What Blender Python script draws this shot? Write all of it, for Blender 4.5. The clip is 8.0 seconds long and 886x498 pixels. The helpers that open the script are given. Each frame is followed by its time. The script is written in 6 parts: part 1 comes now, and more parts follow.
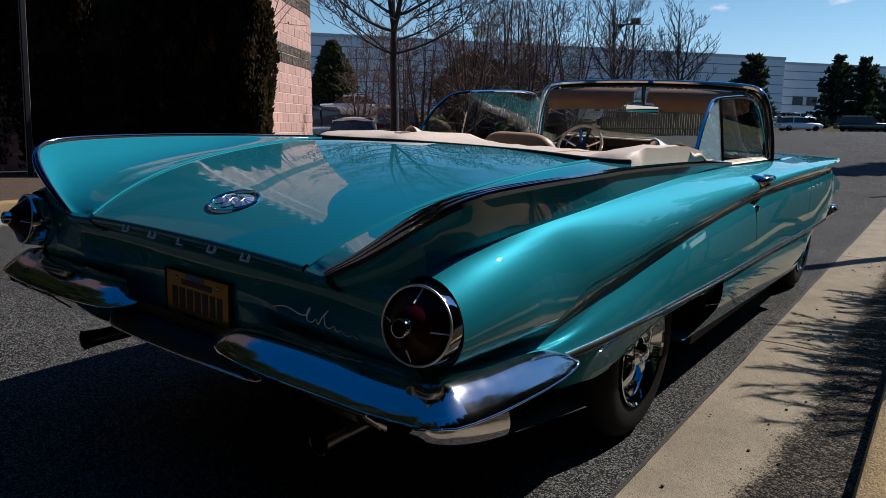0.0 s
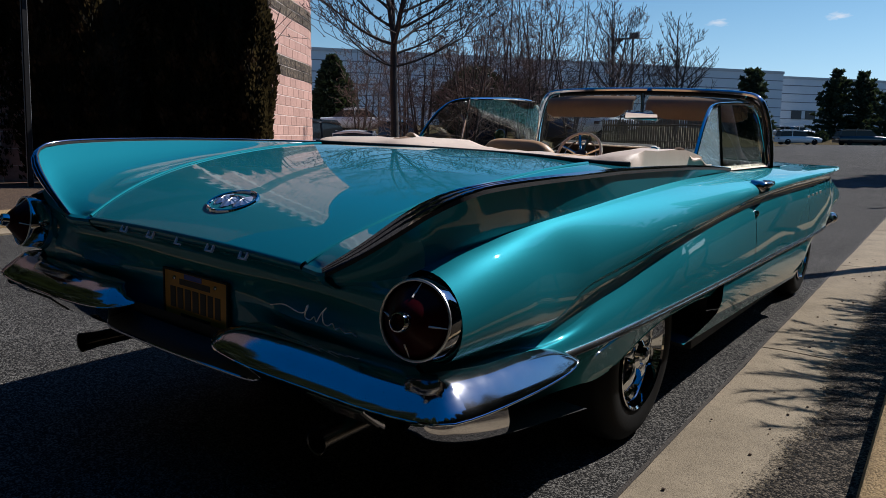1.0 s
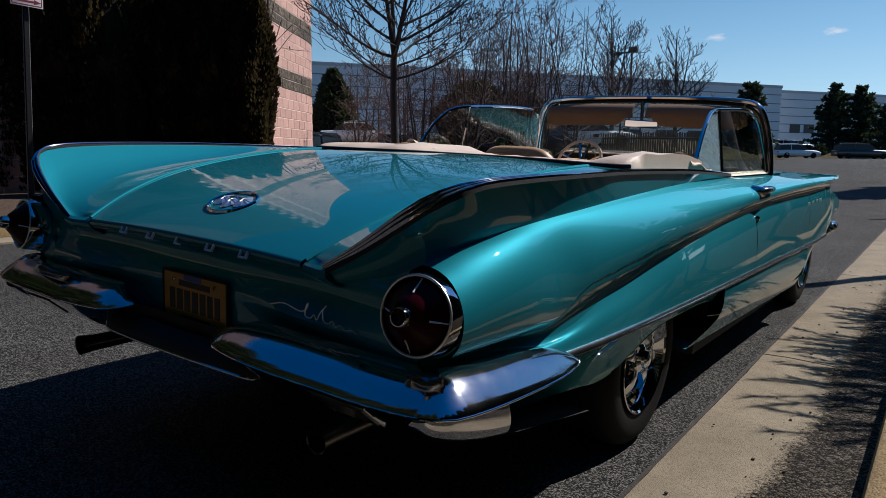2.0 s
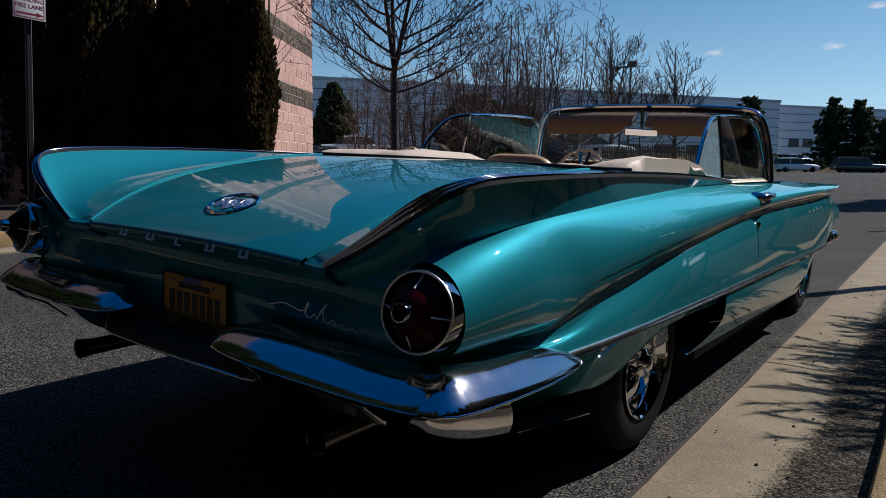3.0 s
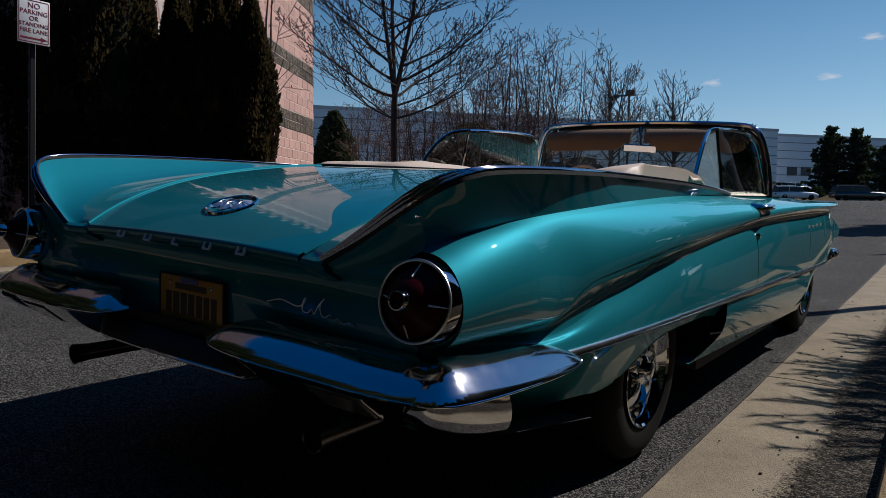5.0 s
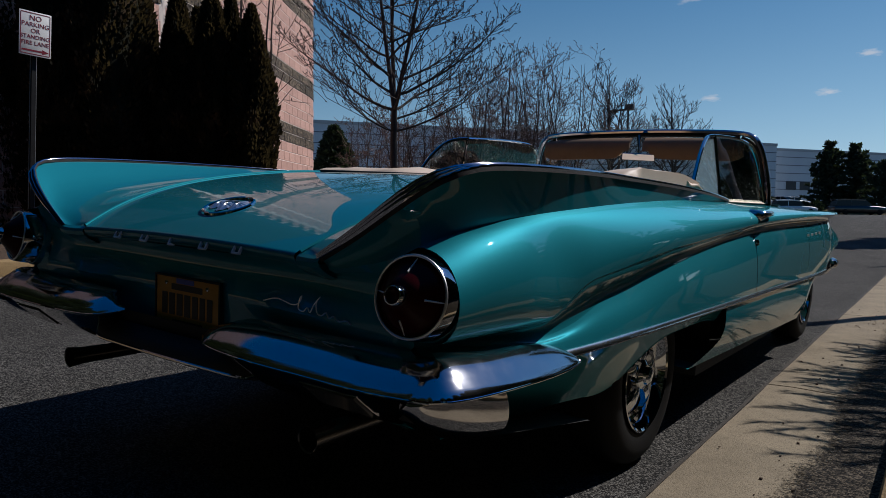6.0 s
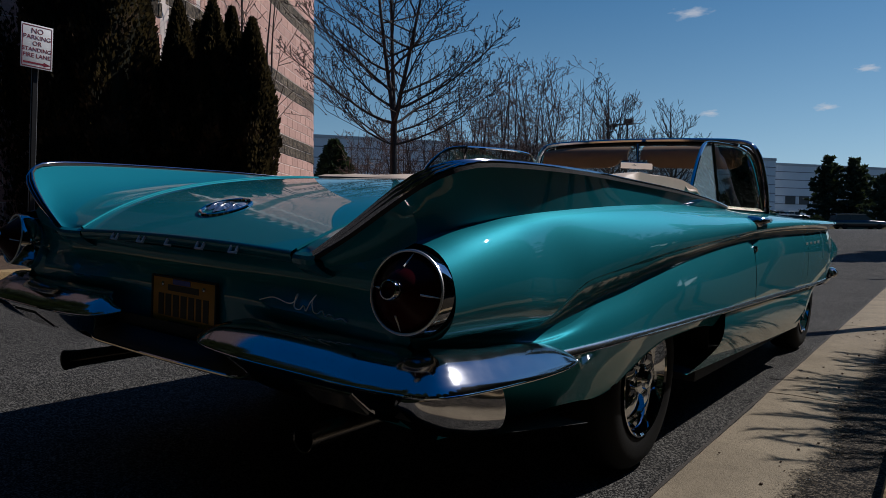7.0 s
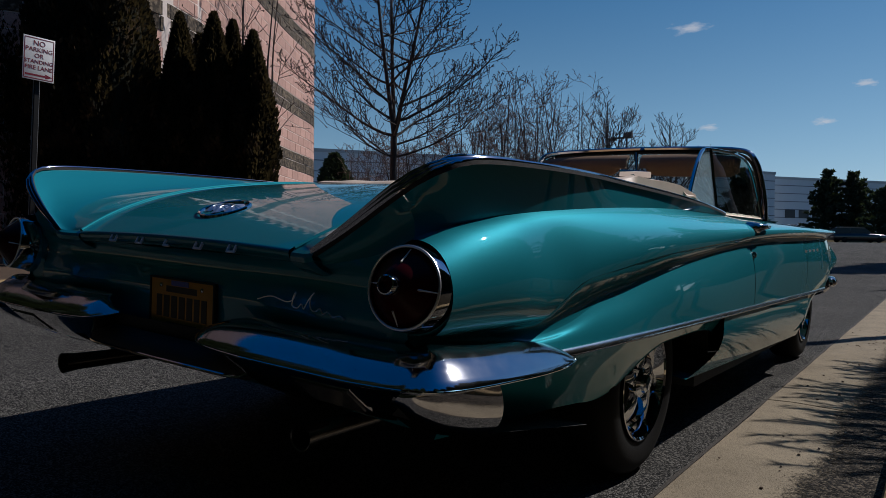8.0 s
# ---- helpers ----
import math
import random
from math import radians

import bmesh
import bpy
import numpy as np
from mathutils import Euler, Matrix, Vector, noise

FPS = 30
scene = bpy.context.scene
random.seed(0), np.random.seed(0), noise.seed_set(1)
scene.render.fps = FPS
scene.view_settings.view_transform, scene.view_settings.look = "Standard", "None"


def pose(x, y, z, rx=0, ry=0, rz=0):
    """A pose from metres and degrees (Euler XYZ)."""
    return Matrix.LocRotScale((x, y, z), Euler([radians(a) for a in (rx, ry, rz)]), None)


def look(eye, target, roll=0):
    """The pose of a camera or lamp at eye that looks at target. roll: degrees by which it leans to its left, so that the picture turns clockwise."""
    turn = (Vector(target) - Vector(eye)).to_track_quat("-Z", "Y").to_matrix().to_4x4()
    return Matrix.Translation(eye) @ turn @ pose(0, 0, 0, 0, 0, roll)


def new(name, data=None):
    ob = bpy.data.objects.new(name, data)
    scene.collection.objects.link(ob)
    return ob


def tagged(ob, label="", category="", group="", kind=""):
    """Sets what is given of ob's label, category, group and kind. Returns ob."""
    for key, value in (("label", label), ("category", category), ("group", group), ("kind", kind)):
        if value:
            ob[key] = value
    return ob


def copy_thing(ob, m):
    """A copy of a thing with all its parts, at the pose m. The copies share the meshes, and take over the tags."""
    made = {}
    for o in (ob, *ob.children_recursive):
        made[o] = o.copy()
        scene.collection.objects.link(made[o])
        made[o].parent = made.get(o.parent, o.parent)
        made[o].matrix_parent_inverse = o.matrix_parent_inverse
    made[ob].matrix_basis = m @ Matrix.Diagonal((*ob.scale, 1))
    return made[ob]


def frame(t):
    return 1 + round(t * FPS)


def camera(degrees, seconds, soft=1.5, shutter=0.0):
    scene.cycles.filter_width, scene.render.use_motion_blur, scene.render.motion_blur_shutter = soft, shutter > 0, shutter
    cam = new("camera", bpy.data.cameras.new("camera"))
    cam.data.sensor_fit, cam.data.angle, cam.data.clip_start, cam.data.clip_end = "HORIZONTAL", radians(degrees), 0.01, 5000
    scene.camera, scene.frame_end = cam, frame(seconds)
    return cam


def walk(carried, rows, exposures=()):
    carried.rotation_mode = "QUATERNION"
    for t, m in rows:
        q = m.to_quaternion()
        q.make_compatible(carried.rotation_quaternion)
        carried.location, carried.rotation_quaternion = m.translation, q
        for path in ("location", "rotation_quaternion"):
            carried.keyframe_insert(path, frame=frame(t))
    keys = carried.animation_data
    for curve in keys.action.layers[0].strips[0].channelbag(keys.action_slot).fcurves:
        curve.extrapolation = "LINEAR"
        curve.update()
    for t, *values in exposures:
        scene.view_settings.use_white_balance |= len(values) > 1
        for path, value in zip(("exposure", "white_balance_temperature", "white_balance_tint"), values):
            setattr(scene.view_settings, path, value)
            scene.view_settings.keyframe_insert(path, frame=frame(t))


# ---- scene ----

# ------------------------------------------------------------------ camera
LENS = 63.58
cam = camera(LENS, 8.0, soft=0.35)
# seconds, place, heading, pitch, lean
PATH = [
    (0.0, (1.8367, -1.0755, 1.1298), 36.533, -9.914, 0.590),
    (0.5, (1.8395, -1.0747, 1.1092), 36.545, -9.362, 0.585),
    (1.0, (1.8400, -1.0742, 1.0886), 36.543, -8.820, 0.587),
    (1.5, (1.8389, -1.0740, 1.0684), 36.540, -8.283, 0.586),
    (3.0, (1.8343, -1.0743, 1.0110), 36.547, -6.602, 0.579),
    (3.5, (1.8330, -1.0740, 0.9910), 36.549, -6.028, 0.577),
    (4.0, (1.8330, -1.0738, 0.9703), 36.556, -5.461, 0.572),
    (4.5, (1.8349, -1.0722, 0.9492), 36.570, -4.897, 0.573),
    (6.0, (1.8409, -1.0613, 0.8890), 36.570, -3.175, 0.585),
    (6.5, (1.8434, -1.0576, 0.8690), 36.574, -2.587, 0.598),
    (7.0, (1.8462, -1.0545, 0.8495), 36.576, -2.008, 0.605),
    (7.5, (1.8492, -1.0530, 0.8305), 36.583, -1.440, 0.608),
    (8.0, (1.8535, -1.0545, 0.8125), 36.592, -0.905, 0.595),
]


def heading(eye, yaw, pitch, roll):
    return pose(*eye, 90 + pitch, 0, yaw) @ pose(0, 0, 0, 0, 0, roll)


walk(cam, [(t, heading(e, yaw, p, r)) for t, e, yaw, p, r in PATH],
     exposures=[(0.0, 0.12, 5900, 13), (8.0, -0.50, 5900, 13)])

# ------------------------------------------------------------------ light
SUN = Vector((0.31, 0.64, 0.70)).normalized()
world = bpy.data.worlds.new("sky")
scene.world = world
world.use_nodes = True
wn = world.node_tree.nodes
wl = world.node_tree.links
sky = wn.new("ShaderNodeTexSky")
sky.sky_type = 'NISHITA'
sky.sun_disc = False
sky.sun_elevation = math.asin(SUN.z)
sky.sun_rotation = math.atan2(SUN.x, SUN.y)
sky.altitude = 2500
sky.air_density = 1.0
sky.dust_density = 1.4
sky.ozone_density = 4.0
wn["Background"].inputs[1].default_value = 0.087
deeper = wn.new("ShaderNodeHueSaturation")
# the blue deepens towards the zenith
up_co = wn.new("ShaderNodeTexCoord")
up_z = wn.new("ShaderNodeSeparateXYZ")
wl.new(up_co.outputs["Generated"], up_z.inputs[0])
depth_of_blue = wn.new("ShaderNodeMapRange")
depth_of_blue.inputs["From Min"].default_value, depth_of_blue.inputs["From Max"].default_value = 0.0, 0.50
depth_of_blue.inputs["To Min"].default_value, depth_of_blue.inputs["To Max"].default_value = 0.75, 1.36
wl.new(up_z.outputs["Z"], depth_of_blue.inputs["Value"])
wl.new(depth_of_blue.outputs["Result"], deeper.inputs["Saturation"])
turn_of_blue = wn.new("ShaderNodeMapRange")
turn_of_blue.inputs["From Min"].default_value, turn_of_blue.inputs["From Max"].default_value = 0.05, 0.62
turn_of_blue.inputs["To Min"].default_value, turn_of_blue.inputs["To Max"].default_value = 0.467, 0.499
wl.new(up_z.outputs["Z"], turn_of_blue.inputs["Value"])
wl.new(turn_of_blue.outputs["Result"], deeper.inputs["Hue"])
wl.new(sky.outputs[0], deeper.inputs["Color"])


def small_cloud(base, centre, wide, tall, seed):
    """A small fair-weather cloud at a compass place in the sky, laid over the blue."""
    c = Vector(centre).normalized()
    co = wn.new("ShaderNodeTexCoord")
    off = wn.new("ShaderNodeVectorMath")
    off.operation = 'SUBTRACT'
    off.inputs[1].default_value = c
    wl.new(co.outputs["Generated"], off.inputs[0])
    turn = wn.new("ShaderNodeVectorRotate")
    turn.rotation_type = 'Z_AXIS'
    turn.inputs["Angle"].default_value = math.atan2(c.x, c.y)
    wl.new(off.outputs[0], turn.inputs["Vector"])
    fit = wn.new("ShaderNodeVectorMath")
    fit.operation = 'MULTIPLY'
    fit.inputs[1].default_value = (1.12 / wide, 0.0, 1.12 / tall)
    wl.new(turn.outputs[0], fit.inputs[0])
    size = wn.new("ShaderNodeVectorMath")
    size.operation = 'LENGTH'
    wl.new(fit.outputs[0], size.inputs[0])
    nz = wn.new("ShaderNodeTexNoise")
    nz.inputs["Scale"].default_value = 1.6
    nz.inputs["Detail"].default_value = 5
    push = wn.new("ShaderNodeVectorMath")
    push.operation = 'ADD'
    push.inputs[1].default_value = (seed * 3.7, seed * 1.3, seed)
    wl.new(fit.outputs[0], push.inputs[0])
    wl.new(push.outputs[0], nz.inputs["Vector"])
    add = wn.new("ShaderNodeMath")
    add.operation = 'MULTIPLY_ADD'
    add.inputs[1].default_value = 1.6
    wl.new(nz.outputs["Fac"], add.inputs[0])
    wl.new(size.outputs["Value"], add.inputs[2])
    soft = wn.new("ShaderNodeMapRange")
    soft.inputs["From Min"].default_value, soft.inputs["From Max"].default_value = 1.55, 0.90
    soft.inputs["To Max"].default_value = 0.62
    wl.new(add.outputs[0], soft.inputs["Value"])
    mx = wn.new("ShaderNodeMix")
    mx.data_type = 'RGBA'
    wl.new(soft.outputs["Result"], mx.inputs["Factor"])
    wl.new(base, mx.inputs["A"])
    mx.inputs["B"].default_value = (9.0, 8.8, 8.6, 1)
    return mx.outputs["Result"]


heaven = deeper.outputs[0]
for number, (cx, cy, cz, cw, ch) in enumerate(((-0.2935, 0.9173, 0.2693, 0.0332, 0.0119), (-0.1042, 0.9767, 0.1878, 0.0190, 0.0071), (-0.2798, 0.9489, 0.1463, 0.0206, 0.0071), (-0.1483, 0.9780, 0.1467, 0.0174, 0.0071))):
    heaven = small_cloud(heaven, (cx, cy, cz), cw, ch, number + 1)
wl.new(heaven, wn["Background"].inputs[0])

sun = new("sun", bpy.data.lights.new("sun", 'SUN'))
sun.data.energy = 5.0
sun.data.angle = radians(0.53)
sun.data.color = (1.0, 0.92, 0.80)
sun.matrix_world = look((0, 0, 30), Vector((0, 0, 30)) - SUN)


# ------------------------------------------------------------------ materials
def mat(name, base, rough=0.6, metal=0.0, coat=0.0, bump=0.0, bscale=40.0, vary=0.0, vscale=5.0, second=None,
        spec=0.5, detail=6.0, mixscale=None, mixpos=0.5, mixwidth=0.1, rvary=0.0, rnd=0.0, coord="Object", bdist=0.02, ior=1.5, cells=0.0):
    """A procedural surface: base colour with variation at two scales, bump and gloss variation."""
    m = bpy.data.materials.new(name)
    m.use_nodes = True
    nt = m.node_tree
    n, l = nt.nodes, nt.links
    b = n["Principled BSDF"]
    b.inputs["Roughness"].default_value = rough
    b.inputs["Metallic"].default_value = metal
    b.inputs["Specular IOR Level"].default_value = spec
    b.inputs["Coat Weight"].default_value = coat
    b.inputs["Coat Roughness"].default_value = 0.02
    b.inputs["IOR"].default_value = ior
    tc = n.new("ShaderNodeTexCoord")
    col = n.new("ShaderNodeRGB")
    col.outputs[0].default_value = (*base, 1)
    out = col.outputs[0]
    if second is not None:
        nz = n.new("ShaderNodeTexNoise")
        nz.inputs["Scale"].default_value = mixscale or vscale
        nz.inputs["Detail"].default_value = detail
        l.new(tc.outputs[coord], nz.inputs["Vector"])
        grain = nz.outputs["Fac"]
        if cells:
            vo = n.new("ShaderNodeTexVoronoi")
            vo.inputs["Scale"].default_value = cells
            l.new(tc.outputs[coord], vo.inputs["Vector"])
            sep = n.new("ShaderNodeSeparateColor")
            l.new(vo.outputs["Color"], sep.inputs[0])
            ave = n.new("ShaderNodeMix")
            ave.inputs["Factor"].default_value = 0.35
            l.new(sep.outputs[0], ave.inputs["A"])
            l.new(nz.outputs["Fac"], ave.inputs["B"])
            grain = ave.outputs["Result"]
        ramp = n.new("ShaderNodeValToRGB")
        ramp.color_ramp.elements[0].position = mixpos - mixwidth
        ramp.color_ramp.elements[1].position = mixpos + mixwidth
        l.new(grain, ramp.inputs["Fac"])
        mx = n.new("ShaderNodeMix")
        mx.data_type = 'RGBA'
        l.new(ramp.outputs["Color"], mx.inputs["Factor"])
        l.new(out, mx.inputs["A"])
        mx.inputs["B"].default_value = (*second, 1)
        out = mx.outputs["Result"]
    if vary or rnd:
        hs = n.new("ShaderNodeHueSaturation")
        l.new(out, hs.inputs["Color"])
        mr = n.new("ShaderNodeMapRange")
        n2 = n.new("ShaderNodeTexNoise")
        n2.inputs["Scale"].default_value = vscale
        n2.inputs["Detail"].default_value = 8
        n2.inputs["Roughness"].default_value = 0.65
        l.new(tc.outputs[coord], n2.inputs["Vector"])
        src = n2.outputs["Fac"]
        mr.inputs["From Min"].default_value, mr.inputs["From Max"].default_value = 0.25, 0.75
        mr.inputs["To Min"].default_value, mr.inputs["To Max"].default_value = 1 - vary, 1 + vary
        l.new(src, mr.inputs["Value"])
        val = mr.outputs["Result"]
        if rnd:
            oi = n.new("ShaderNodeObjectInfo")
            geo = n.new("ShaderNodeNewGeometry")
            ad = n.new("ShaderNodeMath")
            ad.operation = 'ADD'
            l.new(oi.outputs["Random"], ad.inputs[0])
            l.new(geo.outputs["Random Per Island"], ad.inputs[1])
            fr = n.new("ShaderNodeMath")
            fr.operation = 'FRACT'
            l.new(ad.outputs[0], fr.inputs[0])
            m2 = n.new("ShaderNodeMapRange")
            m2.inputs["To Min"].default_value, m2.inputs["To Max"].default_value = 1 - rnd, 1 + rnd
            l.new(fr.outputs[0], m2.inputs["Value"])
            mu = n.new("ShaderNodeMath")
            mu.operation = 'MULTIPLY'
            l.new(val, mu.inputs[0])
            l.new(m2.outputs["Result"], mu.inputs[1])
            val = mu.outputs[0]
        l.new(val, hs.inputs["Value"])
        out = hs.outputs["Color"]
    l.new(out, b.inputs["Base Color"])
    if rvary:
        n3 = n.new("ShaderNodeTexNoise")
        n3.inputs["Scale"].default_value = vscale * 2.3
        n3.inputs["Detail"].default_value = 6
        l.new(tc.outputs[coord], n3.inputs["Vector"])
        m3 = n.new("ShaderNodeMapRange")
        m3.inputs["To Min"].default_value, m3.inputs["To Max"].default_value = max(rough - rvary, 0), rough + rvary
        l.new(n3.outputs["Fac"], m3.inputs["Value"])
        l.new(m3.outputs["Result"], b.inputs["Roughness"])
    if bump:
        n4 = n.new("ShaderNodeTexNoise")
        n4.inputs["Scale"].default_value = bscale
        n4.inputs["Detail"].default_value = 8
        n4.inputs["Roughness"].default_value = 0.7
        l.new(tc.outputs[coord], n4.inputs["Vector"])
        bp = n.new("ShaderNodeBump")
        bp.inputs["Strength"].default_value = bump
        bp.inputs["Distance"].default_value = bdist
        height = n4.outputs["Fac"]
        if cells:
            hv = n.new("ShaderNodeMix")
            hv.inputs["Factor"].default_value = 0.6
            l.new(n4.outputs["Fac"], hv.inputs["A"])
            inv = n.new("ShaderNodeMath")
            inv.operation = 'SUBTRACT'
            inv.inputs[0].default_value = 1.0
            l.new(vo.outputs["Distance"], inv.inputs[1])
            l.new(inv.outputs[0], hv.inputs["B"])
            height = hv.outputs["Result"]
        l.new(height, bp.inputs["Height"])
        l.new(bp.outputs["Normal"], b.inputs["Normal"])
    return m


def glass_mat(name, tint, rough=0.0):
    m = bpy.data.materials.new(name)
    m.use_nodes = True
    b = m.node_tree.nodes["Principled BSDF"]
    b.inputs["Base Color"].default_value = (*tint, 1)
    b.inputs["Roughness"].default_value = rough
    b.inputs["Transmission Weight"].default_value = 1.0
    b.inputs["IOR"].default_value = 1.45
    return m


PAINT = mat("teal_metallic_paint", (0.013, 0.208, 0.262), rough=0.58, metal=0.52, coat=1.0, vary=0.04, vscale=900, spec=0.24)
PAINT.node_tree.nodes["Principled BSDF"].inputs["Specular Tint"].default_value = (0.36, 0.80, 0.86, 1)
BRIGHT = mat("bright_chrome", (0.62, 0.64, 0.67), rough=0.04, metal=1.0, vary=0.06, vscale=6, rvary=0.03)
TRIM_STEEL = mat("polished_trim_steel", (0.72, 0.74, 0.76), rough=0.19, metal=1.0, vary=0.06, vscale=6, rvary=0.05)
CHROME = mat("chrome", (0.54, 0.54, 0.565), rough=0.095, metal=1.0, vary=0.08, vscale=6, rvary=0.05)
SATIN = mat("satin_bright_ring", (0.88, 0.89, 0.90), rough=0.36, metal=1.0, vary=0.05, vscale=20)
STEEL = mat("worn_bright_trim", (0.45, 0.46, 0.52), rough=0.07, metal=1.0, vary=0.1, vscale=30)
RUBBER = mat("tyre_rubber", (0.0065, 0.0065, 0.0065), rough=0.65, bump=0.15, bscale=120, bdist=0.004, vary=0.2, vscale=8, spec=0.15)
BLACK = mat("black_underbody", (0.012, 0.012, 0.013), rough=0.7, bump=0.2, bscale=30)
DARK = mat("dark_interior", (0.02, 0.019, 0.018), rough=0.55, bump=0.2, bscale=200, bdist=0.002)
VINYL = mat("cream_vinyl", (0.62, 0.50, 0.40), rough=0.55, bump=0.25, bscale=60, bdist=0.006, vary=0.08, vscale=7)
TAN = mat("tan_leather", (0.42, 0.25, 0.12), rough=0.45, bump=0.2, bscale=150, bdist=0.002, vary=0.1, vscale=9)
VISOR = mat("brown_visor_vinyl", (0.24, 0.15, 0.085), rough=0.6, bump=0.2, bscale=200, bdist=0.002, vary=0.1, vscale=12)
GLASS = glass_mat("clear_glass", (0.82, 0.90, 0.87))
SIDEGLASS = glass_mat("green_tinted_glass", (0.68, 0.75, 0.72))
# sky reflection put into the glass as a pale, partly opaque tint
SKYPALEGLASS = glass_mat("sky_reflection_glass", (0.52, 0.68, 0.76), 0.03)
SKYPALEGLASS.node_tree.nodes["Principled BSDF"].inputs["Transmission Weight"].default_value = 0.76
REDLENS = mat("dark_red_lens", (0.030, 0.0010, 0.0014), rough=0.30, spec=0.12, vary=0.15, vscale=30)
PLATE = mat("yellow_plate", (0.62, 0.27, 0.035), rough=0.45, vary=0.1, vscale=30, bump=0.1, bscale=100, bdist=0.002)
PLATEINK = mat("plate_ink", (0.03, 0.02, 0.015), rough=0.5)
BLUEINK = mat("blue_sticker", (0.05, 0.08, 0.35), rough=0.4)
EXHAUST = mat("sooty_pipe", (0.12, 0.11, 0.10), rough=0.22, metal=0.9, rvary=0.1, vary=0.3, vscale=30)
WHITEPAINT = mat("white_lettering", (0.8, 0.8, 0.78), rough=0.4)


# ------------------------------------------------------------------ building blocks
def mesh_ob(name, verts, faces, material, parent=None, label="", smooth=True, sharp=None):
    me = bpy.data.meshes.new(name)
    me.from_pydata([tuple(v) for v in verts], [], faces)
    me.update()
    if len(faces) < 20000:
        bm = bmesh.new()
        bm.from_mesh(me)
        bmesh.ops.recalc_face_normals(bm, faces=bm.faces[:])
        bm.to_mesh(me)
        bm.free()
    if smooth:
        me.polygons.foreach_set("use_smooth", [True] * len(me.polygons))
        if sharp is not None:
            me.set_sharp_from_angle(angle=radians(sharp))
    me.materials.append(material)
    ob = new(name, me)
    if parent is not None:
        ob.parent = parent
    if label:
        ob["label"] = label
    return ob


def part(name, bm, material, parent, label="", smooth=True, sharp=35):
    me = bpy.data.meshes.new(name)
    bm.to_mesh(me)
    bm.free()
    if smooth:
        me.polygons.foreach_set("use_smooth", [True] * len(me.polygons))
        me.set_sharp_from_angle(angle=radians(sharp))
    me.materials.append(material)
    ob = new(name, me)
    ob.parent = parent
    if label:
        ob["label"] = label
    return ob


def grid_faces(nu, nv, closed_u=False, closed_v=False, base=0):
    out = []
    for i in range(nu if closed_u else nu - 1):
        for j in range(nv if closed_v else nv - 1):
            a, b = i, (i + 1) % nu
            c, d = j, (j + 1) % nv
            out.append((base + a * nv + c, base + b * nv + c, base + b * nv + d, base + a * nv + d))
    return out


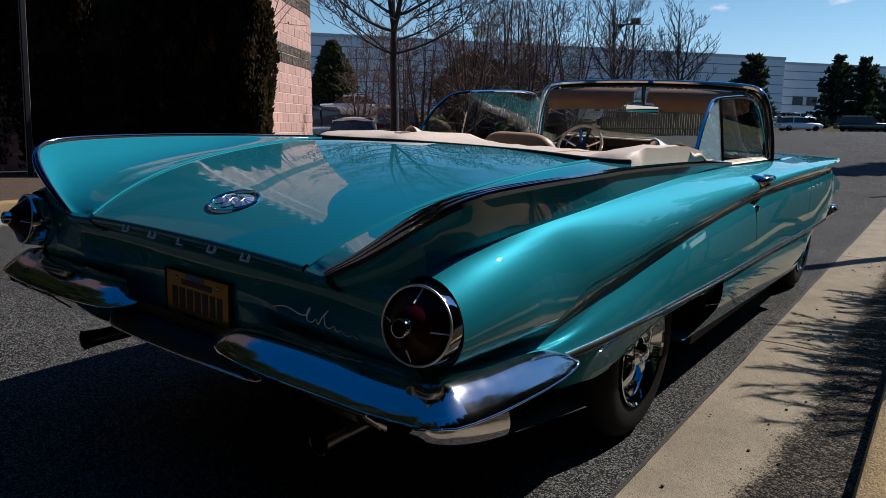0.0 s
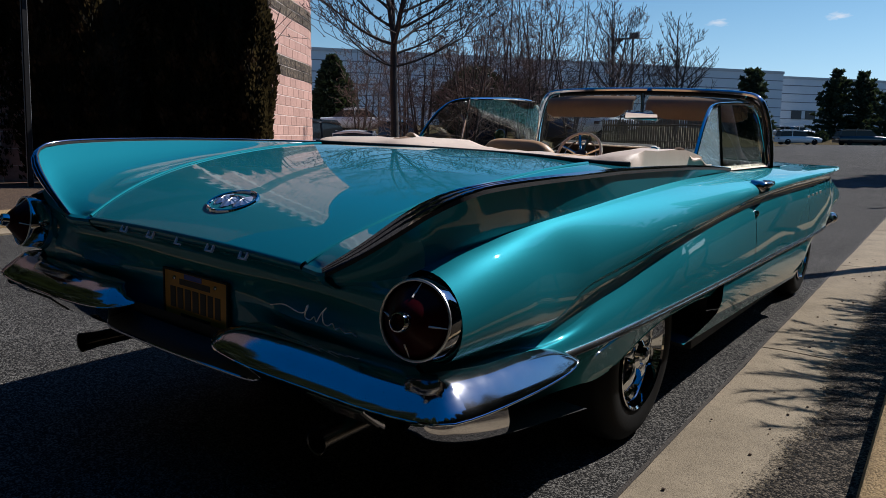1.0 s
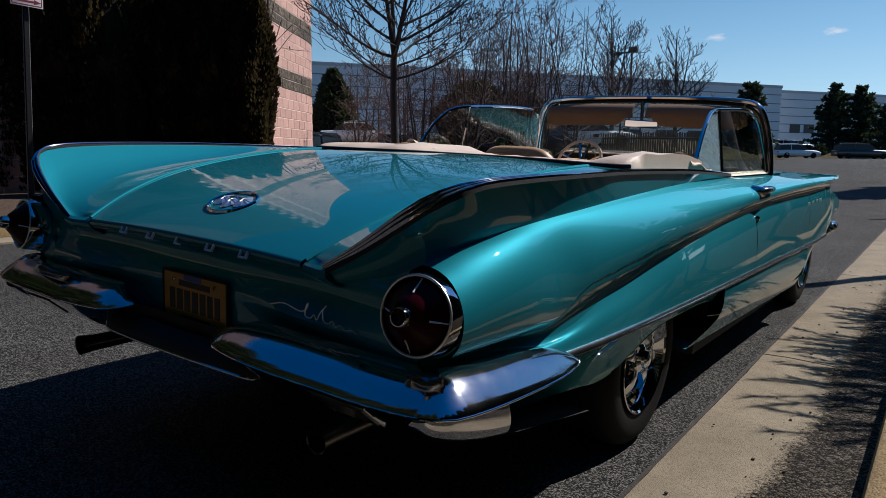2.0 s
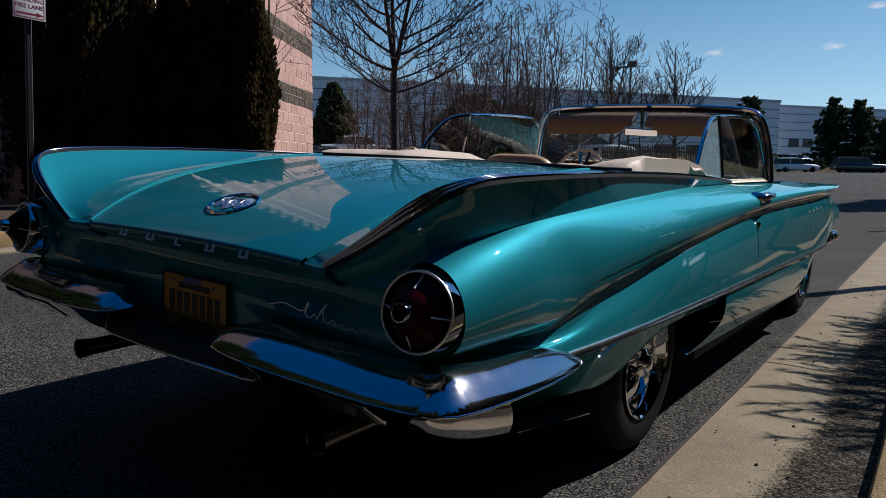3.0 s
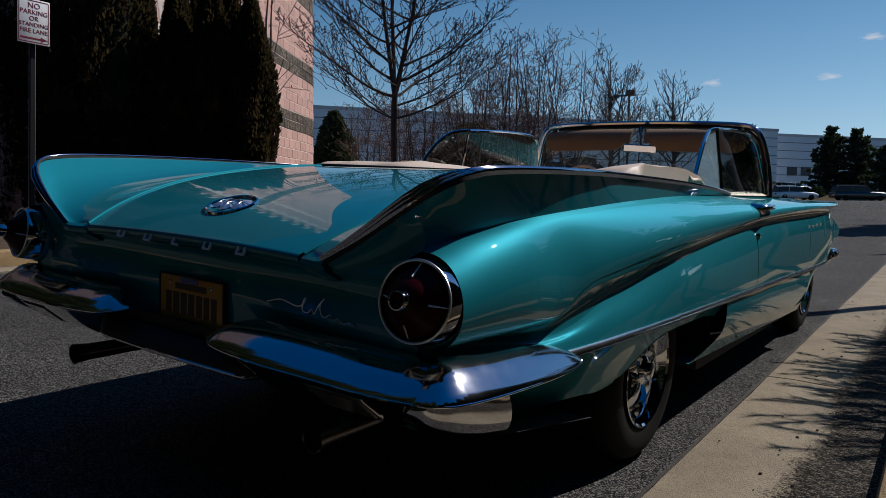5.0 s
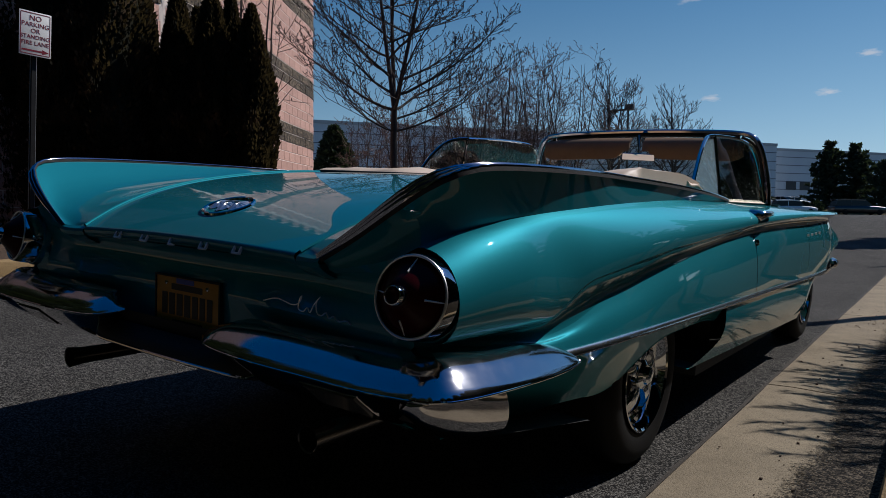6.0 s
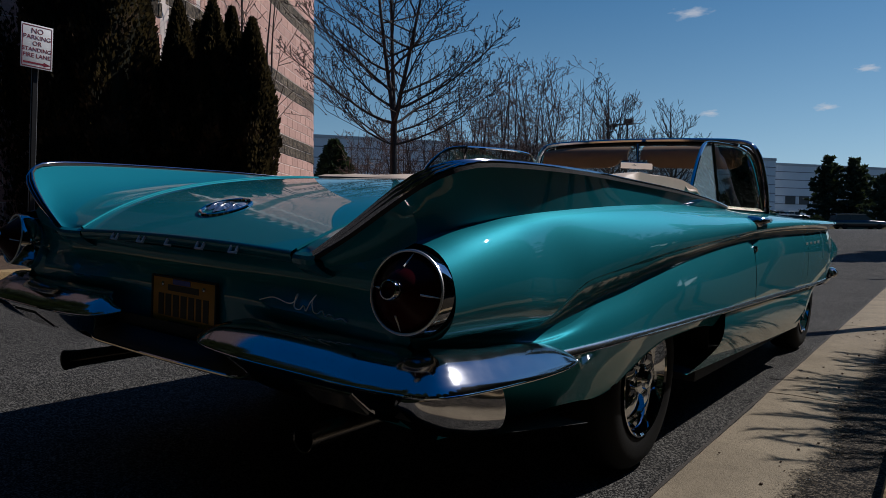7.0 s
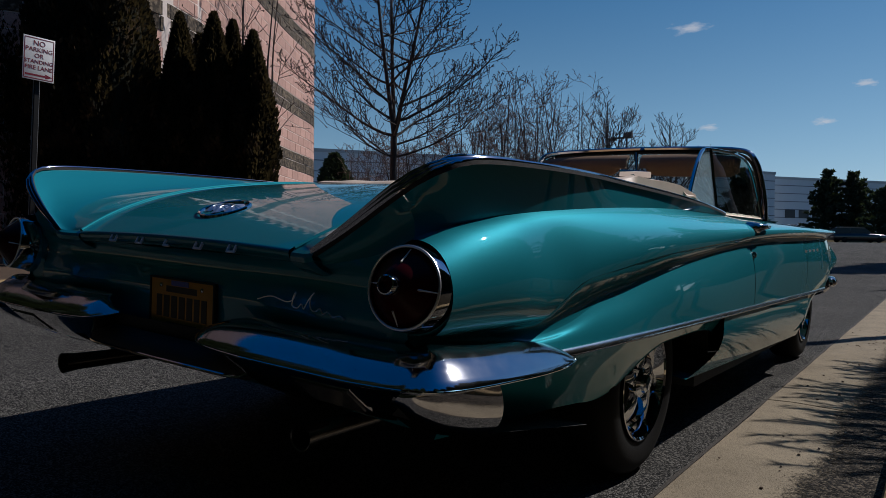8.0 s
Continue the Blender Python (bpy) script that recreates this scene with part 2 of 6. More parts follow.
class Mesh:
    """Collects lofted sheets, tubes and boxes into one mesh."""

    def __init__(self):
        self.v, self.f = [], []

    def sheet(self, rows, closed_u=False, closed_v=False):
        rows = [list(r) for r in rows]
        nu, nv = len(rows), len(rows[0])
        self.f += grid_faces(nu, nv, closed_u, closed_v, len(self.v))
        for r in rows:
            self.v += [tuple(map(float, p)) for p in r]
        return self

    def slab(self, rows, thick):
        """A sheet with thickness (a vector) and closed rims."""
        top = [[np.array(p, float) for p in r] for r in rows]
        t = np.array(thick, float)
        bot = [[p - t for p in r] for r in top]
        nu, nv = len(top), len(top[0])
        a = len(self.v)
        b = a + nu * nv
        self.sheet(top)
        self.sheet(bot)
        ring = [(i, 0) for i in range(nu)] + [(nu - 1, j) for j in range(1, nv)] + [(i, nv - 1) for i in range(nu - 2, -1, -1)] + [(0, j) for j in range(nv - 2, 0, -1)]
        ids = [i * nv + j for i, j in ring]
        for k in range(len(ids)):
            p, q = ids[k], ids[(k + 1) % len(ids)]
            self.f.append((a + p, a + q, b + q, b + p))
        return self

    def tube(self, path, radius, sides=8, cap=True):
        path = [np.array(p, float) for p in path]
        n = len(path)
        rad = radius if hasattr(radius, "__len__") else [radius] * n
        prev = None
        base = len(self.v)
        for i, p in enumerate(path):
            t = path[min(i + 1, n - 1)] - path[max(i - 1, 0)]
            t = t / (np.linalg.norm(t) + 1e-9)
            if prev is None:
                ref = np.array([0, 0, 1.0]) if abs(t[2]) < 0.9 else np.array([1.0, 0, 0])
            else:
                ref = prev
            a = ref - t * (ref @ t)
            a /= np.linalg.norm(a) + 1e-9
            prev = a
            b = np.cross(t, a)
            for k in range(sides):
                w = 2 * math.pi * k / sides
                self.v.append(tuple(p + rad[i] * (math.cos(w) * a + math.sin(w) * b)))
        self.f += grid_faces(n, sides, False, True, base)
        if cap:
            self.f.append(tuple(base + k for k in range(sides)))
            self.f.append(tuple(base + (n - 1) * sides + k for k in reversed(range(sides))))
        return self

    def box(self, lo, hi):
        x0, y0, z0 = lo
        x1, y1, z1 = hi
        b = len(self.v)
        self.v += [(x0, y0, z0), (x1, y0, z0), (x1, y1, z0), (x0, y1, z0), (x0, y0, z1), (x1, y0, z1), (x1, y1, z1), (x0, y1, z1)]
        self.f += [tuple(b + k for k in q) for q in ((0, 3, 2, 1), (4, 5, 6, 7), (0, 1, 5, 4), (1, 2, 6, 5), (2, 3, 7, 6), (3, 0, 4, 7))]
        return self

    def lathe(self, profile, centre, axis="y", sides=32):
        """profile: (along, radius) pairs round an axis through centre."""
        c = np.array(centre, float)
        rows = []
        for a, r in profile:
            ring = []
            for k in range(sides):
                w = 2 * math.pi * k / sides
                u, v = r * math.cos(w), r * math.sin(w)
                ring.append(c + (np.array([u, a, v]) if axis == "y" else np.array([a, u, v]) if axis == "x" else np.array([u, v, a])))
            rows.append(ring)
        return self.sheet(rows, closed_v=True)

    def mirror(self):
        m = Mesh()
        m.v = [(-x, y, z) for x, y, z in self.v]
        m.f = [tuple(reversed(f)) for f in self.f]
        return m

    def ob(self, name, material, parent=None, label="", smooth=True, sharp=40):
        return mesh_ob(name, self.v, self.f, material, parent, label, smooth, sharp)


def bevel_box(lo, hi, r=0.01, seg=2):
    bm = bmesh.new()
    bmesh.ops.create_cube(bm, size=1)
    for v in bm.verts:
        v.co = Vector([lo[i] + (hi[i] - lo[i]) * (v.co[i] + 0.5) for i in range(3)])
    bmesh.ops.bevel(bm, geom=bm.edges[:], offset=r, segments=seg, affect='EDGES', profile=0.5)
    return bm


def pchip(xs, ys):
    """A smooth curve through points that does not overshoot."""
    xs, ys = np.array(xs, float), np.array(ys, float)
    h, d = np.diff(xs), np.diff(ys) / np.diff(xs)
    m = np.zeros(len(xs))
    m[0], m[-1] = d[0], d[-1]
    for i in range(1, len(xs) - 1):
        if d[i - 1] * d[i] > 0:
            w1, w2 = 2 * h[i] + h[i - 1], h[i] + 2 * h[i - 1]
            m[i] = (w1 + w2) / (w1 / d[i - 1] + w2 / d[i])

    def f(x):
        x = min(max(x, xs[0]), xs[-1])
        i = int(min(np.searchsorted(xs, x, side="right") - 1, len(xs) - 2))
        t = (x - xs[i]) / h[i]
        return ((1 + 2 * t) * (1 - t) ** 2 * ys[i] + t * (1 - t) ** 2 * h[i] * m[i] + t * t * (3 - 2 * t) * ys[i + 1] + t * t * (t - 1) * h[i] * m[i + 1])
    return f


def line3(rows):
    """rows of (key, x, z) -> a function of the key that gives (x, z)."""
    k = [r[0] for r in rows]
    fx, fz = pchip(k, [r[1] for r in rows]), pchip(k, [r[2] for r in rows])
    return lambda y: (fx(y), fz(y))


def space(points, n):
    """n points evenly along a smooth curve through points (Catmull-Rom)."""
    p = [np.array(q, float) for q in points]
    p = [2 * p[0] - p[1]] + p + [2 * p[-1] - p[-2]]
    fine = []
    for i in range(1, len(p) - 2):
        for k in range(12):
            t = k / 12
            fine.append(0.5 * (2 * p[i] + (p[i + 1] - p[i - 1]) * t + (2 * p[i - 1] - 5 * p[i] + 4 * p[i + 1] - p[i + 2]) * t * t + (3 * p[i] - p[i - 1] - 3 * p[i + 1] + p[i + 2]) * t ** 3))
    fine.append(p[-2])
    fine = np.array(fine)
    s = np.r_[0, np.cumsum(np.linalg.norm(np.diff(fine, axis=0), axis=1))]
    u = np.linspace(0, s[-1], n)
    return [np.array([np.interp(w, s, fine[:, i]) for i in range(fine.shape[1])]) for w in u]


def bez(p0, p1, p2, p3, n):
    t = np.linspace(0, 1, n)[:, None]
    return list((1 - t) ** 3 * np.array(p0) + 3 * t * (1 - t) ** 2 * np.array(p1) + 3 * t * t * (1 - t) * np.array(p2) + t ** 3 * np.array(p3))


def empty(name, m=None):
    e = new(name)
    if m is not None:
        e.matrix_world = m
    return e


# ------------------------------------------------------------------ site
ASPHALT = mat("asphalt", (0.0115, 0.0114, 0.0113), rough=0.95, vary=0.35, vscale=0.9, second=(0.185, 0.176, 0.160), mixscale=110, mixpos=0.64, mixwidth=0.15, detail=3, bump=0.7, bscale=260, bdist=0.008, spec=0.15, cells=200)
CONCRETE = mat("old_concrete", (0.295, 0.243, 0.168), rough=0.9, vary=0.26, vscale=2.2, second=(0.125, 0.10, 0.070), mixscale=40, mixpos=0.72, mixwidth=0.24, detail=4, bump=0.5, bscale=220, bdist=0.005, rnd=0.06, spec=0.2, cells=270)
KERB = mat("kerb_concrete", (0.34, 0.235, 0.115), rough=0.88, vary=0.28, vscale=2.6, second=(0.14, 0.095, 0.05), mixscale=40, mixpos=0.70, mixwidth=0.24, bump=0.8, bscale=110, bdist=0.007, rnd=0.06, spec=0.2, cells=140)
# unseen verge: mulch colour lowered to darken its reflection in the car side
VERGE = mat("darkened_mulch", (0.020, 0.015, 0.010), rough=0.95, vary=0.4, vscale=5, second=(0.045, 0.034, 0.020), mixscale=30, mixpos=0.58, mixwidth=0.1, bump=0.5, bscale=40, bdist=0.02, spec=0.03)
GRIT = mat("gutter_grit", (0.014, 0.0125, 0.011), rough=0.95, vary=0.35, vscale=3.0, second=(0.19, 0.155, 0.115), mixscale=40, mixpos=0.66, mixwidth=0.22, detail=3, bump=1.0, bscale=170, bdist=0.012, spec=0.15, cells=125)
MULCH = mat("bark_mulch", (0.085, 0.050, 0.030), rough=0.95, vary=0.35, vscale=9, second=(0.16, 0.11, 0.07), mixscale=45, mixpos=0.58, mixwidth=0.08, bump=1.0, bscale=60, bdist=0.03)
GRASS = mat("winter_grass", (0.120, 0.088, 0.036), rough=0.95, vary=0.5, vscale=1.6, second=(0.030, 0.026, 0.012), mixscale=3.0, mixpos=0.50, mixwidth=0.12, bump=0.8, bscale=25, bdist=0.05, spec=0.1)
BLOCK = mat("pink_split_block", (0.60, 0.36, 0.29), rough=0.9, vary=0.12, vscale=9, second=(0.48, 0.28, 0.225), mixscale=30, mixpos=0.6, mixwidth=0.15, bump=0.6, bscale=60, bdist=0.010, rnd=0.10)
BLOCKDARK = mat("dark_split_block", (0.050, 0.037, 0.025), rough=0.92, vary=0.4, vscale=10, second=(0.22, 0.165, 0.11), mixscale=14, mixpos=0.55, mixwidth=0.10, bump=0.9, bscale=40, bdist=0.02, rnd=0.3)
MORTAR = mat("mortar", (0.82, 0.70, 0.62), rough=0.95, vary=0.15, vscale=8, bump=0.3, bscale=90, bdist=0.004)
BARK = mat("grey_bark", (0.045, 0.038, 0.034), rough=0.9, vary=0.3, vscale=14, bump=0.7, bscale=40, bdist=0.02)
TWIG = mat("brown_twigs", (0.035, 0.026, 0.024), rough=0.9, vary=0.3, vscale=10, rnd=0.2)
REDTWIG = mat("reddish_twigs", (0.125, 0.088, 0.074), rough=0.9, vary=0.35, vscale=10, rnd=0.5)
ARBOR = mat("arborvitae_foliage", (0.015, 0.015, 0.008), rough=0.9, vary=0.4, vscale=5, second=(0.085, 0.050, 0.025), mixscale=3.0, mixpos=0.58, mixwidth=0.08, rnd=0.5, spec=0.15)
NEEDLE = mat("pine_needles", (0.022, 0.036, 0.018), rough=0.8, vary=0.35, vscale=2, rnd=0.35)


def let_light_through(m, tint, share):
    """Thin leaves pass some light: mixes a translucent layer into a surface."""
    n, l = m.node_tree.nodes, m.node_tree.links
    tr = n.new("ShaderNodeBsdfTranslucent")
    tr.inputs["Color"].default_value = (*tint, 1)
    mix = n.new("ShaderNodeMixShader")
    mix.inputs[0].default_value = share
    l.new(n["Principled BSDF"].outputs[0], mix.inputs[1])
    l.new(tr.outputs[0], mix.inputs[2])
    l.new(mix.outputs[0], n["Material Output"].inputs["Surface"])


let_light_through(ARBOR, (0.10, 0.075, 0.03), 0.26)
let_light_through(NEEDLE, (0.05, 0.07, 0.02), 0.25)
GALV = mat("galvanised_steel", (0.42, 0.43, 0.44), rough=0.45, metal=0.85, vary=0.2, vscale=12, rvary=0.1)
SIGNWHITE = mat("sign_white", (0.74, 0.74, 0.73), rough=0.4, vary=0.05, vscale=10)
SIGNRED = mat("sign_red", (0.20, 0.015, 0.03), rough=0.4)
WAREHOUSE = mat("pale_blue_grey_panel", (0.60, 0.63, 0.66), rough=0.7, vary=0.05, vscale=0.4, rnd=0.04)
WAREJOINT = mat("panel_joint", (0.16, 0.17, 0.20), rough=0.8, vary=0.1, vscale=1)
DOCK = mat("dock_door_dark", (0.03, 0.032, 0.036), rough=0.5, vary=0.2, vscale=1)
ROOFGREY = mat("roof_membrane", (0.45, 0.46, 0.47), rough=0.8, vary=0.1, vscale=0.5)
FENCEWOOD = mat("weathered_fence", (0.125, 0.088, 0.055), rough=0.9, vary=0.2, vscale=3, rnd=0.2, bump=0.4, bscale=20)
POLE = mat("dark_bronze_pole", (0.03, 0.028, 0.026), rough=0.5, vary=0.2, vscale=5)
CARGLASS = mat("tinted_car_glass", (0.012, 0.014, 0.016), rough=0.12, vary=0.1, vscale=2, spec=0.3)
FALL = -math.tan(radians(2.3))


def smooth(a, b, x):
    t = min(max((x - a) / (b - a), 0.0), 1.0)
    return t * t * (3 - 2 * t)


def ground_z(x, y):
    """The lane falls towards the kerb; the far lot lies a little higher."""
    near = 1.0 - 0.8 * smooth(12, 40, y)
    cl = min(max(x, -5.4), 1.7)
    return FALL * cl * near + 0.70 * smooth(11, 34, y) - 0.8 * smooth(200, 900, abs(y))


def drift(y):
    return -0.020 * y


xs = [-900, -400, -200, -100, -60, -40, -30, -24, -18, -14, -11, -9, -7.5, -6.4, -5.6, -5.4, -4.5, -3, -1.5, 0, 0.9, 1.7, 1.72, 3, 6, 12, 25, 60, 150, 400, 900]
ys = [-900, -300, -100, -40, -20, -12, -8, -5, -3, -1, 0, 1, 2, 3, 4, 5, 6, 8, 10, 12, 14, 17, 20, 24, 28, 33, 38, 44, 50, 58, 66, 75, 90, 110, 150, 220, 400, 900]
g = Mesh().sheet([[(x, y, ground_z(x, y)) for y in ys] for x in xs]).ob("ground", ASPHALT)
tagged(g, "coarse grey asphalt lane and parking lot", "ground", kind="structure")

# concrete gutter pan, slab by slab
gutter = empty("gutter_pan")
tagged(gutter, "worn tan concrete gutter strip with joints, beside asphalt", "pavement", kind="structure")
joints = [-6.8, -3.52, -0.22, 3.06, 6.35, 9.64, 12.9, 16.2, 19.5]
for k in range(len(joints) - 1):
    y0, y1 = joints[k] + 0.008, joints[k + 1] - 0.008
    rows = []
    for y in np.linspace(y0, y1, 24):
        wob = 0.008 * noise.noise(Vector((y * 1.7, 3.1, 0))) + 0.006 * noise.noise(Vector((y * 7.0, 1.3, 0)))
        row = []
        for u in np.linspace(0, 1, 6):
            x = 1.045 + drift(y) + wob * (1 - u) + 0.620 * u
            row.append((x, y, ground_z(x, y) + 0.010 - 0.008 * (1 if u == 0 else 0)))
        rows.append(row)
    Mesh().slab(rows, (0, 0, 0.05)).ob("slab", CONCRETE, gutter, smooth=False)
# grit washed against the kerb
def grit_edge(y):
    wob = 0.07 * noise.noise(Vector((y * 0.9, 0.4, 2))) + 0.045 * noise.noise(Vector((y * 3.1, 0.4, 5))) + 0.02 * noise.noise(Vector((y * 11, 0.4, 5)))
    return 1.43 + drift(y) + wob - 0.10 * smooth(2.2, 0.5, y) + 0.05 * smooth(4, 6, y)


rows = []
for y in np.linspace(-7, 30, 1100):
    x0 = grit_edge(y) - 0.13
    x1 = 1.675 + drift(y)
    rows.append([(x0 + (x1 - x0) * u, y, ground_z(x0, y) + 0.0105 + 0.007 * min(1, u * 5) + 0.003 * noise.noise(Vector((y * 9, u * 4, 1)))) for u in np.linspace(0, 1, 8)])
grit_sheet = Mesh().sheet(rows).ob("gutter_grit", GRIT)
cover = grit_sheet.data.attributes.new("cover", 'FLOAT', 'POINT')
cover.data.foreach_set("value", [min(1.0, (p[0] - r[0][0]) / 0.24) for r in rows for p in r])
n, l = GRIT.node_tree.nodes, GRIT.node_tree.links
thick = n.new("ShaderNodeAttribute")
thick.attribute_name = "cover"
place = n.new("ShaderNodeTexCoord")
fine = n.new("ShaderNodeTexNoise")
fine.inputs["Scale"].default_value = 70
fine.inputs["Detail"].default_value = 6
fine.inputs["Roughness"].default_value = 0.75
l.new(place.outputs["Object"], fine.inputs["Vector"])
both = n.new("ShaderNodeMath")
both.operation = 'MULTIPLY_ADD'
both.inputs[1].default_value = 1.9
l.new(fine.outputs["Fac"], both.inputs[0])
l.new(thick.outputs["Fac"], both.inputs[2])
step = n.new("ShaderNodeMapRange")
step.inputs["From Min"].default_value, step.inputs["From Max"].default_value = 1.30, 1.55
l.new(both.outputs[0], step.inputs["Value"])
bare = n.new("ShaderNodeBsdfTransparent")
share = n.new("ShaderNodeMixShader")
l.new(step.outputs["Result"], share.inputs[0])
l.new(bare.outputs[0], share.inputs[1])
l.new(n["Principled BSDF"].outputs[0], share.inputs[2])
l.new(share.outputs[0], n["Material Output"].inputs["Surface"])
tagged(grit_sheet, "dark grit washed against the kerb", "grit", kind="stuff")
m = Mesh()
rng = random.Random(4)
for k in range(80):
    y = rng.uniform(0.2, 7)
    x = 1.33 + drift(y) + rng.gauss(0.02, 0.09)
    if rng.random() < 0.25:
        x = rng.uniform(1.08, 1.55) + drift(y)
    r = rng.uniform(0.002, 0.006)
    z = ground_z(x, y) + 0.012
    m.box((x - r, y - r * rng.uniform(0.6, 1.6), z), (x + r, y + r, z + r * 0.8))
tagged(m.ob("fallen_debris", MULCH, smooth=False), "scattered dark bits of bark and seed on concrete", "debris", kind="stuff")
m = Mesh()
for k in range(5200):
    y = rng.uniform(-0.6, 7) if k % 2 else rng.uniform(-0.6, 2.6)
    x = grit_edge(y) + 0.01 - abs(rng.gauss(0, 0.045)) * (2.2 if rng.random() < 0.12 else 1.0)
    r = rng.uniform(0.0012, 0.0042)
    z = ground_z(x, y) + 0.0095
    b = len(m.v)
    m.v += [(x - r, y - r * rng.uniform(0.5, 1.2), z), (x + r, y - r * 0.3, z), (x, y + r, z), (x + r * 0.1, y, z + r * 0.45)]
    m.f += [(b, b + 1, b + 3), (b + 1, b + 2, b + 3), (b + 2, b, b + 3)]
tagged(m.ob("loose_grit", mat("sandy_grit", (0.045, 0.036, 0.027), rough=0.95, vary=0.4, vscale=6, second=(0.22, 0.175, 0.125), mixscale=90, mixpos=0.52, mixwidth=0.1, rnd=0.5, spec=0.1), smooth=False), "loose dark grit scattered over the concrete gutter", "grit", kind="stuff")
# tar seam between asphalt and gutter
rows = []
for y in np.linspace(-3, 14, 140):
    w = 0.014 + 0.009 * noise.noise(Vector((y * 5, 0, 9)))
    x = 1.043 + drift(y)
    rows.append([(x - w, y, ground_z(x, y) + 0.004), (x + 0.004, y, ground_z(x, y) + 0.007)])
tagged(Mesh().sheet(rows).ob("tar_seam", mat("tar", (0.045, 0.036, 0.028), rough=0.8, bump=0.6, bscale=80, vary=0.3, vscale=10)), "dark crack between asphalt and concrete gutter", "seam", kind="structure")


def kerb_run(name, x_at, y0, y1, width, height, label, base_in):
    """Kerb stones with rounded noses, one piece for each stretch between joints."""
    k = empty(name)
    tagged(k, label, "kerb", kind="structure")
    n = int((y1 - y0) / 3.0)
    s = 1 if width > 0 else -1
    w = abs(width)
    for i in range(n):
        a, b = y0 + 3.0 * i + 0.006, y0 + 3.0 * (i + 1) - 0.006
        rows = []
        for y in np.linspace(a, b, 10):
            x = x_at(y)
            z = ground_z(x, y)
            rows.append([(x + s * p, y, z + q5) for p, q5 in ((0, -0.1), (0.006, 0.06), (0.014, height - 0.035), (0.024, height - 0.012), (0.045, height), (w - 0.02, height + 0.004), (w, height - 0.01), (w, -0.1))])
        Mesh().slab(rows, (0, 0, 0.001)).ob("kerb_stone", KERB, k, sharp=35)
    return k


kerb_run("kerb_right", lambda y: 1.660 + drift(y), -8, 40, 0.17, 0.15, "tan concrete kerb with a rounded nose", 1)
kerb_run("kerb_left", lambda y: -5.42, -20, 10, -0.16, 0.15, "pale concrete kerb beside bark mulch", -1)
# gutter strip along the left kerb
rows = [[(-5.42 + 0.42 * u, y, ground_z(-5.2, y) + 0.008) for u in (0, 1)] for y in np.linspace(-20, 10, 20)]
tagged(Mesh().slab(rows, (0, 0, 0.03)).ob("gutter_left", CONCRETE), "pale concrete gutter along the far kerb", "pavement", kind="structure")

# verge behind the right kerb
rows = [[(1.825 + drift(y) + (60 - 1.8) * u ** 2, y, ground_z(1.7, y) + 0.14 + 0.25 * u + 0.03 * noise.noise(Vector((u * 9, y, 0)))) for u in np.linspace(0, 1, 16)] for y in np.linspace(-60, 40, 60)]
tagged(Mesh().sheet(rows).ob("verge", VERGE), "dark bark mulch verge behind the kerb", "mulch", kind="structure")

# planted bed by the building
bed_line = [(-5.57, -20), (-5.57, 8.5), (-6.2, 9.6), (-8.0, 10.4), (-12.5, 13.0), (-15.5, 17.0)]
wall_line = [(-16.0, -12.0), (-11.75, 1.2), (-10.55, 4.6), (-9.55, 5.7), (-10.2, 7.2), (-12.88, 11.23), (-15.1, 14.9)]
bl, wll = space(bed_line, 40), space([(x - 0.1, y) for x, y in wall_line], 40)
rows = []
for k in range(40):
    a, b = bl[k], wll[k]
    rows.append([(a[0] + (b[0] - a[0]) * u, a[1] + (b[1] - a[1]) * u, 0.30 + 0.06 * math.sin(math.pi * u) + 0.02 * noise.noise(Vector((k * 0.7, u * 6, 0)))) for u in np.linspace(0, 1, 12)])
tagged(Mesh().sheet(rows).ob("mulch_bed", MULCH), "brown bark mulch bed by the wall", "mulch", kind="structure")


# ------------------------------------------------------------------ curved block building
building = empty("block_building")
tagged(building, "pink block building with dark bands and a rounded corner", "building")
WL = [(-17.5, -16.0), (-11.9, 1.0), (-11.0, 3.6), (-10.5, 4.55), (-10.0, 5.35), (-9.62, 5.75), (-9.72, 6.2), (-10.2, 7.2), (-11.55, 9.1), (-13.0, 11.25), (-14.15, 13.0), (-15.2, 14.7), (-15.6, 15.25), (-16.1, 15.75), (-16.8, 16.15), (-18.2, 16.6), (-20, 17.3), (-32, 17.4)]
wpath = [np.array(p) for p in WL]
seg = np.r_[0, np.cumsum([np.linalg.norm(wpath[i + 1] - wpath[i]) for i in range(len(wpath) - 1)])]


def on_wall(s):
    return np.array([np.interp(s, seg, [p[0] for p in wpath]), np.interp(s, seg, [p[1] for p in wpath])])


WALL_TOP = 10.7
rows = []
for s in np.linspace(0, seg[-1], 90):
    p = on_wall(s)
    rows.append([(p[0], p[1], z) for z in (-0.2, 3, 6, 10, WALL_TOP - 0.02)])
Mesh().sheet(rows).ob("wall_core", MORTAR, building, "pinkish mortar")
outline = [on_wall(s) for s in np.linspace(0, seg[-1], 90)]
rv = [(p[0], p[1], WALL_TOP) for p in outline] + [(-32, -16, WALL_TOP)]
mesh_ob("roof", rv, [tuple(range(len(rv)))], ROOFGREY, building, smooth=False)
mesh_ob("rear_wall", [(-32, 17.4, -0.2), (-32, -16, -0.2), (-17.5, -16, -0.2), (-32, 17.4, WALL_TOP), (-32, -16, WALL_TOP), (-17.5, -16, WALL_TOP)], [(0, 1, 4, 3), (1, 2, 5, 4)], MORTAR, building, smooth=False)
near0, near1 = float(seg[7]) + 1.5, float(seg[13])
spare = {"pink": Mesh(), "dark": Mesh()}
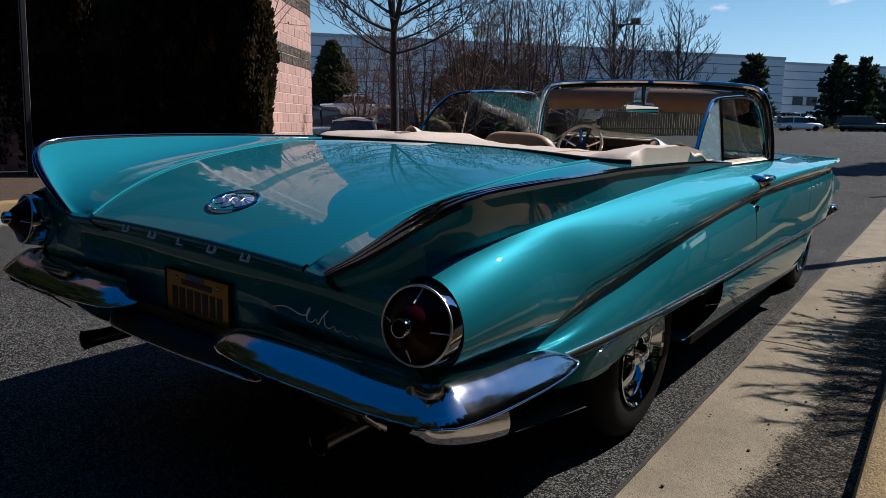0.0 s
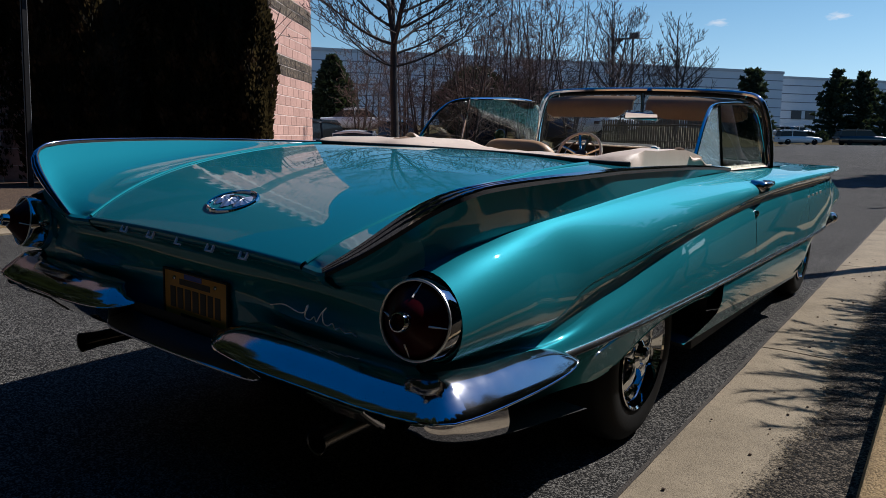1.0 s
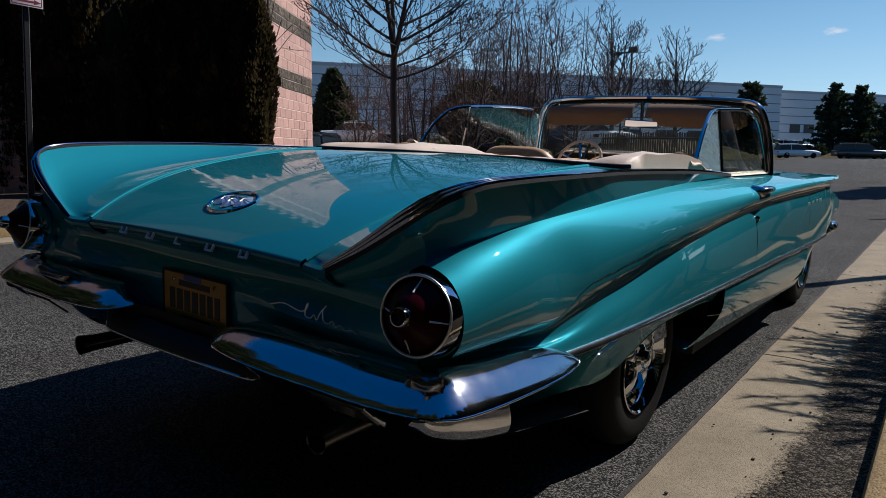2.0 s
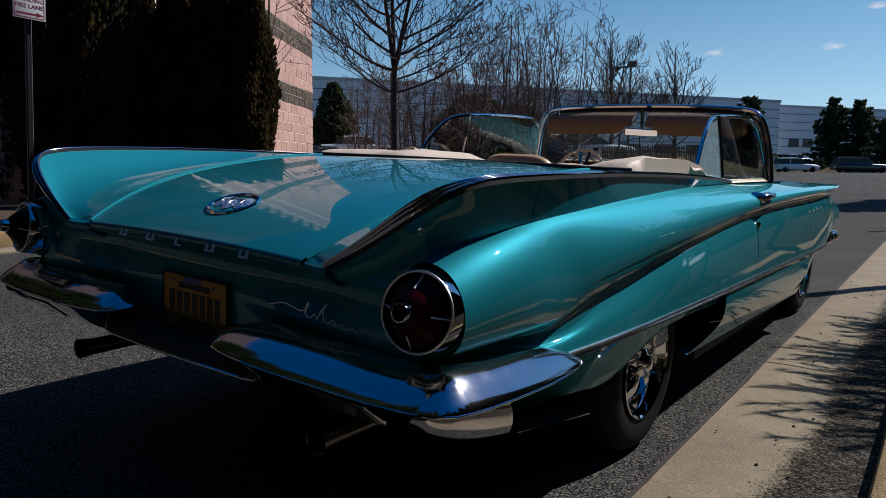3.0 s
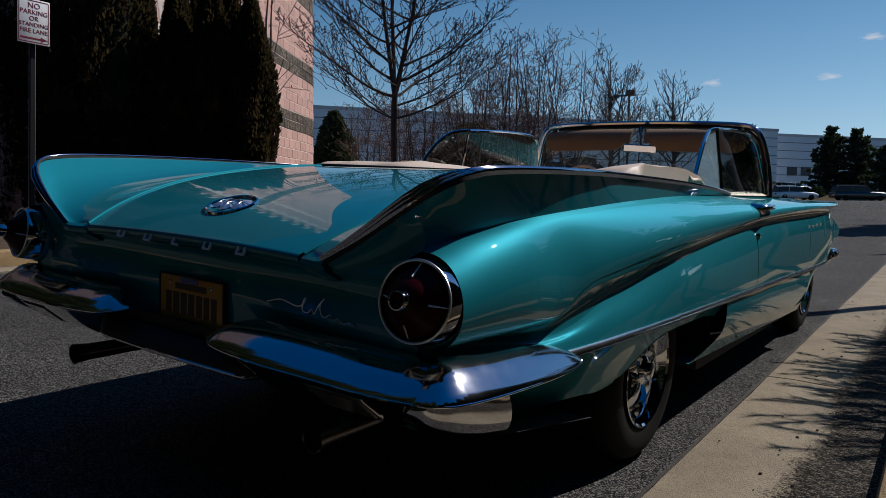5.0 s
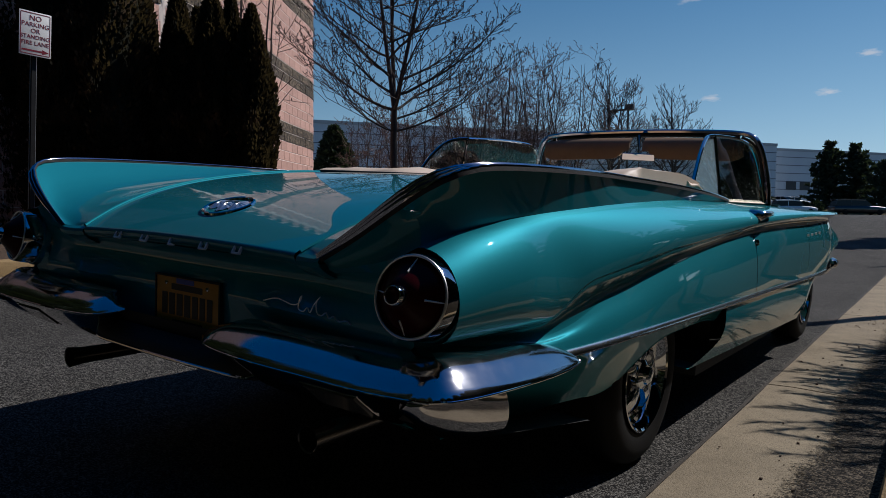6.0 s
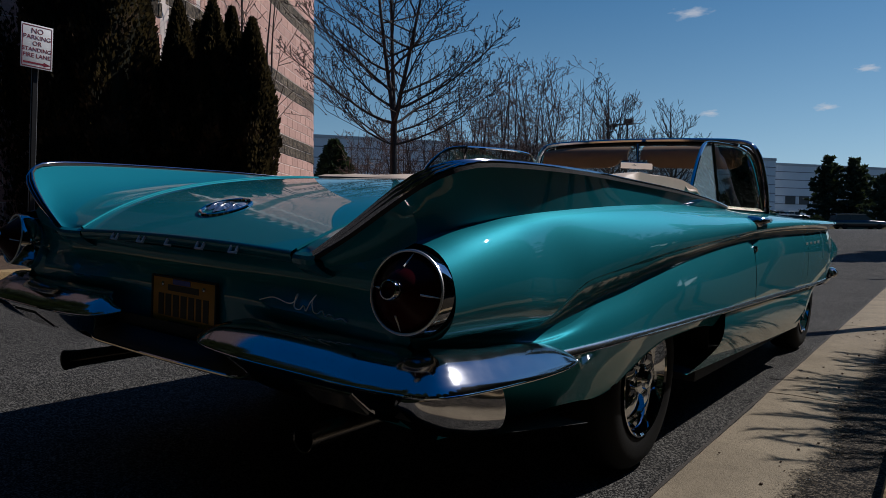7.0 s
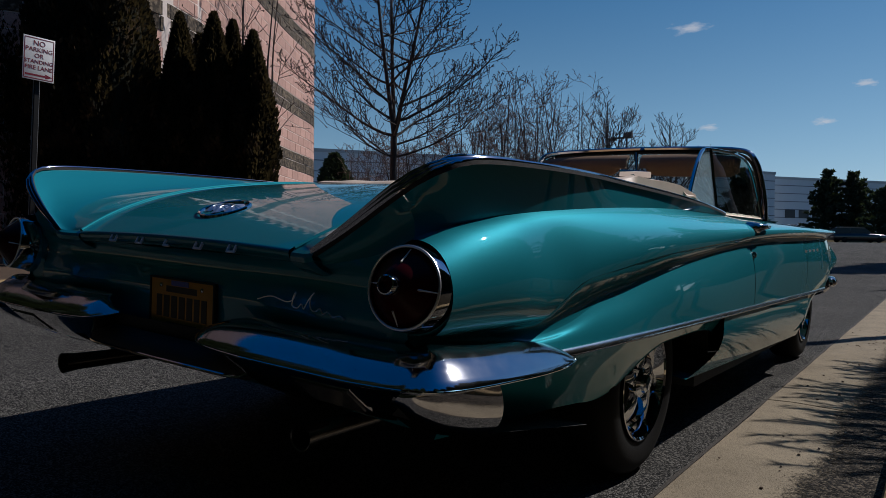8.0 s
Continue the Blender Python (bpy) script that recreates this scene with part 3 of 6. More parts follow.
BH = 0.2733
BW = 0.546
count = 0


def block_at(m, s0, s1, z0, z1, proud):
    a, b = on_wall(s0), on_wall(s1)
    d = (b - a) / (np.linalg.norm(b - a) + 1e-9)
    nrm = np.array([d[1], -d[0]])
    q0, q1 = a + nrm * proud, b + nrm * proud
    c0, c1 = q0 + d * 0.006, q1 - d * 0.006
    base = len(m.v)
    m.v += [(a[0], a[1], z0), (b[0], b[1], z0), (b[0], b[1], z1), (a[0], a[1], z1), (c0[0], c0[1], z0 + 0.006), (c1[0], c1[1], z0 + 0.006), (c1[0], c1[1], z1 - 0.006), (c0[0], c0[1], z1 - 0.006)]
    m.f += [tuple(base + k for k in f) for f in ((4, 5, 6, 7), (0, 1, 5, 4), (1, 2, 6, 5), (2, 3, 7, 6), (3, 0, 4, 7))]


rng = random.Random(11)
DARKROWS = (9, 10, 15, 16, 23, 24)
single = []
for row in range(-1, int((WALL_TOP - 0.31) / BH)):
    z0 = 0.305 + row * BH
    dark = row in DARKROWS
    off = (row % 2) * BW / 2
    s = 8.0 + off
    while s + BW < seg[-1] - 8:
        tgt = "dark" if dark else "pink"
        pr = 0.007 + rng.uniform(0, 0.003) + (rng.uniform(0, 0.010) if dark else 0)
        near = near0 < s < near1 and 6 <= row <= 25 and len(single) < 300 and s > near1 - 6.0
        if near:
            mm = Mesh()
            block_at(mm, s + 0.008, s + BW - 0.008, z0 + 0.008, z0 + BH - 0.008, pr)
            single.append(mm.ob("block", BLOCKDARK if dark else BLOCK, building, smooth=False))
        else:
            block_at(spare[tgt], s + 0.008, s + BW - 0.008, z0 + 0.008, z0 + BH - 0.008, pr)
        s += BW
for key, mtl in (("pink", BLOCK), ("dark", BLOCKDARK)):
    o = spare[key].ob("blockwork", mtl, building, smooth=False)
    o["kind"] = "stuff"


# ------------------------------------------------------------------ trees
def grow(m, twigs, p, d, length, r, depth, rng, up=0.15, spread=0.6, kids=4, wander=0.12, taper=0.55, twig_r=0.004, buds=None, minr=0.0065):
    """One limb with its side limbs; thin ones go to the twig mesh."""
    n = max(3, int(length / 0.35)) if depth > 0 else 3
    path, rad = [np.array(p)], [r]
    d = np.array(d, float)
    for i in range(n):
        d = d + np.array([rng.gauss(0, wander), rng.gauss(0, wander), rng.gauss(0, wander) + up * 0.12])
        d /= np.linalg.norm(d)
        path.append(path[-1] + d * length / n)
        rad.append(max(minr, r * (1 - (1 - taper) * (i + 1) / n)))
    tgt = m if r > 0.02 else twigs
    tgt.tube(path, rad, 6 if r > 0.03 else 4 if r > 0.01 else 3, cap=False)
    if depth <= 0:
        if buds is not None:
            for k in range(buds):
                q6 = path[rng.randrange(1, len(path))]
                o = np.array([rng.gauss(0, 1), rng.gauss(0, 1), rng.gauss(0, 1)]) * 0.018
                twigs.tube([q6, q6 + o, q6 + o * 1.9], [0.008, 0.013, 0.005], 3, cap=False)
        return
    for k in range(kids):
        t = rng.uniform(0.25, 1.0)
        i = min(int(t * n), n - 1)
        base = path[i] + (path[i + 1] - path[i]) * (t * n - i)
        axis = path[i + 1] - path[i]
        axis /= np.linalg.norm(axis)
        side = np.array([rng.gauss(0, 1), rng.gauss(0, 1), rng.gauss(0, 0.6)])
        side -= axis * (side @ axis)
        side /= np.linalg.norm(side) + 1e-9
        nd = axis * (1 - spread) + side * spread + np.array([0, 0, up])
        nd /= np.linalg.norm(nd)
        grow(m, twigs, base, nd, length * rng.uniform(0.45, 0.72), max(minr, rad[i] * rng.uniform(0.4, 0.6)), depth - 1, rng, up, spread, kids, wander, taper, twig_r, buds, minr)


def bare_tree(x, y, height, seed, label, twig=TWIG, stems=1, lean=0.0, limbs=9, trunk_r=0.09, depth=3, kids=4, first=0.25, buds=None, flare=0.0, reach=0.33, group="", limb_r=0.5, minr=0.0065, wander=0.10, up=0.12):
    rng = random.Random(seed)
    z = ground_z(x, y) - 0.05
    t = empty("bare_tree", pose(x, y, z))
    tagged(t, label, "tree", group)
    wood, tw = Mesh(), Mesh()
    for s in range(stems):
        a = 2 * math.pi * s / max(stems, 1) + rng.uniform(0, 1)
        fl = flare * rng.uniform(0.5, 1.2) if stems > 1 else lean
        d = np.array([math.cos(a) * fl, math.sin(a) * fl, 1.0])
        path, rad = [np.array([math.cos(a), math.sin(a), 0]) * (0.08 if stems > 1 else 0)], [trunk_r * 1.25]
        n = 12
        hh = height * rng.uniform(0.82, 1.0) if stems > 1 else height
        for i in range(n):
            d = d / np.linalg.norm(d)
            path.append(path[-1] + d * hh / n)
            rad.append(max(0.006, trunk_r * (1 - 0.90 * (i + 1) / n)))
            d = d + np.array([rng.gauss(0, 0.035), rng.gauss(0, 0.035), 0.05])
        wood.tube(path, rad, 8, cap=False)
        for k in range(limbs):
            f = first + (0.97 - first) * (k + rng.random()) / limbs
            i = min(int(f * n), n - 1)
            w = rng.uniform(0, 2 * math.pi)
            steep = 0.35 + 0.75 * f
            nd = np.array([math.cos(w), math.sin(w), steep])
            nd /= np.linalg.norm(nd)
            grow(wood, tw, path[i], nd, hh * reach * (1.15 - 0.75 * f), max(0.006, rad[i] * limb_r), depth - 1, rng, up, 0.55, kids, wander, 0.5, buds=buds, minr=minr)
    wood.ob("trunk", BARK, t, "grey-brown bark")
    tw.ob("crown", twig, t, "fine bare twigs")
    return t


def twiggy(wood, tw, p, d, length, r, depth, rng, rise, step, share, minr, bud, droop=0.0):
    """A curving limb set with short side shoots on alternate sides, down to budded twigs."""
    n = max(3, int(length / step))
    d = np.array(d, float)
    path, rad = [np.array(p, float)], [r]
    for i in range(n):
        d = d + np.array([rng.gauss(0, 0.11), rng.gauss(0, 0.11), rise - droop * (i / n) + rng.gauss(0, 0.06)])
        d /= np.linalg.norm(d)
        path.append(path[-1] + d * length / n)
        rad.append(max(minr, r * (1 - 0.82 * (i + 1) / n)))
    (wood if r > 0.014 else tw).tube(path, rad, 6 if r > 0.03 else 4 if r > 0.012 else 3, cap=False)
    if depth == 0:
        for q in path[1:]:
            for _ in range(bud):
                o = np.array([rng.gauss(0, 1), rng.gauss(0, 1), rng.gauss(0.3, 1)])
                o *= 0.030 / np.linalg.norm(o)
                tw.tube([q, q + o, q + o * 1.8], [minr, minr * 1.9, minr * 0.7], 3, cap=False)
        return
    side = np.cross(d, np.array([0.3, 0.2, 1.0]))
    side /= np.linalg.norm(side) + 1e-9
    flip = 1
    for i in range(1 + n // 6, n + 1):
        t = i / n
        for _ in range(share):
            axis = path[i] - path[i - 1]
            axis /= np.linalg.norm(axis) + 1e-9
            o = side * flip * rng.uniform(0.5, 1.1) + np.array([rng.gauss(0, 0.35), rng.gauss(0, 0.35), rng.gauss(0.25, 0.4)])
            flip = -flip
            nd = axis * 0.75 + o * 0.75
            twiggy(wood, tw, path[i], nd / np.linalg.norm(nd), length * rng.uniform(0.22, 0.42) * (1.15 - 0.6 * t) + 0.06, max(minr, rad[i] * 0.55), depth - 1, rng, rise * 1.3, step, 1, minr, bud, droop)


def limbed_tree(x, y, height, seed, label, trunk_r, fork, limbs, reach, rise, depth=2, step=0.26, minr=0.006, bud=1, twig=TWIG, leaders=2, group="", first=0.22, share=1, droop=0.0, steep=0.5, spread=1.0):
    """A single trunk that forks into leaders, with limbs that leave it low and curve upward."""
    rng = random.Random(seed)
    t = empty("bare_tree", pose(x, y, ground_z(x, y) - 0.05))
    tagged(t, label, "tree", group)
    wood, tw = Mesh(), Mesh()
    stem = space([(0, 0, 0), (0.03, 0.02, fork * 0.35), (-0.02, 0.03, fork * 0.7), (0.02, 0, fork)], 12)
    wood.tube(stem, list(np.linspace(trunk_r * 1.2, trunk_r * 0.8, 12)), 10, cap=False)
    runs = []
    for k in range(leaders):
        a = 2.5 + 2 * math.pi * k / leaders
        sp = (0.10 + 0.05 * k) * (height - fork) * 0.5 * spread
        runs.append(space([stem[-1] - np.array([0, 0, 0.06]), (math.cos(a) * sp * 0.55, math.sin(a) * sp * 0.55, fork + (height - fork) * 0.35), (math.cos(a) * sp, math.sin(a) * sp, fork + (height - fork) * 0.7), (math.cos(a) * sp * 1.2, math.sin(a) * sp * 1.2, height * (1 - 0.05 * k))], 16))
        wood.tube(runs[-1], list(np.linspace(trunk_r * 0.62, minr, 16)), 8, cap=False)
    for k in range(limbs):
        f = first + (0.96 - first) * (k + rng.random()) / limbs
        z = f * height
        if z < fork:
            base = stem[min(11, int(z / fork * 11))]
            r0 = trunk_r * 0.30
        else:
            run = runs[k % leaders]
            q = min(15, int((z - fork) / (height - fork) * 15))
            base = run[q]
            r0 = max(minr, trunk_r * 0.42 * (1 - q / 16))
        w = 2.4 * k + rng.uniform(-0.5, 0.5)
        d = np.array([math.cos(w), math.sin(w), steep + 0.5 * f])
        twiggy(wood, tw, base, d / np.linalg.norm(d), reach * (1.12 - 0.8 * f) * rng.uniform(0.8, 1.15), r0, depth, rng, rise, step, share, minr, bud, droop)
    wood.ob("trunk", BARK, t, "grey-brown bark")
    tw.ob("crown", twig, t, "fine bare twigs")
    return t


limbed_tree(-9.24, 11.87, 9.2, 23, "bare budding tree with a slim dark trunk and wide limbs", 0.090, 3.1, 40, 3.7, 0.080, depth=2, bud=1, first=0.26, droop=0.10, steep=0.10, share=2, leaders=3, minr=0.0068, spread=1.5)
for k, (x, y, h, st) in enumerate(((-16.6, 18.6, 4.2, 5), (-14.6, 18.6, 4.4, 6), (-13.2, 18.0, 4.5, 6), (-12.0, 18.6, 4.9, 6), (-11.0, 17.6, 5.0, 6), (-11.9, 20.8, 5.9, 6), (-11.2, 21.2, 6.2, 6), (-11.6, 23.2, 6.9, 6), (-11.0, 24.6, 7.2, 6))):
    bare_tree(x, y, h, 40 + k, "leafless many-stemmed tree with reddish twigs", REDTWIG, stems=st, limbs=8, trunk_r=0.045, depth=3, kids=3, first=0.14, flare=0.20, reach=0.30, group="leafless trees beyond the lane", buds=2, wander=0.14, up=0.22)
bare_tree(-8.75, 7.5, 6.4, 31, "reddish twiggy tree beside the block wall", REDTWIG, stems=4, limbs=6, trunk_r=0.04, depth=2, kids=3, first=0.4, flare=0.12, reach=0.26, buds=1)
for k, (x, y, h, lm, rc) in enumerate(((-13.9, 35.1, 7.5, 34, 3.5), (-12.5, 40.9, 7.2, 34, 3.4))):
    limbed_tree(x, y, h, 70 + k, "leafless broad street tree on a grass strip", 0.14, 2.2, lm, rc, 0.10, depth=2, step=0.42, share=2, minr=0.0115, bud=0, leaders=3, group="street trees", first=0.24, steep=0.55)
for k, (x, y, h) in enumerate(((-25.0, 29.0, 5.6), (-20.2, 33.5, 6.0), (-16.5, 28.5, 5.0), (-14.2, 40.0, 5.5), (-23.0, 33.0, 5.4), (-15.0, 31.0, 5.6), (-12.6, 33.0, 6.0))):
    bare_tree(x, y, h, 90 + k, "small leafless tree beside parked cars", REDTWIG, limbs=12, trunk_r=0.06, depth=3, kids=5, first=0.18, reach=0.40, group="small trees by the lot", minr=0.010, wander=0.16)


def frond_crown(height, radius, seed, count, shape, size, flat):
    """A crown of many small flat sprays round an uneven core."""
    rng = np.random.RandomState(seed)
    m = Mesh()
    n = 26
    core = []
    for i in range(14):
        t = i / 13
        r = radius * shape(t) * 0.80
        core.append([(r * (1 + 0.12 * math.sin(3 * w * 6.283 / n + 5 * t + seed)) * math.cos(6.283 * w / n), r * (1 + 0.10 * math.cos(5 * w * 6.283 / n + 3 * t)) * math.sin(6.283 * w / n), 0.15 + (height - 0.3) * t) for w in range(n)])
    m.sheet(core, closed_v=True)
    t = rng.rand(count) ** 0.9
    a = rng.rand(count) * 2 * math.pi
    lob = 1 + 0.13 * np.sin(3 * a + 9 * t + seed) + 0.08 * np.sin(7 * a - 14 * t)
    r = np.array([radius * shape(q7) for q7 in t]) * lob * (0.82 + 0.28 * rng.rand(count))
    base = np.stack([r * np.cos(a), r * np.sin(a), 0.12 + (height - 0.15) * t], 1)
    out = np.stack([np.cos(a), np.sin(a), np.full(count, flat)], 1) + rng.randn(count, 3) * 0.35
    out /= np.linalg.norm(out, axis=1)[:, None]
    sd = np.cross(out, rng.randn(count, 3))
    sd /= np.linalg.norm(sd, axis=1)[:, None] + 1e-9
    L = size * (0.6 + 0.9 * rng.rand(count))[:, None]
    W = L * 0.33
    b = len(m.v)
    pts = np.stack([base - out * L * 0.3, base + out * L * 0.25 + sd * W, base + out * L, base + out * L * 0.25 - sd * W], 1).reshape(-1, 3)
    m.v += [tuple(p) for p in pts]
    m.f += [(b + 4 * k, b + 4 * k + 1, b + 4 * k + 2, b + 4 * k + 3) for k in range(count)]
    return m


def evergreen(name, label, category, x, y, z, height, radius, seed, count, shape, size, flat, material, trunk=0.08, group=""):
    e = empty(name, pose(x, y, z))
    tagged(e, label, category, group)
    frond_crown(height, radius, seed, count, shape, size, flat).ob("crown", material, e, smooth=False)
    Mesh().tube([(0, 0, -0.1), (0.01, 0, height * 0.3), (0, 0, height * 0.8)], [trunk, trunk * 0.8, trunk * 0.3], 8).ob("trunk", BARK, e)
    return e


column = lambda t: (0.72 + 0.5 * t) * (1 - t ** 2.6) ** 0.8 if t < 0.45 else (0.945) * (1 - ((t - 0.45) / 0.55) ** 1.7) ** 0.85 * 1.0
for k, (x, y, h, r) in enumerate(((-11.0, 4.2, 5.3, 0.42), (-9.25, 4.22, 5.5, 0.62), (-8.84, 4.74, 5.7, 0.62), (-8.98, 5.36, 4.3, 0.36), (-8.29, 5.56, 4.02, 0.34), (-8.30, 5.92, 3.78, 0.32), (-7.77, 5.82, 4.0, 0.36), (-7.73, 6.15, 3.95, 0.32), (-7.29, 6.20, 3.72, 0.37))):
    evergreen("arborvitae", "tall dark columnar evergreen, mottled brown, in mulch", "tree", x, y, 0.3, h, r, 200 + k, 15000, column, 0.062, 1.6, ARBOR, group="row of columnar evergreens")

def pine_tree(x, y, z, height, radius, seed, label, group=""):
    """Whorls of limbs, each with separate tufts of needles and gaps between."""
    rng = random.Random(seed)
    e = empty("pine_tree", pose(x, y, z))
    tagged(e, label, "tree", group)
    wood, m = Mesh(), Mesh()
    wood.tube([(0, 0, -0.3), (0.05, 0.03, height * 0.5), (0, 0, height * 0.97)], [0.17, 0.11, 0.03], 8)
    levels = int(height * 1.7)
    for i in range(levels):
        t = 0.07 + 0.92 * i / levels
        for j in range(7 if t < 0.8 else 4):
            if rng.random() < 0.12:
                continue
            w = 2 * math.pi * j / 7 + i * 1.1 + rng.gauss(0, 0.25)
            L = radius * (1 - t ** 1.5) ** 0.75 * rng.uniform(0.55, 1.12) + 0.25
            d = np.array([math.cos(w), math.sin(w), 0.12 + 0.5 * t + rng.gauss(0, 0.08)])
            o = np.array([0, 0, height * t])
            wood.tube([o, o + d * L * 0.6, o + d * L + np.array([0, 0, 0.08 * L])], [0.035, 0.025, 0.01], 3, cap=False)
            for k in range(7):
                c = o + d * L * (0.22 + 0.13 * k) + np.array([rng.gauss(0, 0.12), rng.gauss(0, 0.12), rng.gauss(0, 0.07)])
                for q in range(22):
                    v = np.array([rng.gauss(0, 1), rng.gauss(0, 1), rng.gauss(0.5, 0.8)])
                    v = v / np.linalg.norm(v) * rng.uniform(0.2, 0.56)
                    sd = np.cross(v, np.array([rng.gauss(0, 1), rng.gauss(0, 1), rng.gauss(0, 1)])) * 0.22
                    b = len(m.v)
                    m.v += [tuple(c - v * 0.3), tuple(c + v * 0.3 + sd), tuple(c + v), tuple(c + v * 0.3 - sd)]
                    m.f.append((b, b + 1, b + 2, b + 3))
    wood.ob("trunk", BARK, e)
    m.ob("crown", NEEDLE, e, smooth=False)
    return e


for k, (x, y, h, r, up) in enumerate(((-17.57, 77.89, 7.7, 2.2, 0), (-14.18, 109.02, 8.9, 2.9, 1.0), (-11.06, 110.09, 8.6, 2.5, 1.0), (-7.09, 104.31, 6.6, 2.8, 0.6))):
    pine_tree(x, y, ground_z(x, y) + up, h, r, 300 + k, "dark shaggy pine at the edge of the far lot", "pines by the far lot")
evergreen("spruce_tree", "dark green conical spruce beyond the building", "tree", -30.5, 31.0, 1.0, 5.0, 1.7, 320, 7600, lambda t: max(0.02, (1 - t ** 1.4) ** 0.8) * (0.8 + 0.2 * abs(math.sin(t * 26))), 0.26, 0.2, NEEDLE, 0.12)
for k, (x, y, r) in enumerate(((-14.72, 102.4, 0.85), (-14.35, 105.16, 0.85), (-16.67, 105.94, 0.85), (-9.58, 111.18, 0.85), (-17.99, 107.44, 0.85))):
    evergreen("round_shrub", "dark clipped shrub by the far lot", "shrub", x, y, ground_z(x, y), 1.7, r, 340 + k, 700, lambda t: max(0.05, math.sin(math.pi * (0.15 + 0.85 * t)) ** 0.6), 0.25, 0.5, NEEDLE, 0.05, "clipped shrubs")
for k, (x, y, h, r) in enumerate(((-18.41, 28.74, 3.4, 1.7), (-17.61, 31.82, 3.0, 1.5))):
    evergreen("evergreen_bush", "large dark evergreen bush on the berm", "shrub", x, y, ground_z(x, y) + 0.4, h, r, 350 + k, 3600, lambda t: max(0.05, math.sin(math.pi * (0.18 + 0.80 * t)) ** 0.6), 0.20, 0.5, NEEDLE, 0.08, "evergreen bushes")
# planting behind the right kerb that throws the branchy shade
def spiky_shrub(x, y, h, seed, reach, count):
    rng = random.Random(seed)
    e = empty("pine_shrub", pose(x, y, ground_z(1.7, y) + 0.13))
    tagged(e, "bushy dark pine shrub behind the kerb", "shrub", "shrubs behind the kerb")
    wood, m = Mesh(), Mesh()
    wood.tube([(0, 0, -0.1), (0.03, 0.02, h * 0.5), (0, 0, h)], [0.03, 0.02, 0.012], 6)
    for k in range(count):
        a = rng.uniform(0, 2 * math.pi) if rng.random() < 0.35 else math.pi + rng.gauss(0.15, 0.45)
        d = np.array([math.cos(a), math.sin(a), rng.uniform(-0.05, 0.5)])
        d /= np.linalg.norm(d)
        L = reach * rng.uniform(0.55, 1.2)
        o = np.array([0, 0, h * rng.uniform(0.55, 1.0)])
        wood.tube([o, o + d * L * 0.5, o + d * L], [0.010, 0.007, 0.003], 4, cap=False)
        for j in range(90):
            t = rng.uniform(0.25, 1.0)
            q0 = o + d * L * t
            n = np.array([rng.gauss(0, 1), rng.gauss(0, 1), rng.gauss(0, 1)])
            n = n / np.linalg.norm(n) + d * 1.3
            n = n / np.linalg.norm(n) * rng.uniform(0.05, 0.11)
            sd = np.cross(n, d) * 0.10 + np.array([0, 0, 0.003])
            b = len(m.v)
            m.v += [tuple(q0 - sd), tuple(q0 + sd), tuple(q0 + n)]
            m.f.append((b, b + 1, b + 2))
    wood.ob("trunk", BARK, e)
    m.ob("crown", NEEDLE, e, smooth=False)


for k, (x, y, h, r) in enumerate(((2.48, 3.70, 1.50, 0.50), (2.30, 4.15, 1.50, 0.55), (2.42, 4.55, 1.45, 0.5), (2.30, 5.00, 1.55, 0.58), (2.45, 5.35, 1.45, 0.5), (2.26, 5.75, 1.55, 0.55), (2.40, 6.2, 1.5, 0.5), (2.62, 4.9, 1.6, 0.6))):
    spiky_shrub(x, y, h, 360 + k, r, 26)
pine_tree(3.2, 24.8, ground_z(1.7, 24.8) + 0.1, 8.4, 0.95, 380, "dark pine on the mulch verge")
for x, y, h, r in ((2.02, 8.05, 2.9, 0.075), (2.0, 15.9, 3.4, 0.04)):
    tp = empty("verge_post", pose(x, y, 0.05))
    tagged(tp, "slim steel sign post on the verge", "post")
    Mesh().tube([(0, 0, 0), (0, 0, h)], r, 10).ob("post", GALV, tp)
# unseen trees behind and beside the lane, added to block sky and darken reflections
first = None
rng = random.Random(8)
spots = [(-16 + 3.1 * k, -10.5 + 1.2 * math.sin(k * 2.1)) for k in range(13)] + [(9.5 + 0.8 * math.sin(k), -6 + 3.2 * k) for k in range(16)] + [(7.2 - 0.6 * k, 47 + 3.0 * k) for k in range(8)] + [(-9.8, -8.0), (-9.6, -5.2), (-9.9, -2.6)] + [(5.4, 27.0), (6.2, 31), (6.2, 38)]
for k, (x, y) in enumerate(spots):
    if first is None:
        first = evergreen("screen_tree", "unseen dense evergreen added to block sky light", "tree", x, y, -0.1, 10.5, 2.5, 400, 3600, lambda t: max(0.03, (1 - t ** 1.5) ** 0.7), 0.6, 0.4, NEEDLE, 0.2, "evergreen screen")
    else:
        copy_thing(first, pose(x, y, -0.1 + (0 if k < 13 else -0.5), 0, 0, 40 * k) @ Matrix.Diagonal((1, 1, (0.85 + 0.3 * rng.random()) * (1.25 if k < 13 else 1.0 if y < 18 else 0.44 if 36 < y < 43 and x > 8 else 0.62 if x == 5.4 or (x, y) == (6.2, 31) else 0.17), 1)))


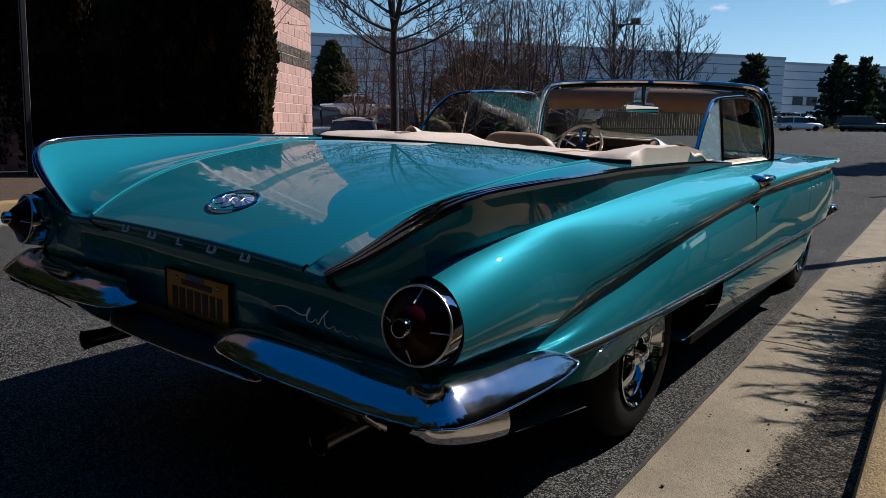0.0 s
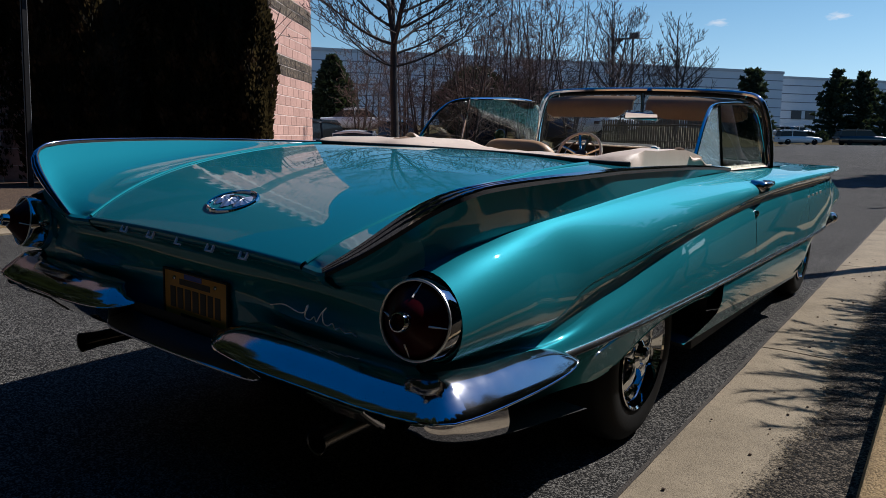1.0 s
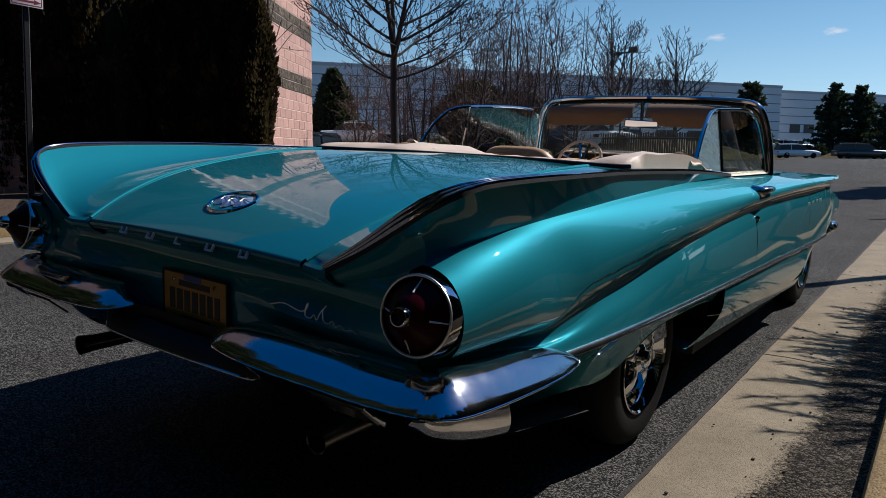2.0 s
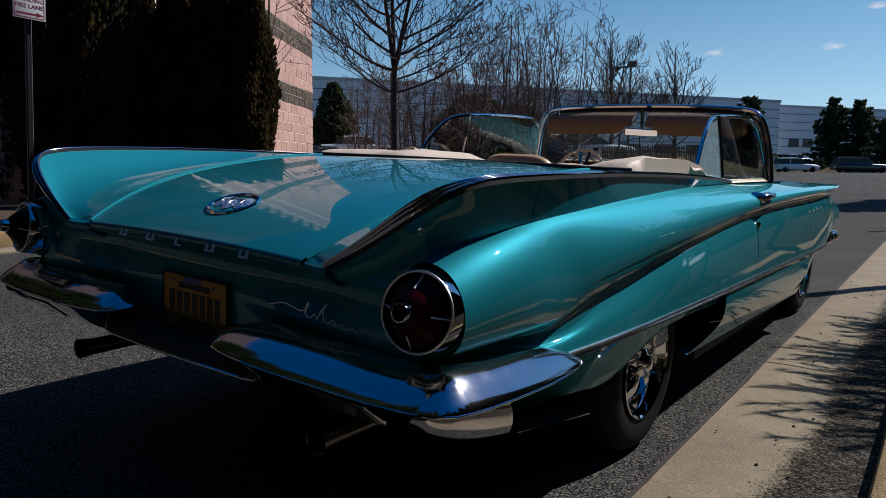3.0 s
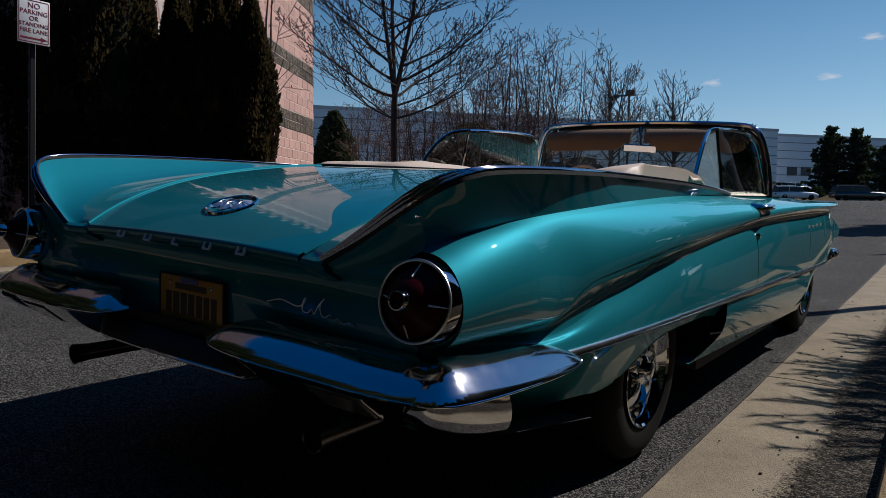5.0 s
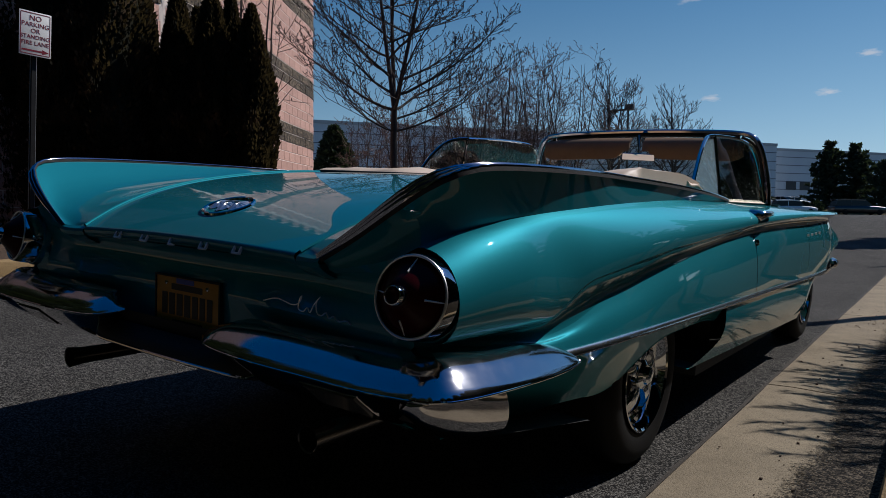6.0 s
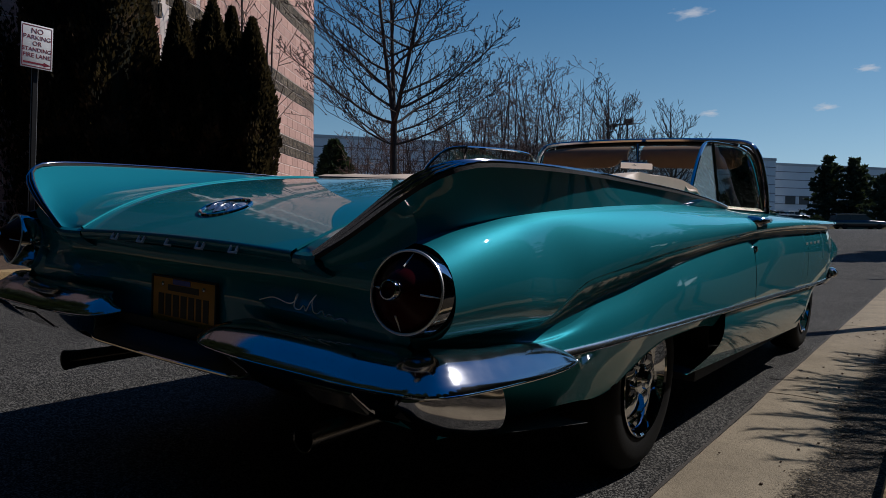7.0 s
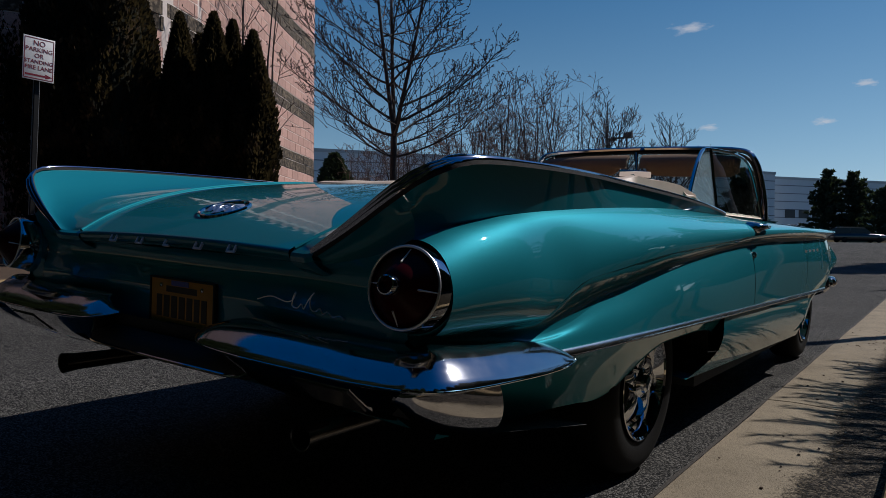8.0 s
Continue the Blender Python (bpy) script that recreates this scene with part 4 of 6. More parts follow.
# ------------------------------------------------------------------ sign by the left kerb
def lettering(text, size, material, parent, m, name="letter", squeeze=1.0):
    """A line of letters, each one a part of its own."""
    cu = bpy.data.curves.new(name, 'FONT')
    cu.body = text
    cu.size = size
    cu.align_x, cu.align_y = 'CENTER', 'CENTER'
    cu.extrude = 0.001
    tmp = new(name, cu)
    me = bpy.data.meshes.new_from_object(tmp.evaluated_get(bpy.context.evaluated_depsgraph_get()))
    bpy.data.objects.remove(tmp)
    co = [tuple(v.co) for v in me.vertices]
    faces = [tuple(p.vertices) for p in me.polygons]
    bpy.data.meshes.remove(me)
    spans = sorted((min(co[k][0] for k in f), max(co[k][0] for k in f)) for f in faces)
    runs = []
    for lo, hi in spans:
        if runs and lo <= runs[-1][1] + 1e-5:
            runs[-1][1] = max(runs[-1][1], hi)
        else:
            runs.append([lo, hi])
    for lo, hi in runs:
        mine = [f for f in faces if lo - 1e-6 <= min(co[k][0] for k in f) <= hi]
        used = sorted({k for f in mine for k in f})
        at = {k: i for i, k in enumerate(used)}
        ob = mesh_ob(name, [(co[k][0] * squeeze, co[k][1], co[k][2]) for k in used], [tuple(at[k] for k in f) for f in mine], material, parent, smooth=False)
        ob.matrix_local = m


sign = empty("fire_lane_sign", pose(-8.50, 3.52, 0.30))
tagged(sign, "white no parking sign with red lettering on two steel posts", "sign")
face = 88
b = bevel_box((-0.204, -0.004, -0.296), (0.204, 0.004, 0.296), 0.003, 2)
bd = part("board", b, SIGNWHITE, sign, "white sign board", sharp=60)
bd.matrix_local = pose(0.03, 0, 2.90, 0, 2.0, face)
m = Mesh()
for a0, a1, b0, b1 in ((-0.182, 0.182, 0.268, 0.278), (-0.182, 0.182, -0.278, -0.268), (-0.190, -0.181, -0.268, 0.268), (0.181, 0.190, -0.268, 0.268)):
    m.box((a0, -0.0065, b0), (a1, -0.004, b1))
m.ob("border", SIGNRED, bd, "red border", smooth=False)
for txt, z, s in (("NO", 0.205, 0.100), ("PARKING", 0.118, 0.084), ("OR", 0.036, 0.084), ("STANDING", -0.046, 0.074), ("FIRE LANE", -0.128, 0.078)):
    lettering(txt, s, SIGNRED, bd, pose(0, -0.006, z, 90, 0, 0))
m = Mesh()
m.v += [(-0.17, -0.006, -0.215), (0.09, -0.006, -0.215), (0.09, -0.006, -0.195), (0.18, -0.006, -0.227), (0.09, -0.006, -0.259), (0.09, -0.006, -0.239), (-0.17, -0.006, -0.239)]
m.f.append(tuple(range(7)))
m.ob("arrow", SIGNRED, bd, "red arrow", smooth=False)
m = Mesh()
c, s = math.cos(math.radians(face)), math.sin(math.radians(face))
rows = []
for z in (-0.3, 1.0, 2.2, 3.1):
    ln = -0.10 + 0.045 * z
    rows.append([(c * u + s * v + ln * 0.6 - 0.035, s * u - c * v + ln * 0.5, z) for u, v in ((-0.042, -0.042), (-0.034, -0.042), (-0.028, -0.014), (0.028, -0.014), (0.034, -0.042), (0.042, -0.042))])
# pale strips stand for light on the flanges; the channel between is darkened
for e0 in (0, 4):
    Mesh().tube([((r[e0][0] + r[e0 + 1][0]) / 2 + 0.006, (r[e0][1] + r[e0 + 1][1]) / 2, r[e0][2]) for r in rows], 0.007, 5).ob("post_edge", GALV, sign, "pale strip painted for light on the flange")
m.slab(rows, (-0.004, 0.0, 0)).ob("post", mat("darkened_post", (0.012, 0.012, 0.013), rough=0.5, metal=0.4, vary=0.3, vscale=12), sign, "channel post, darkened between the lit flanges", smooth=False)

# ------------------------------------------------------------------ far lot: warehouse, cars, lamp, fence
def warehouse(x0, y0, x1, y1, base, top, depth, label, docks):
    w = empty("warehouse")
    tagged(w, label, "building", "warehouses beyond the lot")
    a, b = np.array([x0, y0]), np.array([x1, y1])
    L = np.linalg.norm(b - a)
    d = (b - a) / L
    nrm = np.array([-d[1], d[0]])
    P = lambda s, o: tuple(a + d * s + nrm * o)
    pts = [P(0, 0), P(L, 0), P(L, depth), P(0, depth)]
    Mesh().sheet([[(*p, z) for z in (base - 1, top)] for p in pts], closed_u=True).ob("wall", WAREHOUSE, w, smooth=False)
    mesh_ob("roof", [(*p, top - 0.3) for p in pts], [(0, 1, 2, 3)], ROOFGREY, w, smooth=False)
    for k in range(1, 8):
        z = base + (top - base) * k / 8
        q8 = [P(0, -0.03), P(L, -0.03)]
        Mesh().slab([[(*p, z - 0.06) for p in q8], [(*p, z + 0.06) for p in q8]], (-0.05 * nrm[0], -0.05 * nrm[1], 0)).ob("panel_joint", WAREJOINT, w, smooth=False)
    q8 = [P(-0.1, -0.08), P(L + 0.1, -0.08)]
    Mesh().slab([[(*p, top - 0.35) for p in q8], [(*p, top + 0.1) for p in q8]], (-0.4 * nrm[0], -0.4 * nrm[1], 0)).ob("parapet", ROOFGREY, w, smooth=False)
    for s0, s1, z0, z1 in docks:
        q8 = [P(s0, -0.10), P(s1, -0.10)]
        Mesh().slab([[(*p, base + z0) for p in q8], [(*p, base + z1) for p in q8]], (-0.2 * nrm[0], -0.2 * nrm[1], 0)).ob("dock_door", DOCK, w, smooth=False)
    return w


warehouse(-76, 53.5, -25.3, 129.4, 0.8, 12.4, 40, "long pale blue-grey panel warehouse with dark dock doors", [(L - 3.0, L, 0.6, 4.0) for L in (88.0, 82.0, 76.0, 70.0, 64.0, 58.0)])
warehouse(-26.7, 135.8, -4, 168, 0.8, 12.2, 40, "lower pale panel warehouse behind pines", [(2.4 + 3.1 * k, 4.6 + 3.1 * k, 4.2, 5.7) for k in range(4)])
rows = [[(x, y, ground_z(x, y) + 0.02 + 1.1 * smooth(99, 106, y) * (1 if y < 112 else 0.9)) for y in np.linspace(98.5, 118, 10)] for x in np.linspace(-60, 30, 16)]
tagged(Mesh().sheet(rows).ob("grass_bank", GRASS), "brown grass bank at the far side of the lot", "grass", kind="structure")
rows = [[(x, y, ground_z(x, y) + 0.03 + (0.65 * smooth(24, 29, y) + 0.60 * smooth(33, 41, y)) * smooth(-9.5, -15, x) * (1 - smooth(54, 60, y))) for y in np.linspace(23.5, 60, 34)] for x in np.linspace(-48, -9.4, 24)]
tagged(Mesh().sheet(rows).ob("grass_strip", GRASS), "brown grass berm beyond the lane", "grass", kind="structure")


def parked_car(x, y, yaw, length, height, paint, label, suv=False, z=None):
    c = empty("parked_car", pose(x, y, ground_z(x, y) + (z or 0), 0, 0, yaw))
    tagged(c, label, "car", "parked cars in the lot")
    W = 0.90
    L = length / 2
    hood = height * (0.56 if suv else 0.60)
    # body shell by cross-sections along the length
    st = [(-L, 0.45, hood * 0.82, 0.80), (-L + 0.06, 0.30, hood * 0.95, 0.93), (-L * 0.6, 0.22, hood, 1.0), (0.0, 0.22, hood, 1.0), (L * 0.45, 0.22, hood * 0.98, 1.0), (L * 0.8, 0.24, hood * 0.90, 0.97), (L - 0.08, 0.30, hood * 0.78, 0.88), (L, 0.42, hood * 0.66, 0.75)]
    rows = []
    for yy, z0, z1, w in st:
        ww = W * w
        rows.append([(ww * px, yy, z0 + (z1 - z0) * pz) for px, pz in ((0.82, 0.0), (0.97, 0.15), (1.0, 0.5), (0.97, 0.85), (0.86, 1.0), (-0.86, 1.0), (-0.97, 0.85), (-1.0, 0.5), (-0.97, 0.15), (-0.82, 0.0))])
    body = Mesh().sheet(rows, closed_v=True)
    n = len(rows[0])
    body.f.append(tuple(range(n)))
    body.f.append(tuple(reversed(range(len(body.v) - n, len(body.v)))))
    body.ob("body", paint, c, sharp=50)
    y0, y1 = (-L * 0.94, L * 0.42) if suv else (-L * 0.72, L * 0.40)
    t0, t1 = (-L * 0.86, L * 0.10) if suv else (-L * 0.36, L * 0.08)
    gl = [[(0.80 * W, y0, hood - 0.02), (-0.80 * W, y0, hood - 0.02)], [(0.70 * W, t0, height - 0.05), (-0.70 * W, t0, height - 0.05)], [(0.70 * W, t1, height - 0.05), (-0.70 * W, t1, height - 0.05)], [(0.80 * W, y1, hood - 0.02), (-0.80 * W, y1, hood - 0.02)]]
    gm = Mesh().sheet(gl)
    for s in (1, -1):
        b2 = len(gm.v)
        gm.v += [(s * 0.80 * W, y0, hood - 0.02), (s * 0.70 * W, t0, height - 0.05), (s * 0.70 * W, t1, height - 0.05), (s * 0.80 * W, y1, hood - 0.02)]
        gm.f.append((b2, b2 + 1, b2 + 2, b2 + 3))
    gm.ob("window_band", CARGLASS, c, "dark tinted glass", smooth=False)
    rf = [[(0.72 * W * u, yy, height - 0.09 + 0.09 * (1 - u * u) - 0.05 * abs(v9) ** 3) for u in np.linspace(-1.05, 1.05, 9)] for v9, yy in zip(np.linspace(-1, 1, 7), np.linspace(t0 - 0.16, t1 + 0.14, 7))]
    Mesh().slab(rf, (0, 0, 0.07)).ob("roof", paint, c)
    for s in (1, -1):
        for q9 in ((t0 + t1) / 2,):
            Mesh().tube([(s * 0.81 * W, q9 - 0.05, hood), (s * 0.71 * W, q9, height - 0.04)], 0.04, 4).ob("pillar", paint, c)
        for yy in (-L * 0.62, L * 0.62):
            wv = Mesh().lathe([(-0.1, 0.0), (-0.1, 0.30), (-0.08, 0.33), (0.08, 0.33), (0.10, 0.30), (0.10, 0.21), (0.07, 0.20), (0.07, 0.0)], (s * (W - 0.09), yy, 0.33), "x", 16)
            wv.ob("wheel", RUBBER, c, "dark wheel")
        Mesh().box((s * 0.62 * W - 0.14, L - 0.05, hood * 0.62), (s * 0.62 * W + 0.14, L + 0.01, hood * 0.74)).ob("headlight", WHITEPAINT, c, smooth=False)
        Mesh().box((s * 0.66 * W - 0.12, -L - 0.01, hood * 0.66), (s * 0.66 * W + 0.12, -L + 0.05, hood * 0.82)).ob("rear_lamp", REDLENS, c, smooth=False)
    return c


def car_paint(name, c, metal=0.4):
    return mat(name, c, rough=0.3, metal=metal, coat=1.0, vary=0.05, vscale=300)


SILVER, DARKCAR, WHITECAR, NAVY = car_paint("silver_car_paint", (0.62, 0.63, 0.65), 0.0), car_paint("black_car_paint", (0.012, 0.012, 0.014)), car_paint("white_car_paint", (0.78, 0.78, 0.78), 0.0), car_paint("navy_car_paint", (0.015, 0.022, 0.06))
parked_car(-15.2, 90.84, -53, 5.0, 1.72, SILVER, "silver minivan parked side-on in the far lot", True)
parked_car(-8.98, 94.2, -53, 6.4, 1.85, DARKCAR, "black van parked side-on in the far lot", True)
parked_car(-20.98, 111.46, -40, 4.7, 1.5, SILVER, "grey car parked on the far bank", z=1.1)
parked_car(-19.73, 114.87, -40, 4.7, 1.5, WHITECAR, "white car parked on the far bank", z=1.1)
parked_car(-19.4, 19.3, 10, 4.6, 1.75, DARKCAR, "black pickup-like car by the lane", True, z=-0.35)
parked_car(-26.99, 29.85, -53, 4.7, 1.45, SILVER, "silver saloon parked beyond the trees", z=0.62)
parked_car(-15.48, 17.22, 36, 4.6, 1.42, WHITECAR, "white car seen over the boot lid", z=-0.40)
parked_car(-17.61, 21.86, 40, 4.5, 1.40, DARKCAR, "dark car parked by a small tree", z=-0.1)
parked_car(-14.79, 23.95, 35, 4.8, 1.75, NAVY, "dark blue utility car behind the trees", True, z=-0.1)
parked_car(-22.05, 37.25, 60, 4.6, 1.55, WHITECAR, "white car on the berm side", z=0.98)
parked_car(-13.58, 27.34, 36, 4.7, 1.6, NAVY, "dark blue car facing the lane", z=0.22)
parked_car(-13.33, 30.01, 30, 4.8, 1.65, SILVER, "silver utility car facing the lane", True, z=0.42)
parked_car(-15.02, 34.98, -53, 4.7, 1.5, WHITECAR, "white car beyond the berm", z=0.62)

lp = empty("lot_lamp", pose(-15.8, 42.0, ground_z(-15.8, 42)))
tagged(lp, "dark twin-arm parking lot lamp on a tall pole", "lamp")
Mesh().tube([(0, 0, -0.2), (0, 0, 6.6)], [0.09, 0.06], 10).ob("pole", POLE, lp)
Mesh().box((-0.95, -0.06, 6.44), (-0.05, 0.06, 6.54)).ob("arm", POLE, lp, smooth=False)
b = bevel_box((-0.16, -0.18, 6.44), (0.36, 0.18, 6.80), 0.03, 2)
part("lamp_head", b, POLE, lp)
b = bevel_box((-1.15, -0.20, 6.36), (-0.70, 0.20, 6.54), 0.03, 2)
part("lamp_head", b, POLE, lp)

fence = empty("timber_fence")
tagged(fence, "weathered timber fence with upright boards", "fence")
f0, f1 = np.array([-12.0, 29.6]), np.array([-7.8, 31.0])
nb = 44
fb_mesh = None
for k in range(nb):
    p = f0 + (f1 - f0) * k / (nb - 1)
    if fb_mesh is None:
        o = Mesh().box((-0.040, -0.010, 0), (0.040, 0.010, 1.28)).ob("board", FENCEWOOD, fence, smooth=False)
        fb_mesh = o.data
    else:
        o = new("board", fb_mesh)
        o.parent = fence
    o.matrix_local = pose(p[0], p[1], ground_z(p[0], p[1]) - 0.02 + 0.02 * math.sin(k * 2.3), 0, 0, 18.4)
for z in (0.30, 1.02):
    Mesh().tube([(*f0, ground_z(*f0) + z), (*f1, ground_z(*f1) + z)], 0.04, 4).ob("rail", FENCEWOOD, fence)
# small notice board in front of the trees
nbd = empty("notice_sign", pose(-16.2, 32.0, ground_z(-16, 32)))
tagged(nbd, "small pale notice sign on a post", "sign")
Mesh().tube([(0, 0, 0), (0, 0, 3.4)], 0.03, 6).ob("post", GALV, nbd)
part("board", bevel_box((-0.3, -0.1, 3.0), (0.3, -0.07, 3.6), 0.01, 1), WAREHOUSE, nbd)



# ------------------------------------------------------------------ the convertible
LEAN = 2.3
car = empty("convertible_car", pose(0, 0, 0, 0, LEAN, 0))
tagged(car, "teal metallic convertible with tail fins and chrome bumpers on asphalt", "car")

# feature lines of the body, right side: (along, out, up)
CREASE = line3([(0.11, 0.868, 0.843), (0.19, 0.885, 0.868), (0.30, 0.908, 0.890), (0.41, 0.922, 0.906), (0.72, 0.929, 0.931),
                (1.15, 0.912, 0.953), (1.80, 0.868, 0.970), (2.50, 0.822, 0.972), (2.85, 0.803, 0.968), (3.2, 0.797, 0.966),
                (3.6, 0.797, 0.965), (3.95, 0.77, 0.962), (4.5, 0.74, 0.958), (5.2, 0.72, 0.940)])
RIDGE = line3([(0.11, 0.905, 0.648), (0.25, 0.925, 0.640), (0.40, 0.945, 0.632), (0.515, 0.962, 0.640), (0.567, 0.972, 0.676),
               (0.62, 0.985, 0.710), (0.69, 1.003, 0.742), (0.87, 1.012, 0.767), (1.07, 1.018, 0.790), (1.325, 1.017, 0.811),
               (1.72, 1.004, 0.831), (2.17, 0.990, 0.854), (2.5, 0.988, 0.875), (3.2, 0.992, 0.898), (4.0, 0.995, 0.911),
               (4.78, 0.980, 0.919), (5.2, 0.955, 0.922)])
UNDER = line3([(0.11, 0.87, 0.640), (0.40, 0.905, 0.612), (0.515, 0.945, 0.606), (0.657, 0.966, 0.625), (0.836, 0.973, 0.671),
               (1.04, 0.977, 0.698), (1.19, 0.980, 0.722), (1.42, 0.985, 0.746), (1.69, 0.982, 0.766), (2.06, 0.974, 0.788),
               (2.5, 0.970, 0.807), (3.2, 0.970, 0.825), (4.2, 0.966, 0.838), (4.6, 0.955, 0.848), (5.2, 0.92, 0.86)])
BELT = line3([(0.11, 0.92, 0.560), (0.6, 0.985, 0.556), (0.9, 1.007, 0.558), (1.15, 1.011, 0.555), (1.74, 1.010, 0.548), (2.6, 0.998, 0.536),
              (3.5, 0.985, 0.523), (4.1, 0.985, 0.518), (5.2, 0.955, 0.51)])


def split_at(p0, p1, p2, p3, height, n):
    """The upper stretch of a Bezier curve, down to one height."""
    ts = np.linspace(0, 1, 160)
    c = np.array(bez(p0, p1, p2, p3, 160))
    low = c[:, 1]
    top = int(np.argmax(low))
    k = top + int(np.argmin(np.abs(low[top:] - height)))
    cut = c[:k + 1]
    d = np.r_[0, np.cumsum(np.linalg.norm(np.diff(cut, axis=0), axis=1))]
    w = np.linspace(0, d[-1], n)
    return [(np.interp(q, d, cut[:, 0]), np.interp(q, d, cut[:, 1])) for q in w]


def side_section(y, n=17):
    """Points round the side at one station: barrel, hollow band, lower side."""
    c, r, u, b = CREASE(y), RIDGE(y), UNDER(y), BELT(y)
    f = min(max((y - 1.6) / 1.2, 0), 1)
    # round pod behind the lamp, cut off by the rising ridge
    yy = min(y, 0.95)
    e = (0.902 + 0.075 * (yy - 0.11), 0.640)
    o1 = 0.142 - 0.030 * min(1.0, (yy - 0.11) / 0.6)
    flat = smooth(0.14, 0.55, y)
    pod = split_at(c, (c[0] + o1 - 0.050 * flat, c[1] + 0.012 - 0.034 * flat), (e[0] + o1 - 0.018, e[1] - 0.004), e, max(r[1], 0.6405), n)
    p1 = (c[0] + 0.056 + 0.03 * f, c[1] - 0.026 + 0.006 * f)
    p2 = (r[0] + 0.014 - 0.009 * f, r[1] + 0.070 - 0.030 * f)
    full = bez(c, p1, p2, r, 120)
    full = np.array(full)
    d = np.r_[0, np.cumsum(np.linalg.norm(np.diff(full, axis=0), axis=1))]
    far = [(np.interp(q, d, full[:, 0]), np.interp(q, d, full[:, 1])) for q in np.linspace(0, d[-1], n)]
    k = min(max((y - 0.36) / 0.58, 0), 1)
    k = k * k * (3 - 2 * k)
    top = [(p[0] * (1 - k) + q[0] * k, p[1] * (1 - k) + q[1] * k) for p, q in zip(pod, far)]
    r = top[-1]
    band = bez(r, (r[0] - 0.020, r[1] - 0.010), (u[0] - 0.014, u[1] + 0.02), u, 6)
    g = min(max((y - 0.7) / 0.8, 0), 1)
    low = bez(u, (u[0] + 0.010 + 0.016 * g, u[1] - 0.03 - 0.04 * g), (b[0] - 0.010 + 0.015 * g, b[1] + 0.07 + 0.03 * g), b, 10)
    return top, band, low


def body_side(y0, y1, n, nose=False):
    """Three crisp sheets for a stretch of the side."""
    m = Mesh()
    ys = np.linspace(y0, y1, n)
    tops, bands, lows = [], [], []
    for y in ys:
        t, b, l = side_section(y)
        tops.append([(p[0], y, p[1]) for p in t])
        bands.append([(p[0], y, p[1]) for p in b])
        lows.append([(p[0], y, p[1]) for p in l])
    m.sheet(tops).sheet(bands).sheet(lows)
    return m


# fin: upper edge and foot, from the tail forward
FIN_TOP = [(0.600, 0.085, 0.800), (0.675, 0.083, 0.842), (0.738, 0.083, 0.880), (0.812, 0.087, 0.930), (0.866, 0.101, 0.969), (0.905, 0.130, 0.996),
           (0.936, 0.190, 1.017), (0.953, 0.320, 1.028), (0.956, 0.600, 1.034), (0.942, 0.850, 1.035), (0.917, 1.10, 1.033),
           (0.882, 1.70, 1.023), (0.848, 2.20, 1.008), (0.818, 2.55, 0.992), (0.806, 2.68, 0.984)]
FIN_FOOT = [(0.615, 0.108, 0.772), (0.685, 0.112, 0.785), (0.745, 0.114, 0.797), (0.805, 0.117, 0.815), (0.848, 0.118, 0.833), (0.868, 0.122, 0.845),
            (0.885, 0.190, 0.868), (0.911, 0.320, 0.893), (0.928, 0.600, 0.923), (0.925, 0.850, 0.938), (0.915, 1.10, 0.951),
            (0.876, 1.70, 0.968), (0.837, 2.20, 0.971), (0.818, 2.55, 0.972), (0.809, 2.68, 0.970)]
LID = [(0.505, 0.112, 0.803), (0.530, 0.200, 0.850), (0.563, 0.320, 0.896), (0.590, 0.450, 0.932), (0.612, 0.580, 0.960), (0.638, 0.736, 0.986),
       (0.656, 0.900, 1.007), (0.668, 1.05, 1.020), (0.672, 1.25, 1.030), (0.668, 1.40, 1.032)]

NF = 64
fin_top = space(FIN_TOP, NF)
fin_foot = space(FIN_FOOT, NF)


def fin_outer():
    rows = []
    for a, b in zip(fin_top, fin_foot):
        h = a[2] - b[2]
        row = []
        for t in np.linspace(0, 1, 9):
            p = a * (1 - t) + b * t
            p = p + np.array([0.0, 0.25 * h * (1 - smooth(0.09, 0.24, a[1])), 0]) * math.sin(math.pi * t)
            row.append(p)
        rows.append(row)
    return rows


lid_rise = np.polyfit([p[1] for p in LID], [p[2] for p in LID], 4)
lid_side = np.polyfit([p[1] for p in LID], [p[0] for p in LID], 4)


def lid_edge(y):
    y = min(max(y, 0.10), 1.40)
    return float(np.polyval(lid_side, y)), float(np.polyval(lid_rise, y))


def fin_inner_rows():
    """Rows by distance from the tail; the first rows fan out from the seam's corner."""
    seam = [(0.511, 0.110, 0.801)] + [(x + 0.005, y, z + 0.001) for x, y, z in LID[1:]] + [(0.675, 1.55, 1.03), (0.68, 1.7, 1.028), (0.69, 2.2, 1.010), (0.70, 2.55, 0.990), (0.71, 2.68, 0.98)]
    ty = np.array([p[1] for p in fin_top])
    fine = space(seam, 220)
    sy = np.array([p[1] for p in fine])
    rows = []
    for i, a in enumerate(fin_top):
        if a[1] < 0.19:
            k = i / max(1, int(np.argmax(ty > 0.19)))
            yy = 0.110 + 0.08 * k
        else:
            yy = a[1]
        j = int(np.argmin(np.abs(sy - yy)))
        b = fine[j]
        row = []
        drop = 0.05 * min(1.0, max(0.0, (a[0] - b[0]) / 0.36)) * (1 - 0.9 * smooth(0.8, 1.35, a[1]))
        for t in np.linspace(0, 1, 10):
            p = a * (1 - t) + b * t
            p[2] -= drop * math.sin(math.pi * t) ** 1.2
            row.append(p)
        rows.append(row)
    return rows


